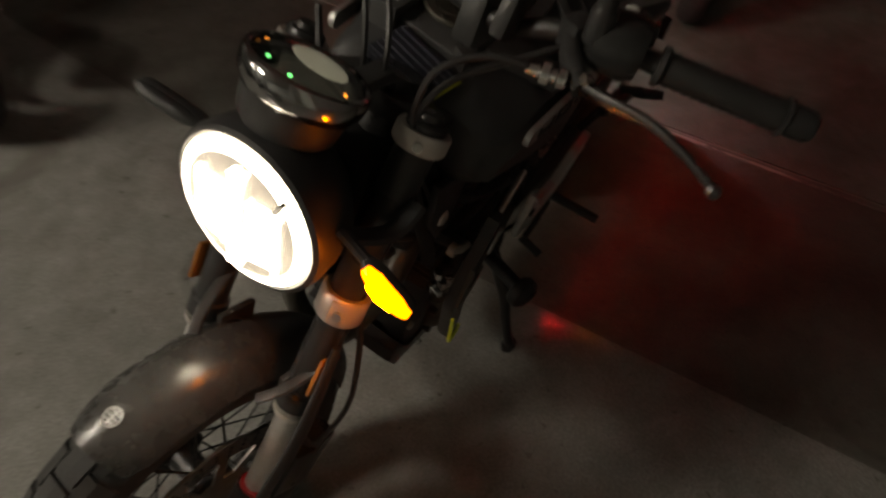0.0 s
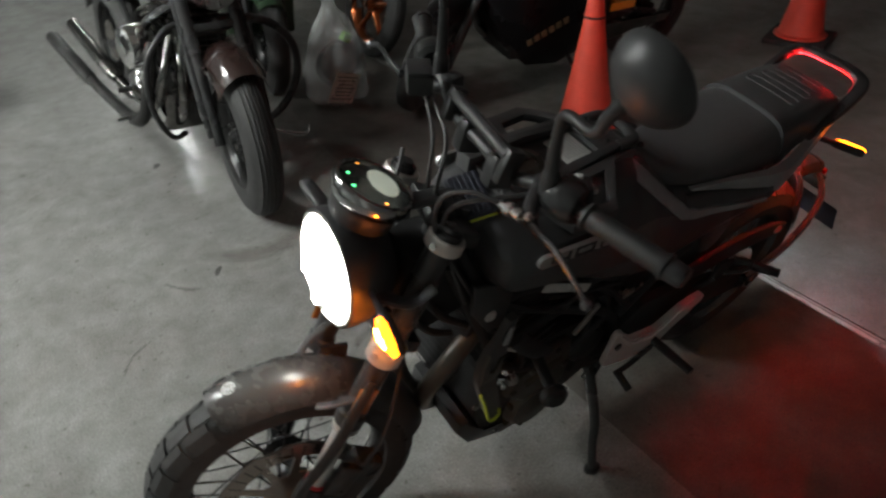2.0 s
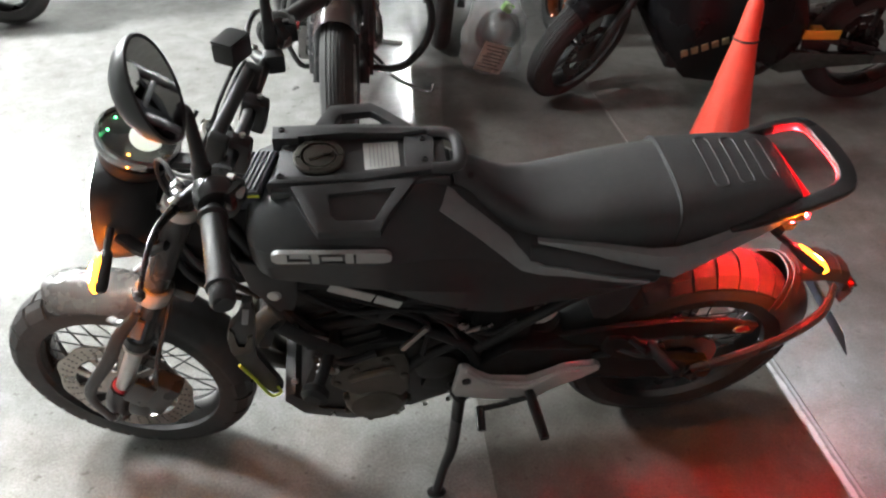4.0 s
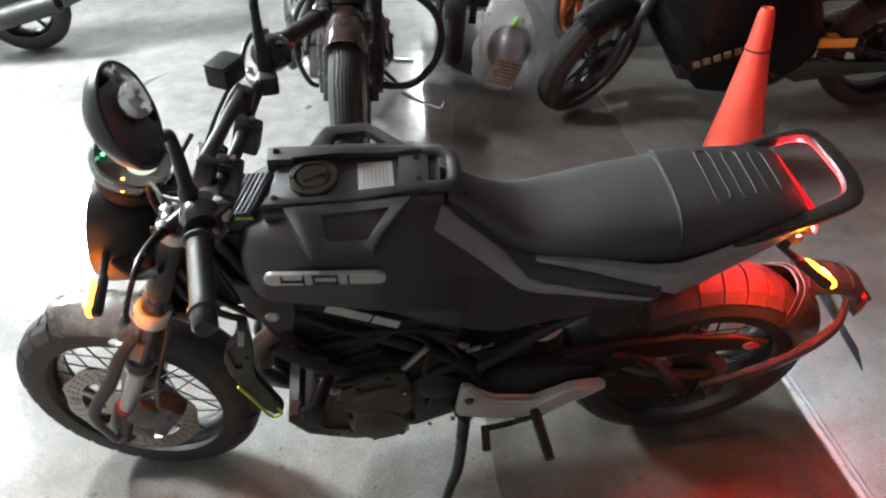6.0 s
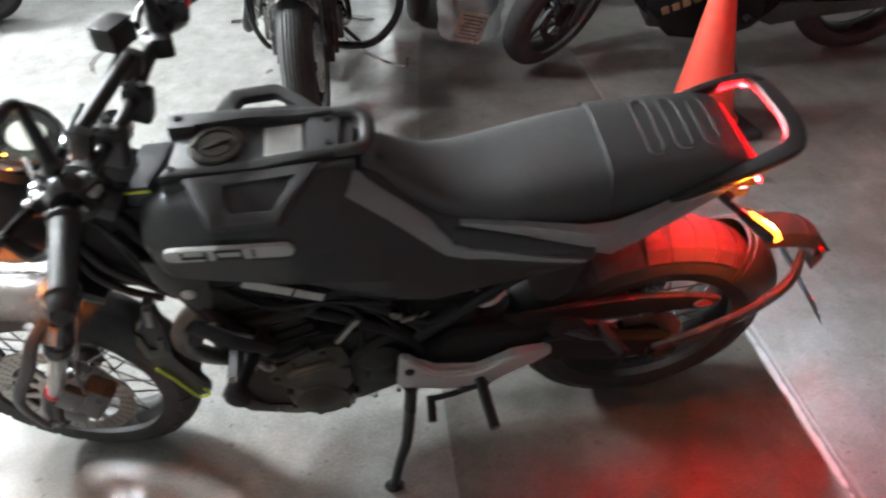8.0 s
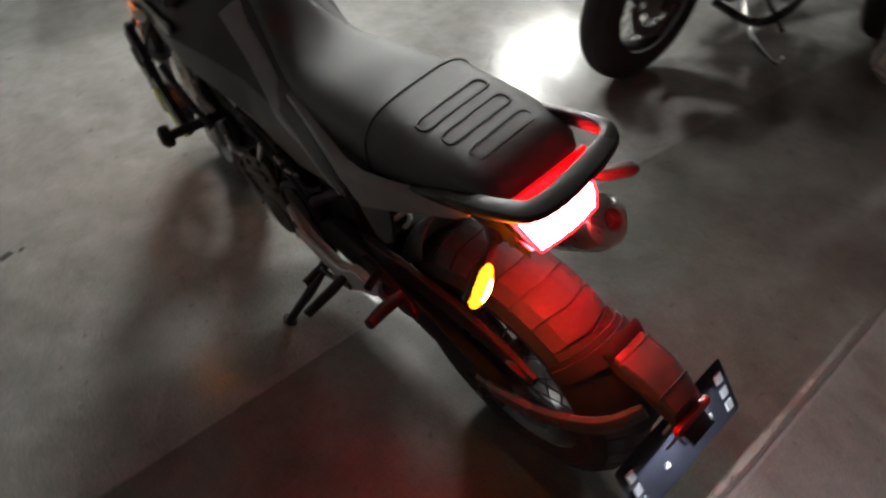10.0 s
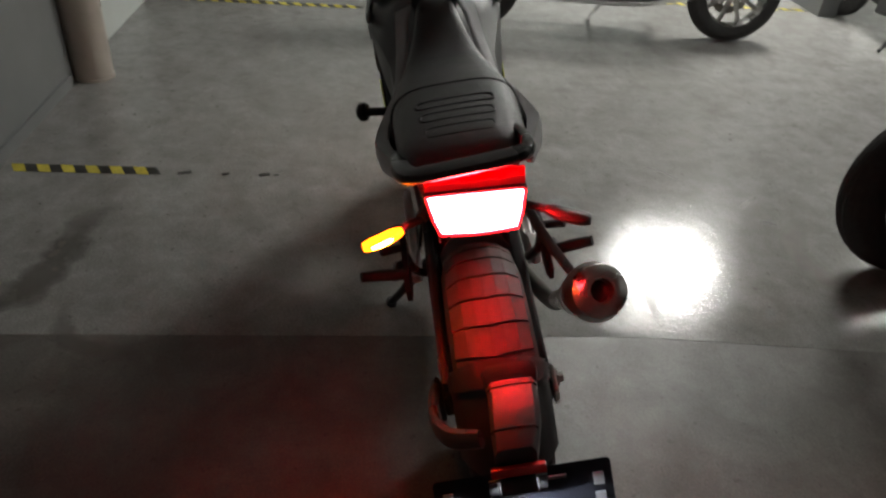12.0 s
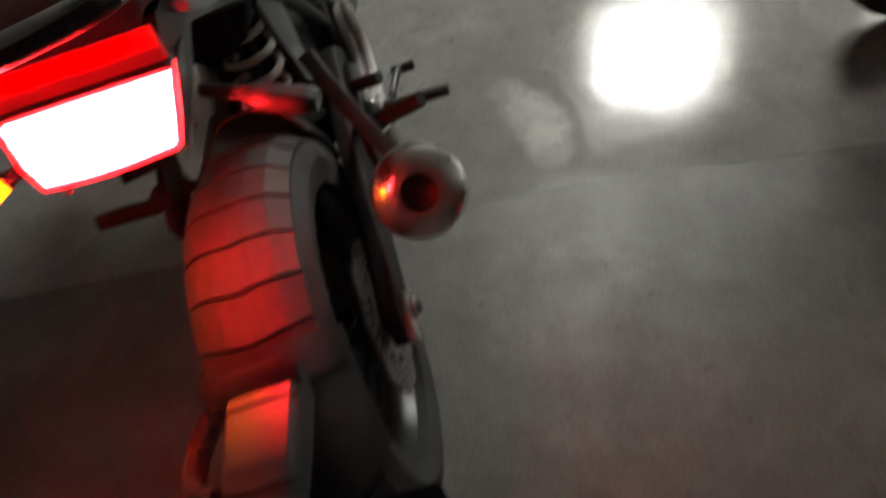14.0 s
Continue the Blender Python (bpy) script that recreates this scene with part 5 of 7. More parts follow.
line_ = smooth_line([p[:3] for p in RAIL], 3)
rings = []
for i, p in enumerate(line_):
    d = (line_[min(i + 1, len(line_) - 1)] - line_[max(i - 1, 0)])
    side = Vector((-d.y, d.x, 0)).normalized()
    f = i / (len(line_) - 1) * (len(RAIL) - 1)
    k = min(int(f), len(RAIL) - 2)
    hw, ht = (RAIL[k][j] + (RAIL[k + 1][j] - RAIL[k][j]) * (f - k) for j in (3, 4))
    rings.append([p + side * (hw * u) + Vector((0, 0, ht * v)) for u, v in ((-1, -.3), (-1, .3), (-.8, .85), (-.4, 1), (.4, 1), (.8, .85), (1, .3), (1, -.3), (.8, -.85), (.4, -1), (-.4, -1), (-.8, -.85))])
bm = B()
loft(bm, rings)
part("grab_rail", bm, BLACK_METAL, bike, "broad flat black loop grab rail round the tail")

# tail lamp
TLm = [(0.766, .823, .078), (0.780, .819, .077), (0.802, .794, .069), (0.812, .774, .060)]
TLR = Matrix.Translation((0.79, 0.005, 0.797)) @ Matrix.Rotation(radians(-4), 4, "X") @ Matrix.Translation((-0.79, 0, -0.797))
bm = B()
rings = []
for x, z, w in TLm:
    rings.append([(x + 0.006 * (1 - (j / 4 - 1) ** 2) , w * (j / 4 - 1), z) for j in range(9)])
loft(bm, rings, closed=False, caps=False)
bmesh.ops.solidify(bm, geom=bm.faces[:], thickness=0.004)
tl = part("tail_lamp", moved(bm, TLR), TAIL_GLOW, bike, "wide glowing red tail lamp")
bm = B()
outline = [Vector((x + 0.002, -w, z)) for x, z, w in TLm] + [Vector((x + 0.002, w, z)) for x, z, w in TLm[::-1]]
for p_, q_ in zip(outline, outline[1:] + outline[:1]):
    bend = 0.006 if abs(p_.y - q_.y) > 0.05 else 0.0
    tube(bm, [p_, (p_ + q_) / 2 + Vector((bend, 0, 0)), q_], 0.0026, 6, 3)
part("lens_rim", moved(bm, TLR), TAIL_RIM, tl, "deep red rim of the lens")
# added glow panel, not a seen lens: reddens the tyre and floor below
bm = B()
box(bm, (0.776, 0, 0.766), (0.035, 0.11, 0.004), (0, 12, 0), 0.001)
part("under_fill", bm, UNDER_GLOW, tl, "added red glow panel that reddens tyre and floor")
bm = B()
loft(bm, [[(x - 0.0045, w + 0.002, z - 0.003), (x - 0.0045, -w - 0.002, z - 0.003), (x - 0.06, -w, z - 0.010), (x - 0.06, w, z - 0.010)] for x, z, w in TLm])
part("lamp_housing", moved(bm, TLR), BLACK, tl)
# red panel over the lamp; its dim glow stands in for bloom
bm = B()
box(bm, (0.772, 0, 0.842), (0.006, 0.158, 0.034), (0, -4, 0), 0.002)
part("upper_glow", moved(bm, TLR), UPPER_GLOW, tl, "red panel with an added dim glow for the lamp's bloom")
bm = B()
box(bm, (0.773, 0, 0.8275), (0.022, 0.162, 0.006), (0, 8, 0), 0.002)
part("lamp_brow", moved(bm, TLR), BLACK, tl, "black brow over the lens")
# plates added to stop the under glow from spilling forward and sideways
bm = B()
box(bm, (0.7545, 0, 0.758), (0.004, 0.124, 0.030), bevel=0.001)
for s in (-1, 1):
    box(bm, (0.774, s * 0.0605, 0.760), (0.040, 0.003, 0.020), bevel=0.001)
part("fill_shield", bm, BLACK, tl)

# rear indicators
indicator("indicator", (0.738, -0.075, 0.768), (0.792, -0.184, 0.766), True, False)
indicator("indicator", (0.742, 0.080, 0.768), (0.796, 0.182, 0.750), False, False)

# swingarm, chain side, rear axle
bm = B()
for s in (-1, 1):
    prism_pts = [(0.16, .40), (0.24, .46), (0.42, .44), (0.62, .36), (0.735, .335), (0.745, .29), (0.70, .268), (0.60, .285), (0.42, .33), (0.24, .33), (0.16, .35)]
    b2 = B()
    prism(b2, prism_pts, s * 0.098 - 0.014, s * 0.098 + 0.014, 0.006)
    tmp = bpy.data.meshes.new("t")
    b2.to_mesh(tmp)
    b2.free()
    bm.from_mesh(tmp)
    bpy.data.meshes.remove(tmp)
box(bm, (0.32, 0, 0.40), (0.10, 0.2, 0.07), (0, 8, 0), 0.012)
swing = part("swingarm", bm, HOSE, bike, "black swingarm")
for s in (-1, 1):
    bm = B()
    box(bm, (0.715, s * 0.116, 0.302), (0.07, 0.012, 0.045), (0, 8, 0), 0.005)
    lathe(bm, [(0.0, 0.0), (0.017, 0.0), (0.017, 0.012), (0.010, 0.013), (0.010, 0.022), (0, 0.022)], frame_m((0.700, s * 0.116, 0.303), (0, s, 0)), 6)
    part("axle_adjuster", bm, STEEL if s > 0 else BLACK_METAL, swing)
bm = B()
prism(bm, [(0.34, .485), (0.5, .50), (0.62, .505), (0.74, .49), (0.82, .46), (0.815, .43), (0.72, .44), (0.6, .45), (0.4, .43)], -0.102, -0.088, 0.005)
cg = part("chain_guard", bm, HOSE, swing, "black chain guard with a small oval label")
bm = B()
lathe(bm, [(0, 0.0), (0.030, 0.0), (0.030, 0.0012), (0, 0.0012)], frame_m((0.785, -0.1015, 0.456), (0.12, -1, 0.1), (1, 0, -0.1)) @ Matrix.Diagonal((1, 0.45, 1, 1)), 24)
part("oval_label", bm, STICKER, cg)
bm = B()
lathe(bm, [(0, 0.0), (0.024, 0.0), (0.024, 0.0016), (0, 0.0016)], frame_m((0.785, -0.1018, 0.456), (0.12, -1, 0.1), (1, 0, -0.1)) @ Matrix.Diagonal((1, 0.38, 1, 1)), 24)
part("oval_print", bm, RED_RING, cg)
# chain and sprocket on the left
bm = B()
lathe(bm, [(0.05, -0.003), (0.098, -0.003), (0.098, 0.003), (0.05, 0.003), (0.05, -0.003)], frame_m((0.675, -0.075, 0.306), (0, 1, 0)), 42)
part("sprocket", bm, STEEL, swing)
bm = B()
tube(bm, [(0.14, -0.075, .40), (0.66, -0.075, .404)], 0.009, 6, 1, flat=0.6)
tube(bm, [(0.14, -0.075, .345), (0.66, -0.075, .21)], 0.009, 6, 1, flat=0.6)
part("chain", bm, BLACK_METAL, swing)

# hugger arms and the low rear fender with plate holder
bm = B()
for s in (-1,):
    tube(bm, [(0.69, s * 0.122, .326), (0.78, s * 0.128, .374), (0.88, s * 0.122, .432), (0.965, s * 0.095, .485), (1.005, s * 0.045, .52)], [0.018, 0.020, 0.020, 0.019, 0.015], 8, 5, flat=0.5, up=(0, 1, 0))
arm = part("fender_arm", bm, ARM, bike, "flat grey metal arm carrying the rear fender")
bm = B()
guard(bm, RA, 0.330, 0.172, -72, -36, 0.085)
guard(bm, RA, 0.338, 0.178, -44, -38, 0.080)
hug = part("rear_fender", bm, BLACK, bike, "black plastic rear fender close over the tyre")
bm = B()
loft(bm, [[(x, c - w, z - 0.004), (x - 0.002, c - w * .8, z + 0.007), (x, c, z + 0.011), (x - 0.002, c + w * .8, z + 0.007), (x, c + w, z - 0.004), (x, c + w, z - 0.03), (x, c - w, z - 0.03)] for x, z, w, c in ((0.908, .566, .045, .016), (0.916, .562, .043, .016), (0.926, .548, .041, .016), (0.985, .549, .040, .012), (1.025, .541, .036, .006), (1.048, .530, .032, .002), (1.054, .500, .031, .002))])
part("fender_tip", bm, GRAPHITE, hug, "raised grey cover on the fender")
for x, z, w, c in ((0.938, .5485, .041, .0155), (1.018, .5425, .037, .007)):
    bm = B()
    tube(bm, [(x, c - w * .95, z - 0.001), (x - 0.001, c - w * .8, z + 0.0068), (x + 0.001, c, z + 0.0112), (x - 0.001, c + w * .8, z + 0.0068), (x, c + w * .95, z - 0.001)], 0.0016, 6, 2)
    part("seam", bm, RUBBER, hug)
bm = B()
box(bm, (1.060, 0.003, 0.505), (0.012, 0.084, 0.016), (0, -20, 0), 0.004)
part("rear_reflector", bm, RED_OFF, hug, "small red reflector")
PM = Matrix.Translation((1.050, 0.008, 0.395)) @ Matrix.Rotation(radians(-30), 4, "Y")
bm = B()
o = rounded_outline(0.285, 0.125, 0.008, 3)
vs = [bm.verts.new(PM @ Vector((0.0, a, b))) for a, b in o]
f = bm.faces.new(vs)
bmesh.ops.solidify(bm, geom=[f], thickness=0.004)
plate_ = part("plate_holder", bm, PLATE, bike, "bare dark number plate holder")
for s in (-1, 1):
    for k in (-1, 0, 1):
        bm = B()
        box(bm, (0.004, s * 0.12, k * 0.032), (0.003, 0.016, 0.02), bevel=0.0, m=PM)
        part("slot", bm, SATIN, plate_)
for c_, sz in (((0.006, 0.02, 0.045), (0.006, 0.10, 0.005)), ((0.006, -0.05, -0.012), (0.003, 0.010, 0.010)), ((0.006, 0.07, -0.012), (0.003, 0.010, 0.010))):
    bm = B()
    box(bm, c_, sz, bevel=0.001, m=PM)
    part("plate_bar", bm, SATIN, plate_, "plain bar")
bm = B()
box(bm, (1.072, 0, 0.488), (0.034, 0.056, 0.006), (0, 12, 0), 0.002)
box(bm, (1.0585, 0, 0.468), (0.004, 0.09, 0.045), (0, 12, 0), 0.001)
for s in (-1, 1):
    box(bm, (1.066, s * 0.030, 0.480), (0.024, 0.003, 0.014), (0, 12, 0), 0.001)
part("plate_lamp_hood", bm, BLACK, plate_)
bm = B()
box(bm, (1.071, 0, 0.482), (0.012, 0.034, 0.004), (0, 12, 0), 0)
part("plate_lamp", bm, PLATE_LED, plate_, "small white plate lamp")

# struts from tail to indicator cluster
bm = B()
tube(bm, [(0.69, -0.05, .80), (0.725, -0.066, .785), (0.748, -0.085, .772)], [0.014, 0.014, 0.011], 8, 4)
part("indicator_bracket", bm, BLACK, bike)

# rear shock with yellow spring
S0, S1 = Vector((0.325, -0.012, .43)), Vector((0.298, 0.022, .66))
bm = B()
tube(bm, [S0 - (S1 - S0) * 0.2, S1 + (S1 - S0) * 0.2], 0.013, 12, 1)
for p_ in (S0, S1):
    lathe(bm, [(0.013, -0.005), (0.046, -0.005), (0.046, 0.005), (0.013, 0.005)], frame_m(p_, S1 - S0), 24)
shock = part("rear_shock", bm, BLACK_METAL, bike, "rear shock absorber with a pale spring")
bm = B()
sm = frame_m(S0, S1 - S0)
turns, ln_ = 6.0, (S1 - S0).length
tube(bm, [sm @ Vector((0.039 * math.cos(2 * math.pi * turns * i / 96), 0.039 * math.sin(2 * math.pi * turns * i / 96), 0.006 + (ln_ - 0.012) * i / 96)) for i in range(97)], 0.0062, 8, 1)
part("spring", bm, SPRING, shock, "white coil spring")

# engine and frame
bm = B()
prism(bm, [(-0.20, .225), (0.02, .205), (0.13, .26), (0.19, .36), (0.17, .45), (0.06, .50), (-0.10, .50), (-0.20, .44), (-0.235, .33)], -0.095, 0.095, 0.018)
eng = part("crankcase", bm, ENGINE, bike, "dark cast single cylinder engine")
bm = B()
box(bm, (-0.135, 0, 0.555), (0.15, 0.17, 0.17), (0, -18, 0), 0.012)
box(bm, (-0.16, 0, 0.66), (0.165, 0.18, 0.07), (0, -18, 0), 0.016)
part("cylinder", bm, ENGINE, eng)
bm = B()
for k in range(5):
    box(bm, (-0.115 - 0.010 * k, 0, 0.49 + 0.03 * k), (0.168, 0.185, 0.006), (0, -18, 0), 0.002)
tagged(part("cylinder_ribbing", bm, ENGINE, eng), kind="stuff")
bm = B()
lathe(bm, [(0.0, 0.030), (0.02, 0.030), (0.035, 0.024), (0.06, 0.022), (0.072, 0.010), (0.075, 0.0), (0.075, -0.02)], frame_m((-0.066, -0.098, .270), (0, -1, 0)), 36)
for k in range(7):
    a = 2 * math.pi * k / 7
    lathe(bm, [(0, 0.0), (0.008, 0.0), (0.008, 0.014), (0.004, 0.016), (0, 0.016)], frame_m((-0.066 + 0.076 * math.cos(a), -0.098, .270 + 0.076 * math.sin(a)), (0, -1, 0)), 8)
part("alternator_cover", bm, BRONZE, eng, "round bronze engine cover")
bm = B()
lathe(bm, [(0.0, 0.018), (0.03, 0.018), (0.05, 0.01), (0.052, -0.02)], frame_m((0.075, -0.098, .40), (0, -1, 0)), 28)
box(bm, (0.10, -0.1, 0.35), (0.11, 0.03, 0.09), (0, 15, 0), 0.014)
part("sprocket_cover", bm, ENGINE, eng)
bm = B()
prism(bm, [(-0.165, .372), (-0.150, .425), (-0.125, .442), (-0.085, .468), (-0.035, .486), (0.000, .482), (0.010, .44), (0.012, .33), (-0.01, .30), (-0.10, .335), (-0.135, .34)], -0.116, -0.09, 0.010)
for x, z in ((-0.15, .385), (-0.105, .437), (-0.04, .468), (-0.002, .40)):
    lathe(bm, [(0, 0.0), (0.009, 0.0), (0.009, 0.008), (0.005, 0.010), (0, 0.010)], frame_m((x, -0.113, z), (0, -1, 0)), 8)
tube(bm, [(-0.12, -0.117, .40), (-0.07, -0.120, .425), (-0.02, -0.117, .43)], 0.010, 8, 3)
part("side_casting", bm, BRONZE, eng, "bronze engine side casting")
bm = B()
lathe(bm, [(0.0, 0.03), (0.03, 0.03), (0.065, 0.02), (0.08, 0.006), (0.082, -0.02)], frame_m((-0.02, 0.098, .34), (0, 1, 0)), 36)
part("clutch_cover", bm, BRONZE, eng)
bm = B()
prism(bm, [(-0.278, .292), (-0.272, .322), (-0.25, .325), (-0.20, .24), (-0.02, .205), (0.0, .19), (-0.13, .178), (-0.24, .225)], -0.10, 0.10, 0.008)
part("skid_plate", bm, BLACK, eng, "black belly guard")
for k in range(6):
    bm = B()
    lathe(bm, [(0, 0.0), (0.006, 0.0), (0.006, 0.006), (0, 0.006)], frame_m((-0.17 + 0.055 * k, -0.108, .235 + 0.012 * (k % 3)), (0, -1, 0)), 6)
    part("engine_bolt", bm, STEEL, eng)
bm = B()
lathe(bm, [(0, 0.0), (0.014, 0.0), (0.014, 0.012), (0.008, 0.016), (0, 0.016)], frame_m((-0.155, -0.10, .43), (0, -1, 0)), 14)
tube(bm, [(-0.155, -0.11, .43), (-0.16, -0.12, .45), (-0.175, -0.115, .485)], 0.007, 8, 3)
part("water_union", bm, STEEL, eng)

FRAME = [
    [(-0.32, .045, .88), (-0.22, .075, .70), (-0.05, .095, .60), (0.12, .10, .49), (0.17, .10, .38)],
    [(-0.33, .045, .83), (-0.26, .075, .66), (-0.22, .085, .55)],
    [(-0.22, .075, .70), (-0.10, .085, .70), (0.08, .10, .60), (0.17, .10, .50)],
    [(-0.22, .085, .56), (-0.05, .095, .60)],
    [(-0.05, .095, .60), (0.02, .098, .66), (0.10, .10, .63)],
    [(0.12, .10, .49), (0.04, .10, .44), (-0.02, .10, .36)],
    [(0.10, .10, .62), (0.30, .10, .70), (0.50, .10, .76)],
    [(0.16, .10, .46), (0.34, .10, .62), (0.52, .10, .74)],
]
for tr in FRAME:
    for s in (-1, 1):
        bm = B()
        tube(bm, [(x, s * y, z) for x, y, z in tr], 0.0125, 10, 3)
        part("frame_tube", bm, HOSE, bike, "black trellis frame tube")
bm = B()
tube(bm, [(-0.36, 0, .78), (-0.29, 0, .93)], 0.034, 18, 1)
part("steering_head", bm, BLACK_METAL, bike)
bm = B()
lathe(bm, [(0, 0.0), (0.014, 0.0), (0.014, 0.004), (0.010, 0.008), (0, 0.008)], frame_m((-0.247, -0.088, .690), (-0.1, -1, 0.1)), 18)
part("frame_bolt", bm, ALU, bike, "bright round frame bolt")
for s in (-1, 1):
    bm = B()
    prism(bm, [(-0.300, .80), (-0.245, .775), (-0.200, .745), (-0.205, .68), (-0.222, .612), (-0.245, .64), (-0.290, .712)], s * 0.086 - 0.006, s * 0.086 + 0.006, 0.004)
    part("frame_plate", bm, GRAPHITE, bike, "dark steering head side plate")
# printed frame labels
bm = B()
d0, d1 = Vector((-0.142, -0.112, .731)), Vector((-0.008, -0.106, .662))
dv = d1 - d0
lm = frame_m(d0, Vector((0, -1, 0.05)), dv)
box(bm, (dv.length * 0.31, 0, 0), (dv.length * 0.6, 0.021, 0.002), bevel=0.0005, m=lm)
part("frame_label", bm, STICKER, bike, "silver label on the frame")
bm = B()
box(bm, (dv.length * 0.82, 0, 0), (dv.length * 0.36, 0.021, 0.002), bevel=0.0005, m=lm)
part("frame_label", bm, STICKER, bike, "silver label on the frame")
# inner dark mass: airbox, throttle, wiring
bm = B()
box(bm, (0.06, 0, 0.60), (0.20, 0.15, 0.16), (0, 8, 0), 0.02)
box(bm, (0.22, 0, 0.60), (0.14, 0.14, 0.22), (0, 0, 0), 0.02)
box(bm, (-0.05, 0, 0.66), (0.12, 0.11, 0.09), (0, 0, 0), 0.02)
box(bm, (-0.18, 0, 0.75), (0.16, 0.12, 0.10), (0, -20, 0), 0.02)
box(bm, (0.38, 0, 0.68), (0.22, 0.13, 0.10), (0, -12, 0), 0.02)
part("airbox", bm, HOSE, bike, "black airbox and battery tray")
bm = B()
box(bm, (0.225, 0, 0.46), (0.13, 0.15, 0.17), (0, 0, 0), 0.02)
part("battery_box", bm, HOSE, bike)
for pts, r in (([(-0.26, -0.06, .66), (-0.20, -0.105, .60), (-0.14, -0.10, .52), (-0.16, -0.105, .44)], 0.013),
               ([(-0.10, -0.09, .66), (0.0, -0.10, .62), (0.05, -0.10, .56), (0.04, -0.11, .47)], 0.007),
               ([(-0.02, -0.10, .68), (0.08, -0.105, .58), (0.12, -0.10, .50)], 0.005),
               ([(0.1, -0.10, .58), (0.18, -0.11, .53), (0.24, -0.10, .56)], 0.006),
               ([(-0.24, -0.07, .72), (-0.12, -0.11, .65), (0.0, -0.11, .64), (0.11, -0.11, .61)], 0.005),
               ([(-0.19, -0.10, .50), (-0.13, -0.115, .47), (-0.06, -0.11, .49)], 0.009)):
    bm = B()
    tube(bm, pts, r, 7, 5)
    part("hose", bm, HOSE, bike)
bm = B()
tube(bm, [(-0.219, -0.118, .608), (-0.195, -0.122, .590), (-0.141, -0.118, .550)], 0.0075, 8, 2)
lathe(bm, [(0, 0.0), (0.012, 0.0), (0.012, 0.012), (0, 0.012)], frame_m((-0.222, -0.112, .611), (0, -1, 0)), 12)
part("frame_bracket", bm, CLAMP, bike, "pale metal hose bracket")
bm = B()
tube(bm, [(-0.148, -0.112, .545), (-0.146, -0.114, .50), (-0.155, -0.108, .45)], 0.006, 8, 2)
part("hose", bm, HOSE, bike)
bm = B()
lathe(bm, [(0, 0.0), (0.011, 0.0), (0.011, 0.008), (0.007, 0.010), (0.007, 0.024), (0.004, 0.026), (0, 0.026)], frame_m((-0.178, -0.095, .435), (-0.4, -1, 0.15)), 12)
lathe(bm, [(0, 0.0), (0.016, 0.0), (0.016, 0.010), (0.010, 0.014), (0, 0.014)], frame_m((-0.166, -0.092, .465), (-0.2, -1, 0.2)), 14)
part("coolant_sensor", bm, CHROME, bike, "bright metal coolant sensor")
bm = B()
lathe(bm, [(0, 0.0), (0.008, 0.0), (0.008, 0.006), (0, 0.008)], frame_m((-0.243, -0.10, .387), (0, -1, 0)), 10)
part("frame_nut", bm, STEEL, bike)
for c_, sz, tilt in (((0.02, -0.118, .545), (0.012, 0.01, 0.09), 35), ((0.155, -0.118, .565), (0.06, 0.008, 0.008), -18)):
    bm = B()
    box(bm, c_, sz, (0, tilt, 0), 0.003)
    part("linkage_rod", bm, STEEL, bike)
bm = B()
lathe(bm, [(0, 0.0), (0.012, 0.0), (0.012, 0.01), (0, 0.01)], frame_m((0.12, -0.115, .585), (0, -1, 0)), 10)
part("frame_nut", bm, STEEL, bike)

# steering neck with the wiring bundle behind the fork
bm = B()
loft(bm, [[(xa, -w, z), (xa + 0.03, -w - 0.008, z), (xb, -w, z), (xb, w, z), (xa + 0.03, w + 0.008, z), (xa, w, z)] for xa, xb, w, z in ((-0.385, -0.27, .030, .665), (-0.405, -0.255, .042, .70), (-0.425, -0.25, .046, .76), (-0.425, -0.25, .046, .82), (-0.40, -0.25, .040, .875))])
neck = part("steering_neck", bm, HOSE, bike, "black steering neck behind the fork")
for pts in ([(-0.40, -0.055, .83), (-0.37, -0.065, .76), (-0.33, -0.06, .70), (-0.28, -0.065, .655)], [(-0.42, -0.045, .80), (-0.40, -0.062, .74), (-0.36, -0.06, .68), (-0.31, -0.055, .64)], [(-0.39, 0.052, .82), (-0.36, 0.062, .74), (-0.31, 0.06, .66)]):
    bm = B()
    tube(bm, pts, 0.0075, 8, 4)
    part("wiring_sleeve", bm, BLACK, neck)

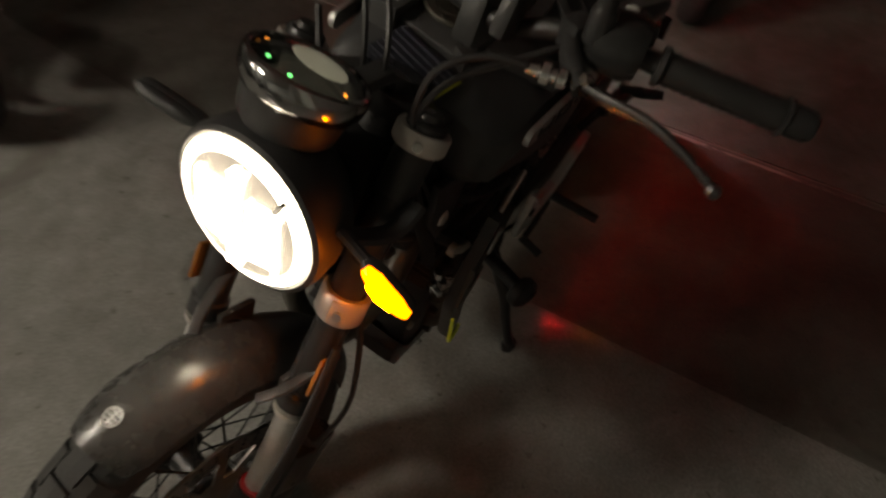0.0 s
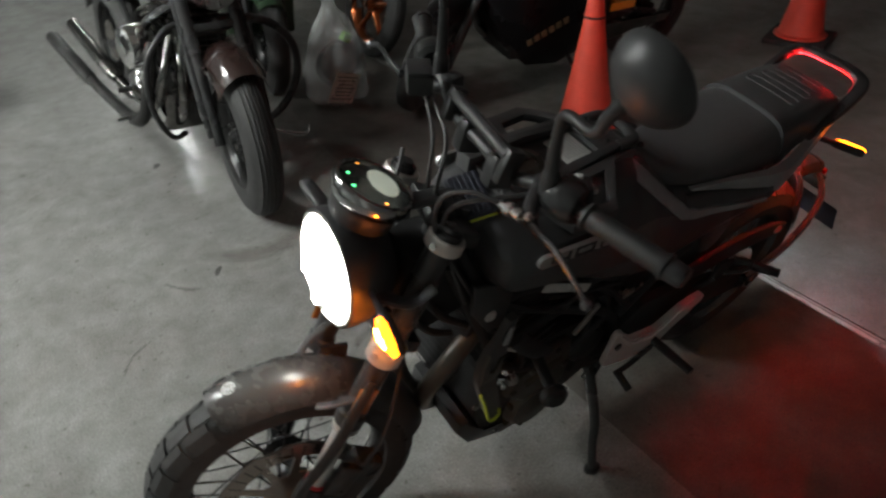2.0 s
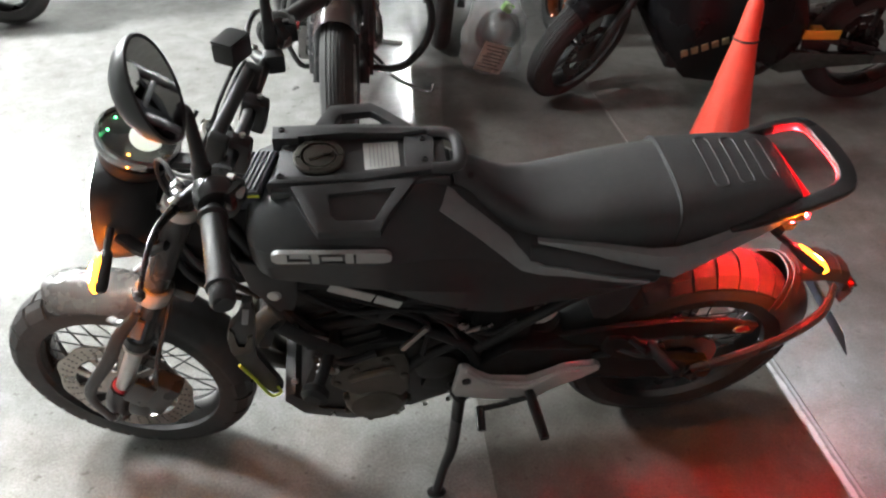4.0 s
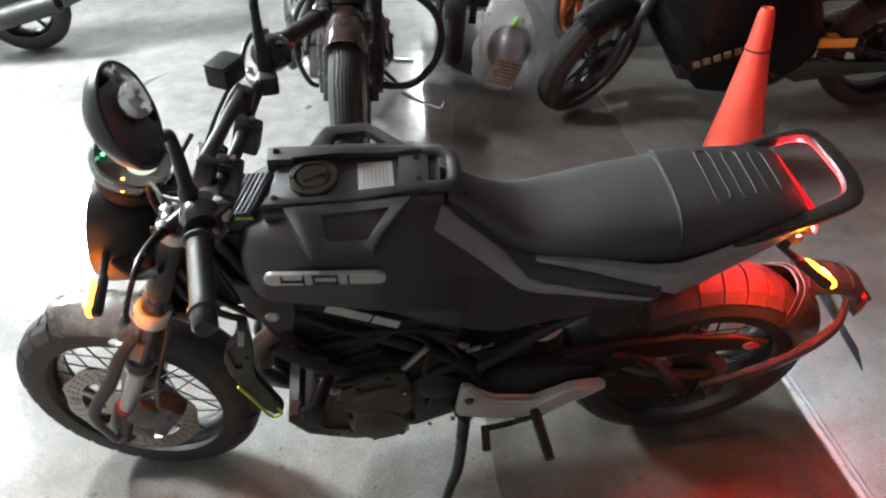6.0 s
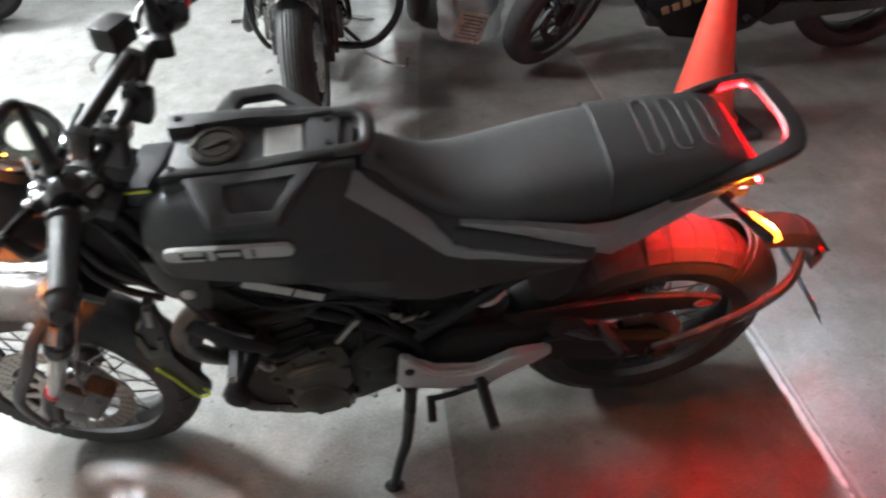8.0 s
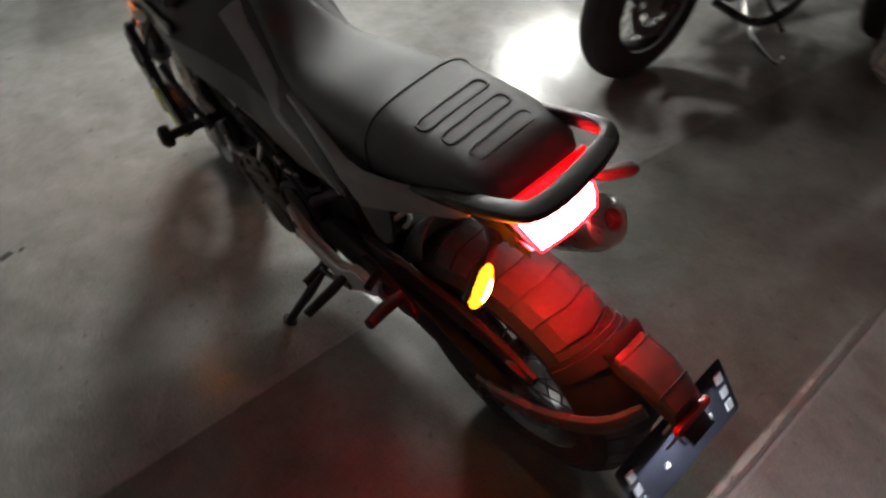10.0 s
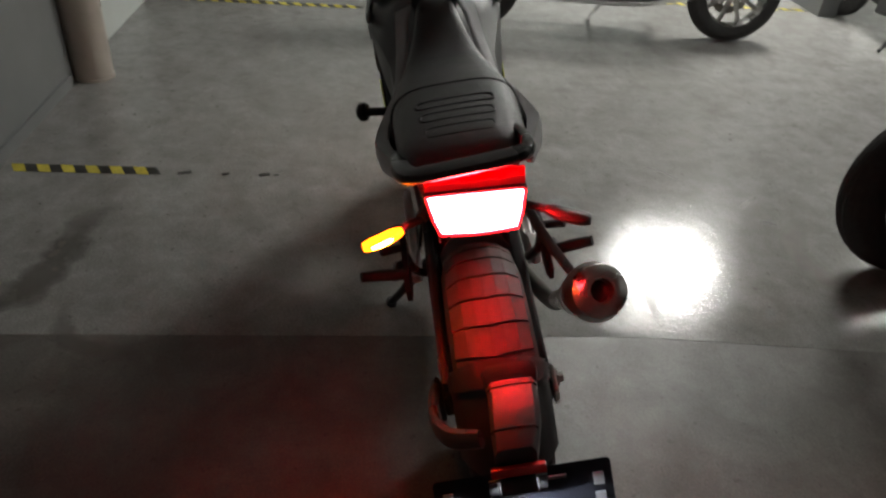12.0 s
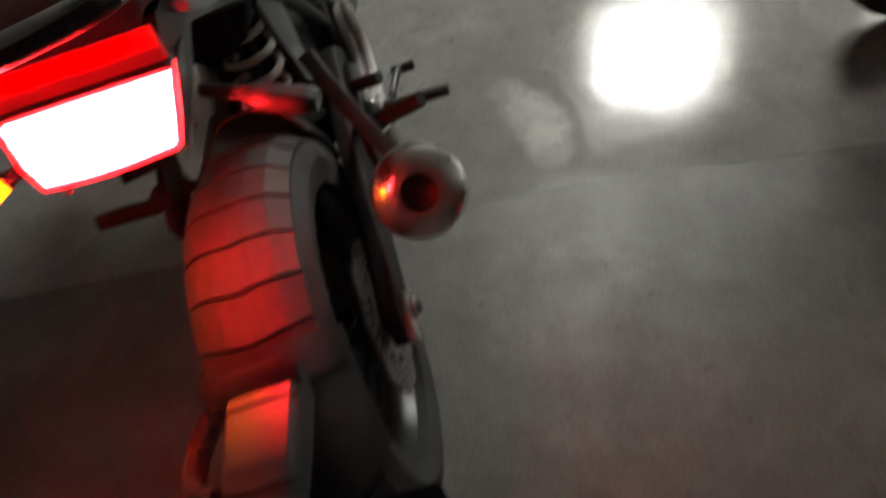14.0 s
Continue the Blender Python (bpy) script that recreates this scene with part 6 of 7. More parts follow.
# radiator and its guards
bm = B()
box(bm, (-0.268, 0.01, .575), (0.030, 0.15, 0.22), (0, 17, 0), 0.008)
rad = part("radiator", bm, HOSE, bike, "black radiator with side guards")
bm = B()
for k in range(16):
    z = .47 + 0.0145 * k
    box(bm, (-0.2835 + 0.30 * (z - .575), 0.01, z), (0.002, 0.135, 0.002), (0, 17, 0), 0)
tagged(part("radiator_core", bm, BLACK, rad), kind="stuff")
for s in (-1, 1):
    bm = B()
    prism(bm, [(-0.286, .79), (-0.268, .79), (-0.272, .735), (-0.284, .65), (-0.290, .622), (-0.256, .510), (-0.252, .494), (-0.260, .476), (-0.276, .474), (-0.289, .50), (-0.324, .612), (-0.331, .640), (-0.330, .685), (-0.318, .722), (-0.298, .738)], s * 0.170 - 0.009, s * 0.170 + 0.009, 0.004)
    gd = part("radiator_guard", bm, BLACK, rad)
    bm = B()
    tube(bm, [(-0.322, s * 0.183, .598), (-0.304, s * 0.183, .550), (-0.285, s * 0.183, .486), (-0.273, s * 0.183, .473), (-0.258, s * 0.183, .484), (-0.262, s * 0.183, .506)], 0.0031, 6, 2)
    part("lime_line", bm, LIME, rad, "thin lime green line")
    bm = B()
    box(bm, (-0.285, s * 0.183, .755), (0.011, 0.004, 0.045), (0, 12, 0), 0.002)
    part("guard_label", bm, SATIN, rad)
    bm = B()
    prism(bm, [(-0.329, .685), (-0.319, .718), (-0.312, .705), (-0.316, .680), (-0.314, .662), (-0.300, .660), (-0.292, .690), (-0.282, .695), (-0.287, .648), (-0.298, .636), (-0.326, .634)], s * 0.179 - 0.005, s * 0.179 + 0.005, 0.002)
    part("guard_bracket", bm, BRONZE, rad, "brown metal bracket on the radiator guard")
bm = B()
tube(bm, [(-0.14, -0.10, .567), (-0.145, -0.13, .566), (-0.178, -0.23, .566)], 0.012, 10, 1)
lathe(bm, [(0, 0), (0.022, 0.0), (0.027, 0.006), (0.027, 0.020), (0.018, 0.028), (0, 0.028)], frame_m((-0.178, -0.228, .566), (-0.3, -0.95, 0.0)), 18)
tube(bm, [(-0.125, -0.150, .560), (-0.18, -0.160, .62), (-0.238, -0.160, .69)], 0.02, 8, 2, flat=0.4, up=(0, 1, 0))
part("frame_slider", bm, HOSE, bike, "black frame slider with a round end")
bm = B()
tube(bm, [(-0.30, .10, .46), (-0.33, .09, .40), (-0.30, .06, .30), (-0.20, .05, .23)], 0.02, 10, 4)
tube(bm, [(-0.22, -.05, .62), (-0.30, -.06, .55), (-0.33, -.03, .42), (-0.28, 0.02, .28), (-0.12, .06, .19), (0.15, .11, .22), (0.34, .15, .25), (0.44, .17, .285), (0.49, .178, .33)], 0.021, 12, 5)
pipe = part("exhaust_pipe", bm, BRONZE, bike, "dark exhaust header pipe")

# muffler
E0, E1 = Vector((0.482, 0.177, .323)), Vector((0.735, 0.213, .547))
ed = E1 - E0
EM = frame_m(E0, ed)
L = ed.length
bm = B()
lathe(bm, [(0.018, -0.04), (0.0225, 0.0), (0.0245, 0.06), (0.032, 0.12), (0.045, 0.19), (0.054, 0.25), (0.057, L - 0.055), (0.055, L - 0.045)], EM, 40)
muf = part("muffler", bm, STEEL, bike, "round steel muffler with a dark outlet")
bm = B()
lathe(bm, [(0.0575, L - 0.055), (0.0585, L - 0.045), (0.052, L - 0.012), (0.038, L), (0.026, L + 0.004), (0.022, L + 0.004), (0.021, L - 0.02)], EM, 32)
part("end_cap", bm, STEEL, muf)
bm = B()
lathe(bm, [(0.0, L - 0.02), (0.0212, L - 0.02), (0.0212, L - 0.03)], EM, 20)
part("outlet", bm, BLACK, muf)
bm = B()
tube(bm, [(0.63, 0.195, .49), (0.55, 0.155, .53), (0.47, 0.115, .60)], 0.012, 8, 2, flat=0.5)
part("hanger", bm, BLACK_METAL, muf)

# foot rests, heel plates, shift lever, side stand
for s in (-1, 1):
    bm = B()
    prism(bm, [(0.114, .452), (0.121, .462), (0.136, .458), (0.160, .425), (0.188, .394), (0.279, .376), (0.353, .428), (0.392, .424), (0.423, .434), (0.438, .420), (0.437, .404), (0.400, .372), (0.335, .340), (0.316, .322), (0.300, .298), (0.286, .292), (0.272, .306), (0.200, .309), (0.112, .340), (0.105, .358)], s * 0.142 - 0.008, s * 0.142 + 0.008, 0.005)
    hp = part("heel_plate", bm, ALU, bike, "bare cast aluminium foot rest plate")
    bm = B()
    tube(bm, [(0.130, s * 0.150, .450), (0.156, s * 0.152, .420), (0.190, s * 0.152, .386), (0.280, s * 0.152, .367), (0.352, s * 0.152, .418), (0.392, s * 0.151, .415)], 0.0045, 8, 3)
    part("plate_rib", bm, ALU, hp)
    for x, z in ((0.134, .408), (0.296, .315)):
        bm = B()
        lathe(bm, [(0, 0.0), (0.010, 0.0), (0.010, 0.005), (0.005, 0.006), (0, 0.004)], frame_m((x, s * 0.150, z), (0, s, 0)), 14)
        part("plate_bolt", bm, BLACK_METAL, hp)
    bm = B()
    tube(bm, [(0.285, s * 0.15, .338), (0.29, s * 0.19, .335), (0.298, s * 0.268, .333)], [0.011, 0.013, 0.012], 10, 2, flat=0.8)
    part("foot_peg", bm, GRIP, hp, "black rubber foot peg")
    bm = B()
    if s < 0:
        tube(bm, [(0.285, -0.152, .312), (0.22, -0.156, .292), (0.175, -0.156, .282)], 0.007, 8, 2)
        tube(bm, [(0.175, -0.15, .282), (0.172, -0.205, .268)], 0.010, 10, 1)
        tube(bm, [(0.26, -0.15, .305), (0.17, -0.13, .33), (0.10, -0.12, .345)], 0.005, 8, 1)
        part("shift_lever", bm, BLACK_METAL, hp)
    else:
        tube(bm, [(0.285, 0.152, .312), (0.20, 0.165, .30), (0.14, 0.185, .30)], 0.008, 8, 2)
        tube(bm, [(0.14, 0.17, .30), (0.135, 0.215, .295)], 0.010, 8, 1)
        part("brake_pedal", bm, BLACK_METAL, hp)
    bm = B()
    prism(bm, [(0.42, .50), (0.45, .47), (0.49, .445), (0.53, .44), (0.565, .455), (0.57, .485), (0.54, .505), (0.50, .515), (0.46, .54), (0.43, .54)], s * 0.15 - 0.006, s * 0.15 + 0.006, 0.004)
    tube(bm, [(0.530, s * 0.15, .500), (0.540, s * 0.20, .515), (0.552, s * 0.240, .527)], [0.012, 0.013, 0.011], 10, 2)
    tube(bm, [(0.48, s * 0.155, .535), (0.50, s * 0.195, .545)], 0.009, 8, 1)
    part("pillion_bracket", bm, HOSE, bike, "black pillion peg bracket")
    # pillion pegs
    bm = B()
    tube(bm, [(0.43, s * 0.12, .42), (0.47, s * 0.14, .47), (0.46, s * 0.15, .50)], 0.010, 8, 2)
    tube(bm, [(0.465, s * 0.145, .49), (0.50, s * 0.17, .50), (0.535, s * 0.175, .50)], 0.011, 8, 1)
    part("pillion_peg", bm, BLACK_METAL, hp)
bm = B()
foot = Vector((0.067, -0.256, 0.060))
top = Vector((0.135, -0.10, .255))
tube(bm, [top, top.lerp(foot, 0.5) + Vector((0.010, -0.006, 0)), top.lerp(foot, 0.75) + Vector((0.004, 0, 0)), foot], [0.016, 0.014, 0.012, 0.011], 10, 4)
lean_up = (Matrix.Rotation(radians(-LEAN), 3, "X") @ Vector((0, 0, 1)))
lathe(bm, [(0.0, 0.0), (0.024, 0.0), (0.024, 0.005), (0.0, 0.007)], frame_m(foot - lean_up * 0.0035, lean_up, (1, 0, 0)) @ Matrix.Diagonal((1, 0.7, 1, 1)), 16)
tube(bm, [(0.115, -0.10, .30), (0.135, -0.11, .255), (0.155, -0.10, .29)], 0.016, 8, 2)
part("side_stand", bm, BLACK_METAL, bike, "black side stand folded down onto the floor")

# ------------------------------------------------------------------ traffic cones
def traffic_cone(x, y, turn, h=0.71):
    t = thing("traffic_cone", pose(x, y, 0, 0, 0, turn), "plain orange traffic cone on a black square base", "cone", "traffic cones")
    bm = B()
    lathe(bm, [(0.150, 0.028), (0.150, 0.045), (0.130, 0.055), (0.085, 0.30), (0.045, h - 0.16), (0.047, h - 0.157), (0.047, h - 0.15), (0.044, h - 0.147), (0.030, h - 0.02), (0.022, h), (0.017, h - 0.003), (0.015, h - 0.03), (0.0, h - 0.04)], Matrix.Identity(4), 40)
    part("cone_body", bm, CONE, t)
    bm = B()
    lathe(bm, [(0.0462, h - 0.160), (0.049, h - 0.158), (0.049, h - 0.152), (0.0462, h - 0.150)], Matrix.Identity(4), 32)
    part("cone_ring", bm, CONE_BASE, t)
    bm = B()
    box(bm, (0, 0, 0.016), (0.36, 0.36, 0.032), bevel=0.012)
    part("cone_base", bm, CONE_BASE, t, "black rubber base")
    return t


traffic_cone(1.432, 1.205, 8)
traffic_cone(3.36, 1.34, 20)


# ------------------------------------------------------------------ other parked motorcycles
POLISHED = mat("polished_grey_metal", (0.16, 0.155, 0.15), 0.22, metal=1.0, vary=0.25, scale=40)


def parked_bike(name, m, label, wb=1.4, R=0.3, w=0.12, rim=0.215, spokes=0, cast=5, steer=0.0, paint=None, metal=None, rim_mat=None,
                lean=9.0, group="parked motorcycles", disc=None, muf_r=1.0, tread="ribs", seat_z=0.80, bar_z=1.05, tank_z=0.92, fat=1.0, fender=True):
    """A whole plain motorcycle: front contact at the origin, tail along x. Returns the thing and its front turn."""
    paint, metal = paint or BLACK, metal or ENGINE
    t = thing(name, m @ pose(0, 0, 0.001, lean, 0, 0), label, "motorcycle", group)
    rk = 0.47
    piv = Vector((0.035 + rk * (0.85 - R), 0, 0.85))
    st = Matrix.Translation(piv) @ Matrix.Rotation(radians(steer), 4, Vector((0.43, 0, 0.9)).normalized()) @ Matrix.Translation(-piv)
    wheel(t, "front_wheel", st @ pose(0, 0, R), R, w, rim, 30, tread, spokes, -1, rim * 0.66, rim_mat, cast, 0.11, 72, disc)
    wheel(t, "rear_wheel", pose(wb, 0, R), R, w * 1.15, rim, 30, tread, spokes, 1, rim * 0.5, rim_mat, cast, 0.12, 72, disc)
    for s in (-1, 1):
        bm = B()
        tube(bm, [(rk * 0.68, s * 0.095, R + 0.68), (rk * 0.30, s * 0.095, R + 0.30)], 0.026, 12, 1)
        tube(bm, [(rk * 0.30, s * 0.095, R + 0.30), (0.0, s * 0.095, R - 0.02)], 0.021, 12, 1)
        part("fork_leg", moved(bm, st), metal if metal is CHROME else BLACK_METAL, t)
    for z in (0.70, 0.93):
        bm = B()
        box(bm, (rk * (z - R) + 0.02, 0, z), (0.07, 0.25, 0.03), (0, 25, 0), 0.01)
        part("fork_yoke", moved(bm, st), BLACK_METAL, t)
    if fender:
        bm = B()
        guard(bm, (0, 0, R), R + 0.022, w * 1.15, -55, 28, 0.04)
        part("front_fender", moved(bm, st), paint, t)
    bm = B()
    lathe(bm, [(0.085, 0.0), (0.09, -0.02), (0.08, -0.08), (0.0, -0.13)], frame_m((rk * (0.88 - R) - 0.12, 0, 0.88), (-1, 0, 0.05), (0, 1, 0)), 28)
    lamp = part("headlamp", moved(bm, st), BLACK, t)
    bm = B()
    lathe(bm, [(0.0, 0.01), (0.06, 0.005), (0.085, 0.0)], frame_m((rk * (0.88 - R) - 0.12, 0, 0.88), (-1, 0, 0.05), (0, 1, 0)), 28)
    part("lens", moved(bm, st), STEEL, lamp)
    bm = B()
    bx = rk * (bar_z - R)
    tube(bm, [(bx + 0.12, -0.40, bar_z), (bx + 0.05, -0.24, bar_z + 0.02), (bx, -0.08, bar_z - 0.03), (bx, 0.08, bar_z - 0.03), (bx + 0.05, 0.24, bar_z + 0.02), (bx + 0.12, 0.40, bar_z)], 0.012, 8, 3)
    bar = part("handlebar", moved(bm, st), metal if metal is CHROME else BLACK_METAL, t)
    for s in (-1, 1):
        bm = B()
        tube(bm, [(bx + 0.065, s * 0.27, bar_z + 0.014), (bx + 0.12, s * 0.40, bar_z)], 0.017, 10, 1)
        part("grip", moved(bm, st), GRIP, bar)
        bm = B()
        tube(bm, [(bx + 0.02, s * 0.20, bar_z), (bx - 0.02, s * 0.30, bar_z - 0.01), (bx + 0.05, s * 0.42, bar_z - 0.02)], 0.007, 6, 3)
        part("lever", moved(bm, st), STEEL, bar)
    bm = B()
    x0 = rk * (0.9 - R) + 0.05
    loft(bm, [[(x0 + u * 0.45, wd * fat * math.cos(a), tank_z - 0.11 + h * math.sin(a)) for a in [2 * math.pi * i / 14 for i in range(14)]] for u, wd, h in ((0, .06, .05), (0.1, .11, .09), (0.35, .14, .105), (0.65, .13, .09), (0.9, .08, .06), (1.0, .05, .03))])
    part("tank", bm, paint, t)
    bm = B()
    x1 = x0 + 0.42
    loft(bm, [[(x1 + u * (wb + 0.25 - x1), wd * math.copysign(abs(math.cos(a)) ** .6, math.cos(a)), seat_z + z + h * math.sin(a)) for a in [2 * math.pi * i / 12 for i in range(12)]] for u, wd, z, h in ((0, .06, .03, .03), (0.2, .11, 0, .04), (0.45, .13, 0.0, .045), (0.6, .12, .03, .045), (0.9, .10, .06, .035), (1.0, .06, .07, .02))])
    part("seat", bm, SEAT, t)
    bm = B()
    prism(bm, [(0.40, .24), (0.70, .20), (0.86, .26), (0.88, .42), (0.74, .50), (0.50, .50), (0.38, .40)], -0.14 * fat, 0.14 * fat, 0.02)
    eng = part("engine", bm, metal, t)
    for k in range(7):
        z = 0.51 + 0.028 * k
        bm = B()
        box(bm, (0.56 - 0.25 * (z - 0.5), 0, z), (0.20, 0.24, 0.012), (0, -14, 0), 0.004)
        part("cooling_fin", bm, metal, eng)
    bm = B()
    box(bm, (0.52, 0, 0.62), (0.16, 0.20, 0.24), (0, -14, 0), 0.02)
    part("cylinder", bm, metal, eng)
    for s in (-1, 1):
        bm = B()
        lathe(bm, [(0.0, 0.02), (0.06, 0.018), (0.085, 0.0), (0.088, -0.02)], frame_m((0.60, s * 0.14 * fat, .34), (0, s, 0)), 24)
        part("engine_cover", bm, metal, eng)
        bm = B()
        tube(bm, [(rk * 0.5, s * 0.05, .82), (0.55, s * 0.14, .66), (0.88, s * 0.13, .46), (wb * 0.99, s * 0.10, R + 0.01)], 0.018, 8, 3)
        tube(bm, [(0.34, s * 0.07, .70), (0.36, s * 0.10, .34), (0.55, s * 0.11, .22)], 0.016, 8, 3)
        tube(bm, [(0.85, s * 0.12, .55), (1.15, s * 0.11, .70), (wb + 0.1, s * 0.09, .76)], 0.014, 8, 3)
        part("frame_rail", bm, BLACK_METAL, t)
        bm = B()
        tube(bm, [(0.78, s * 0.13, .32), (0.80, s * 0.25, .31)], 0.013, 8, 1)
        part("foot_peg", bm, GRIP, t)
    bm = B()
    tube(bm, [(0.44, 0.07, .62), (0.34, 0.10, .48), (0.40, 0.12, .28), (0.80, 0.15, .24), (1.05, 0.19, .30)], 0.022, 10, 4)
    tube(bm, [(1.02, 0.19, .295), (1.12, 0.20, .32), (wb + 0.12, 0.21, .40)], [0.028, 0.05 * muf_r, 0.05 * muf_r], 14, 3)
    part("exhaust", bm, metal if metal in (CHROME, POLISHED) else STEEL, t)
    bm = B()
    guard(bm, (wb, 0, R), R + 0.04, w * 1.35, -70, 40, 0.05)
    part("rear_fender", bm, paint, t)
    bm = B()
    box(bm, (wb + 0.25, 0, 0.76), (0.04, 0.12, 0.06), (0, 20, 0), 0.01)
    part("tail_light", bm, RED_OFF, t)
    bm = B()
    foot = Vector((0.80, -0.30, 0.3 * math.tan(radians(lean)) + 0.006))
    tube(bm, [(0.76, -0.10, .24), foot], 0.011, 8, 1)
    part("side_stand", bm, metal if metal is CHROME else BLACK_METAL, t)
    return t, st


# old brown cruiser, nose towards the aisle
cruiser, cst = parked_bike("cruiser_motorcycle", pose(-0.150, 1.50, 0, 0, 0, 93), "old dark brown cruiser motorcycle with chrome engine and crash bars", wb=1.55, R=0.325, w=0.135, rim=0.205,
                           spokes=36, cast=0, steer=-8, paint=BROWN, metal=POLISHED, rim_mat=None, lean=5, muf_r=0.65, seat_z=0.70, bar_z=1.12, fat=1.25, fender=False)
bm = B()
guard(bm, (0, 0, 0.325), 0.360, 0.185, -95, 32, 0.10, 0.005, 26)
cf = part("front_fender", moved(bm, cst), BROWN, cruiser, "deep brown valanced front fender")
for s in (-1, 1):
    bm = B()
    pts = []
    for i in range(13):
        a = radians(-90 + 110 * i / 12)
        pts.append((-0.28 * math.sin(a), s * 0.097, 0.325 + 0.28 * math.cos(a)))
    tube(bm, pts, 0.005, 6, 1)
    part("fender_trim", moved(bm, cst), CHROME, cf, "chrome fender trim")
for s in (-1, 1):
    bm = B()
    k_ = 1.0 if s < 0 else 0.55
    tube(bm, [(0.36, s * 0.06, .69), (0.35, s * 0.27 * k_, .66), (0.36, s * 0.405 * k_, .54), (0.38, s * 0.415 * k_, .36), (0.40, s * 0.30 * k_, .215), (0.44, s * 0.09, .20)], 0.018 if s < 0 else 0.012, 10, 5)
    part("crash_bar", bm, BLACK_METAL, cruiser, "black crash bar loop")
    bm = B()
    tube(bm, [(0.60, s * 0.15, .27), (0.58, s * 0.27, .26), (0.57, s * 0.33, .262)], [0.012, 0.014, 0.012], 10, 2)
    part("foot_rest", bm, CHROME, cruiser, "short chrome foot rest")
    bm = B()
    tube(bm, [(0.42, s * 0.10, .62), (0.36, s * 0.17, .48), (0.45, s * 0.20, .33), (0.62, s * 0.20, .25)], 0.019, 12, 5)
    part("header_pipe", bm, POLISHED, cruiser, "curved header pipe")
    for k, (x, z, r_) in enumerate(((0.50, .30, .045), (0.66, .34, .055), (0.58, .44, .035))):
        bm = B()
        lathe(bm, [(0.0, 0.022), (r_ * .6, 0.020), (r_ * .9, 0.010), (r_, 0.0), (r_, -0.03)], frame_m((x, s * 0.19, z), (0, s, 0)), 24)
        part("engine_cap", bm, CHROME if k != 1 else POLISHED, cruiser)
    for k, x in enumerate((0.46, 0.68)):
        for j in range(8):
            bm = B()
            box(bm, (x + (0.02 if k else -0.02) * j * 0.5, 0, 0.50 + 0.024 * j), (0.16, 0.2, 0.01), (0, 20 if k else -20, 0), 0.003)
            part("cooling_fin", bm, STEEL, cruiser)
bm = B()
lathe(bm, [(0.0, 0.06), (0.05, 0.058), (0.082, 0.045), (0.09, 0.02), (0.09, -0.03)], frame_m((0.57, 0.20, .56), (-0.15, 1, 0.0)), 36)
part("air_cleaner", bm, CHROME, cruiser, "round chrome air cleaner")
bm = B()
tube(bm, [(0.50, 0.16, .58), (0.42, 0.22, .42), (0.52, 0.25, .26), (0.9, 0.26, .235), (1.25, 0.27, .25)], 0.026, 12, 4)
tube(bm, [(1.2, 0.27, .248), (1.3, 0.275, .255), (1.85, 0.29, .30)], [0.028, 0.034, 0.034], 14, 3)
part("exhaust_pipe", bm, ENGINE, cruiser, "long dark exhaust pipe")
bm = B()
lathe(bm, [(0.0, 0.03), (0.05, 0.028), (0.07, 0.0), (0.07, -0.05)], frame_m((0.70, 0.18, .36), (0, 1, 0)), 30)
part("cam_cover", bm, CHROME, cruiser)
bm = B()
lathe(bm, [(0.0, 0.03), (0.05, 0.028), (0.075, 0.0), (0.075, -0.05)], frame_m((0.47, 0.17, .33), (0, 1, 0)), 30)
part("cam_cover", bm, CHROME, cruiser)
for s in (-1, 1):
    bm = B()
    tube(bm, [(0.03, s * 0.115, 0.33), (0.10, s * 0.12, .5), (0.23, s * 0.115, .80), (0.30, s * 0.11, 0.98)], 0.017, 10, 3)
    part("springer_leg", moved(bm, cst), BLACK_METAL, cruiser, "black outer fork leg")
bm = B()
lathe(bm, [(0.10, 0.0), (0.105, -0.02), (0.09, -0.09), (0.0, -0.14)], frame_m((0.05, 0, 0.90), (-1, 0, 0.05), (0, 1, 0)), 30)
part("big_headlamp", moved(bm, cst), CHROME, cruiser)

bm = B()
tube(bm, [(0.55, -0.16, .20), (0.42, -0.30, .14), (0.36, -0.44, .11), (0.36, -0.46, .15)], 0.008, 8, 4)
part("kick_lever", bm, CHROME, cruiser, "bent chrome foot lever")
# black sport machine standing along the wall side
sport, sst = parked_bike("sport_motorcycle", pose(0.99, 1.92, 0, 0, 0, -5), "black sport motorcycle with a closed fairing, front wheel turned", wb=1.40, R=0.30, w=0.125, rim=0.216,
                         cast=3, steer=40, disc=BLACK_METAL, paint=SPORT, metal=ENGINE, lean=8, seat_z=0.84, bar_z=0.96)
for s in (-1, 1):
    bm = B()
    rings = []
    for x, z0, z1, y in ((0.22, .52, .98, .10), (0.34, .34, 1.0, .20), (0.50, .19, .94, .235), (0.70, .16, .86, .235), (0.88, .19, .72, .21), (0.98, .30, .55, .17)):
        rings.append([(x, s * (y - 0.05), z1), (x, s * y, z1 - (z1 - z0) * 0.25), (x, s * (y + 0.01), (z0 + z1) / 2), (x, s * (y - 0.01), z0 + (z1 - z0) * 0.2), (x, s * (y - 0.10), z0), (x, s * (y - 0.13), z0 + 0.01), (x, s * (y - 0.03), (z0 + z1) / 2), (x, s * (y - 0.07), z1)])
    loft(bm, rings)
    fr = part("fairing", bm, SPORT, sport, "gloss black fairing with tan lettering")
    bm = B()
    for k in range(6):
        box(bm, (0.425 + 0.042 * k, s * 0.2495, .382 + 0.015 * k), (0.030, 0.004, 0.032), (0, -20, 0), 0.001)
    part("lettering", bm, GOLD, fr, "plain tan bars")
bm = B()
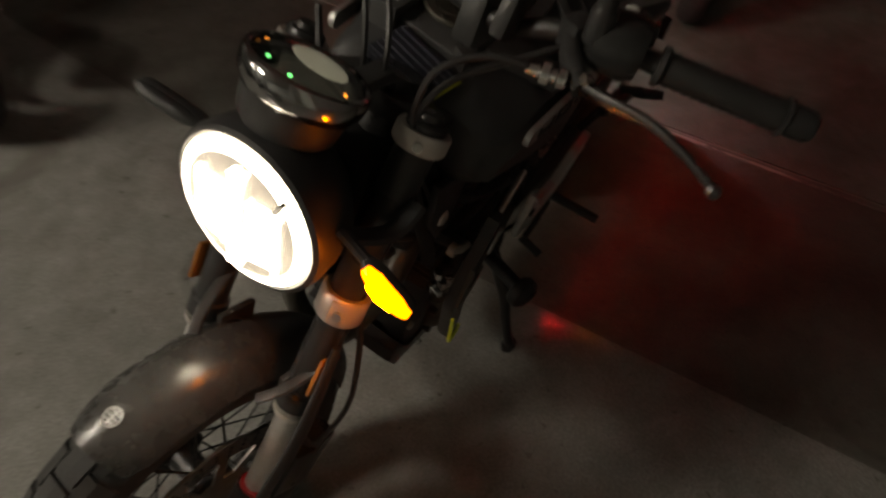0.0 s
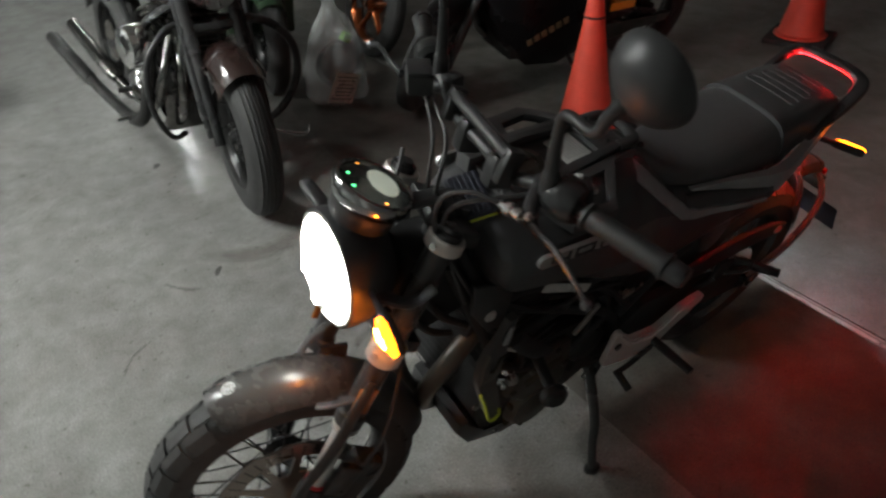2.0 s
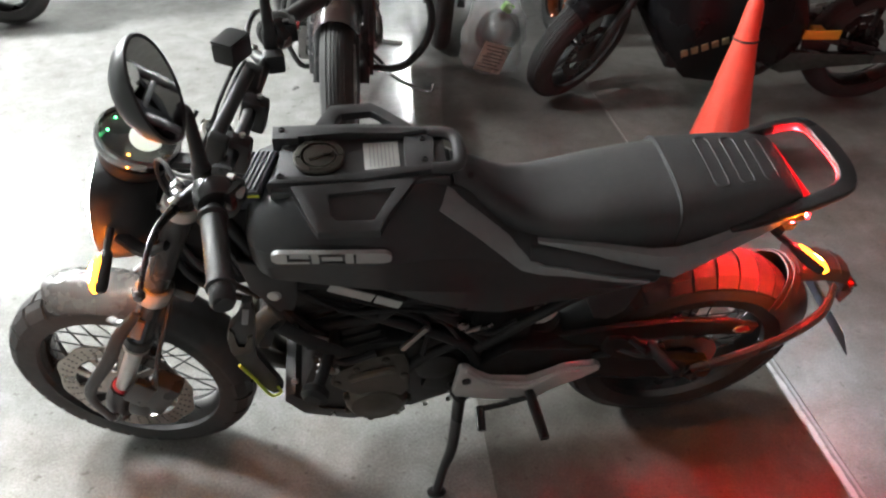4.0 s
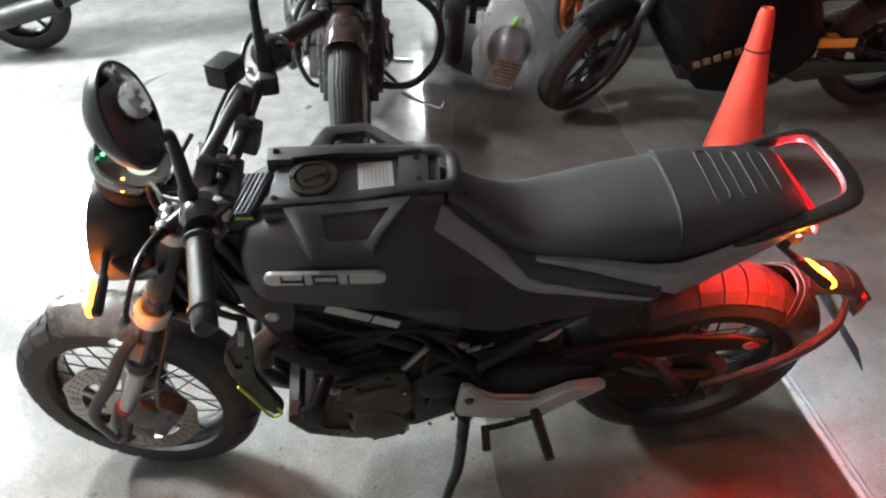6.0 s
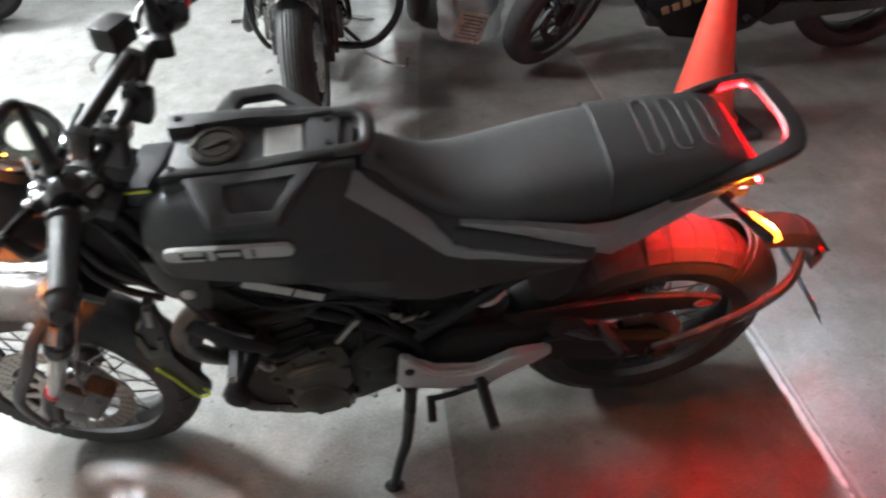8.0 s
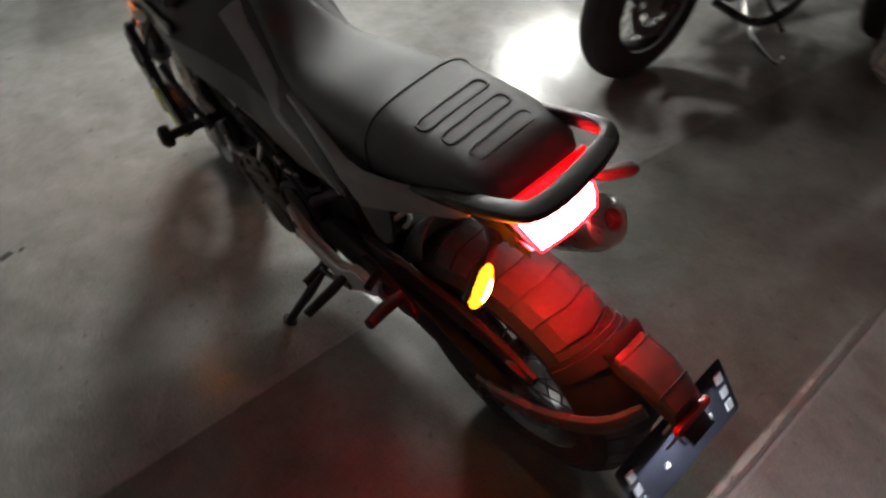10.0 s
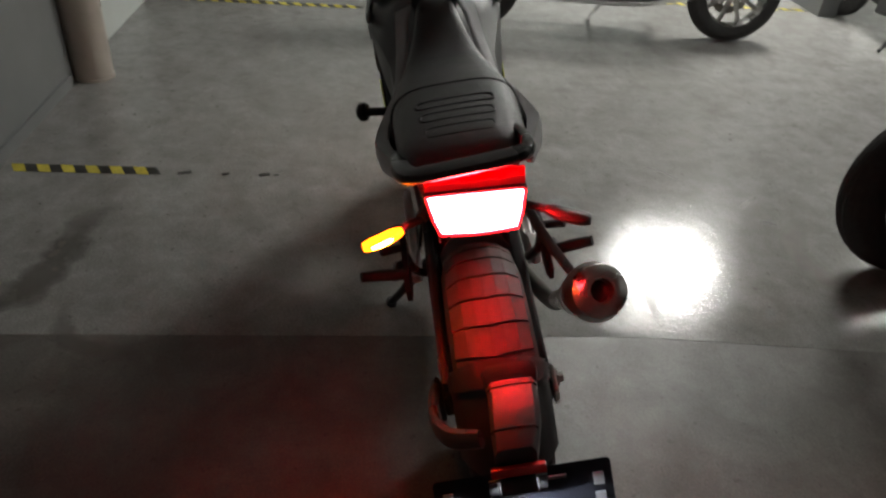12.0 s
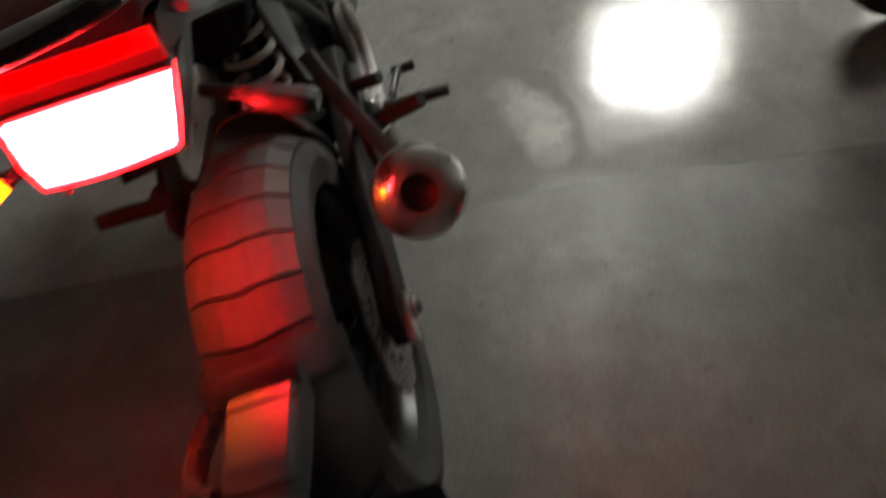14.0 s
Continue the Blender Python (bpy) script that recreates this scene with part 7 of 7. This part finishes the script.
box(bm, (1.05, -0.190, .440), (0.165, 0.012, 0.042), (0, 0, 0), 0.004)
box(bm, (1.05, -0.150, .440), (0.05, 0.07, 0.02), (0, 0, 0), 0.004)
part("side_reflector", bm, YELLOW_REFL, sport, "yellow reflective strip")
bm = B()
prism(bm, [(0.95, .62), (1.15, .76), (1.6, .92), (1.68, .90), (1.45, .74), (1.2, .62)], -0.17, 0.17, 0.02)
part("tail_cowl", bm, SPORT, sport)
bm = B()
prism(bm, [(0.86, .26), (0.98, .335), (1.2, .32), (1.46, .32), (1.46, .275), (1.2, .255), (0.95, .22)], -0.15, -0.12, 0.008)
part("swingarm", bm, POLISHED, sport, "bare metal swingarm")
bm = B()
tube(bm, [(1.0, 0.17, .26), (1.15, 0.19, .30), (1.55, 0.21, .42)], [0.03, 0.05, 0.045], 12, 3)
part("silencer", bm, BRONZE, sport)

# orange machine behind, its front wheel towards the aisle
naked, nst = parked_bike("naked_motorcycle", pose(1.14, 2.80, 0, 0, 0, 78), "copper and black naked motorcycle parked in the second row", wb=1.38, R=0.30, w=0.12, rim=0.216, cast=5, steer=14, paint=COPPER, rim_mat=COPPER, lean=9)
bm = B()
prism(bm, [(0.28, .62), (0.50, .80), (0.75, .62), (0.62, .42), (0.40, .36)], -0.17, -0.13, 0.01)
part("side_cover", bm, COPPER, naked)
# black scooter in the second row
scoot, qst = parked_bike("scooter", pose(0.41, 2.62, 0, 0, 0, 86), "dark green scooter parked behind the cruiser", wb=1.28, R=0.26, w=0.12, rim=0.17, cast=5, steer=-6, paint=DARK_GREEN, lean=8, bar_z=1.0)
bm = B()
prism(bm, [(0.12, .30), (0.20, .95), (0.26, .95), (0.30, .40), (0.70, .30), (0.70, .24), (0.25, .24)], -0.19, 0.19, 0.03)
part("leg_shield", bm, DARK_GREEN, scoot, "dark green leg shield")
# machine near the far bright floor
far, fst = parked_bike("scooter", pose(-3.30, 3.05, 0, 0, 0, 8), "dark grey scooter with a fat muffler at the far bay", wb=1.25, R=0.25, w=0.13, rim=0.16, cast=5, paint=GRAPHITE, lean=6)
bm = B()
prism(bm, [(0.50, .18), (0.60, .80), (1.50, .88), (1.82, .70), (1.74, .38), (1.42, .25), (1.0, .20)], -0.16, 0.16, 0.03)
part("body_cover", bm, BLACK, far)
bm = B()
tube(bm, [(0.9, -0.17, .22), (1.1, -0.2, .27), (1.5, -0.22, .36)], [0.03, 0.06, 0.06], 14, 3)
lathe(bm, [(0.0, -0.01), (0.028, -0.01), (0.034, 0.012), (0.028, 0.012)], frame_m((1.5, -0.22, .36), (0.9, -0.05, 0.2)), 16)
part("silencer", bm, ENGINE, far, "fat dark silencer")
# touring cruiser at the taped bay
tour, tst = parked_bike("touring_motorcycle", pose(-2.56, 1.87, 0, 0, 0, -90), "silver touring motorcycle with chrome pipes and hard luggage", wb=1.62, R=0.295, w=0.135, rim=0.205, cast=9, paint=SILVER_P, metal=CHROME, rim_mat=STEEL, lean=6, seat_z=0.68, fat=1.2)
for s in (-1, 1):
    bm = B()
    box(bm, (1.30, s * 0.25, .54), (0.36, 0.15, 0.27), (0, 0, 0), 0.05)
    part("saddlebag", bm, SILVER_P, tour, "hard silver grey saddlebag")
    bm = B()
    tube(bm, [(0.50, s * 0.12, .50), (0.44, s * 0.18, .36), (0.60, s * 0.21, .25), (1.05, s * 0.22, .25), (1.30, s * 0.23, .26)], 0.03, 12, 4)
    part("exhaust_pipe", bm, CHROME, tour, "long chrome pipe")
    bm = B()
    tube(bm, [(0.30, s * 0.07, .62), (0.30, s * 0.34, .58), (0.32, s * 0.36, .36), (0.36, s * 0.10, .25)], 0.015, 8, 4)
    part("crash_bar", bm, CHROME, tour)
bm = B()
guard(bm, (0, 0, 0.295), 0.325, 0.19, -88, 22, 0.13, 0.005, 24)
part("wheel_fender", bm, SILVER_P, tour, "deep silver fender round the front wheel")
# machine waiting behind the tail
back, bst = parked_bike("naked_motorcycle", pose(1.90, -0.13, 0, 0, 0, -8), "black and orange motorcycle parked nose to tail", wb=1.38, R=0.30, w=0.115, rim=0.216, cast=5, steer=10, paint=ORANGE, lean=9)

# ------------------------------------------------------------------ bag of gear on the floor
gear = thing("plastic_bag", pose(0.665, 2.30, 0, 0, 0, 12), "clear plastic bag with a dark helmet and printed paper inside", "bag")
bm = B()
rings = []
rnd = random.Random(4)
for z, r in ((0.004, .10), (0.02, .14), (0.06, .162), (0.10, .158), (0.15, .166), (0.20, .155), (0.25, .158), (0.30, .135), (0.35, .128), (0.40, .095), (0.45, .07), (0.49, .04), (0.52, .028), (0.56, .045), (0.60, .06), (0.64, .085)):
    ring = []
    for i in range(44):
        a = 2 * math.pi * i / 44
        q = r * (1 + 0.08 * math.sin(5 * a + 9 * z) + 0.05 * math.sin(11 * a - 14 * z)) + rnd.uniform(-.013, .013) * min(1, r / 0.1)
        ring.append((q * math.cos(a), 0.8 * q * math.sin(a), z + (rnd.uniform(-.008, .008) if z > 0.01 else 0)))
    rings.append(ring)
loft(bm, rings)
part("bag_film", bm, BAG, gear, "crumpled clear film", 16)
bm = B()
lathe(bm, [(0.0, 0.13), (0.06, 0.115), (0.10, 0.07), (0.115, 0.0), (0.10, -0.07), (0.08, -0.10)], pose(0.035, 0.02, 0.19, 40, 20, 0), 24)
part("helmet", bm, POD, gear, "dark helmet shell")
bm = B()
box(bm, (-0.045, -0.112, 0.105), (0.15, 0.004, 0.17), (14, 18, -6), 0.001)
pp = part("paper", bm, PAPER, gear, "folded printed paper")
pm = Matrix.Translation((-0.045, -0.112, 0.105)) @ Matrix.Rotation(radians(-6), 4, "Z") @ Matrix.Rotation(radians(18), 4, "Y") @ Matrix.Rotation(radians(14), 4, "X")
bm = B()
for k in range(7):
    box(bm, (0.0, -0.003, 0.066 - 0.021 * k), (0.125 - 0.02 * (k % 3), 0.002, 0.007), (0, 0, 0), 0, m=pm)
part("print", bm, INK, pp)
bm = B()
box(bm, (0.05, -0.05, 0.34), (0.06, 0.03, 0.05), (20, 30, 10), 0.01)
part("tag", bm, GREEN_P, gear, "lime green tag")
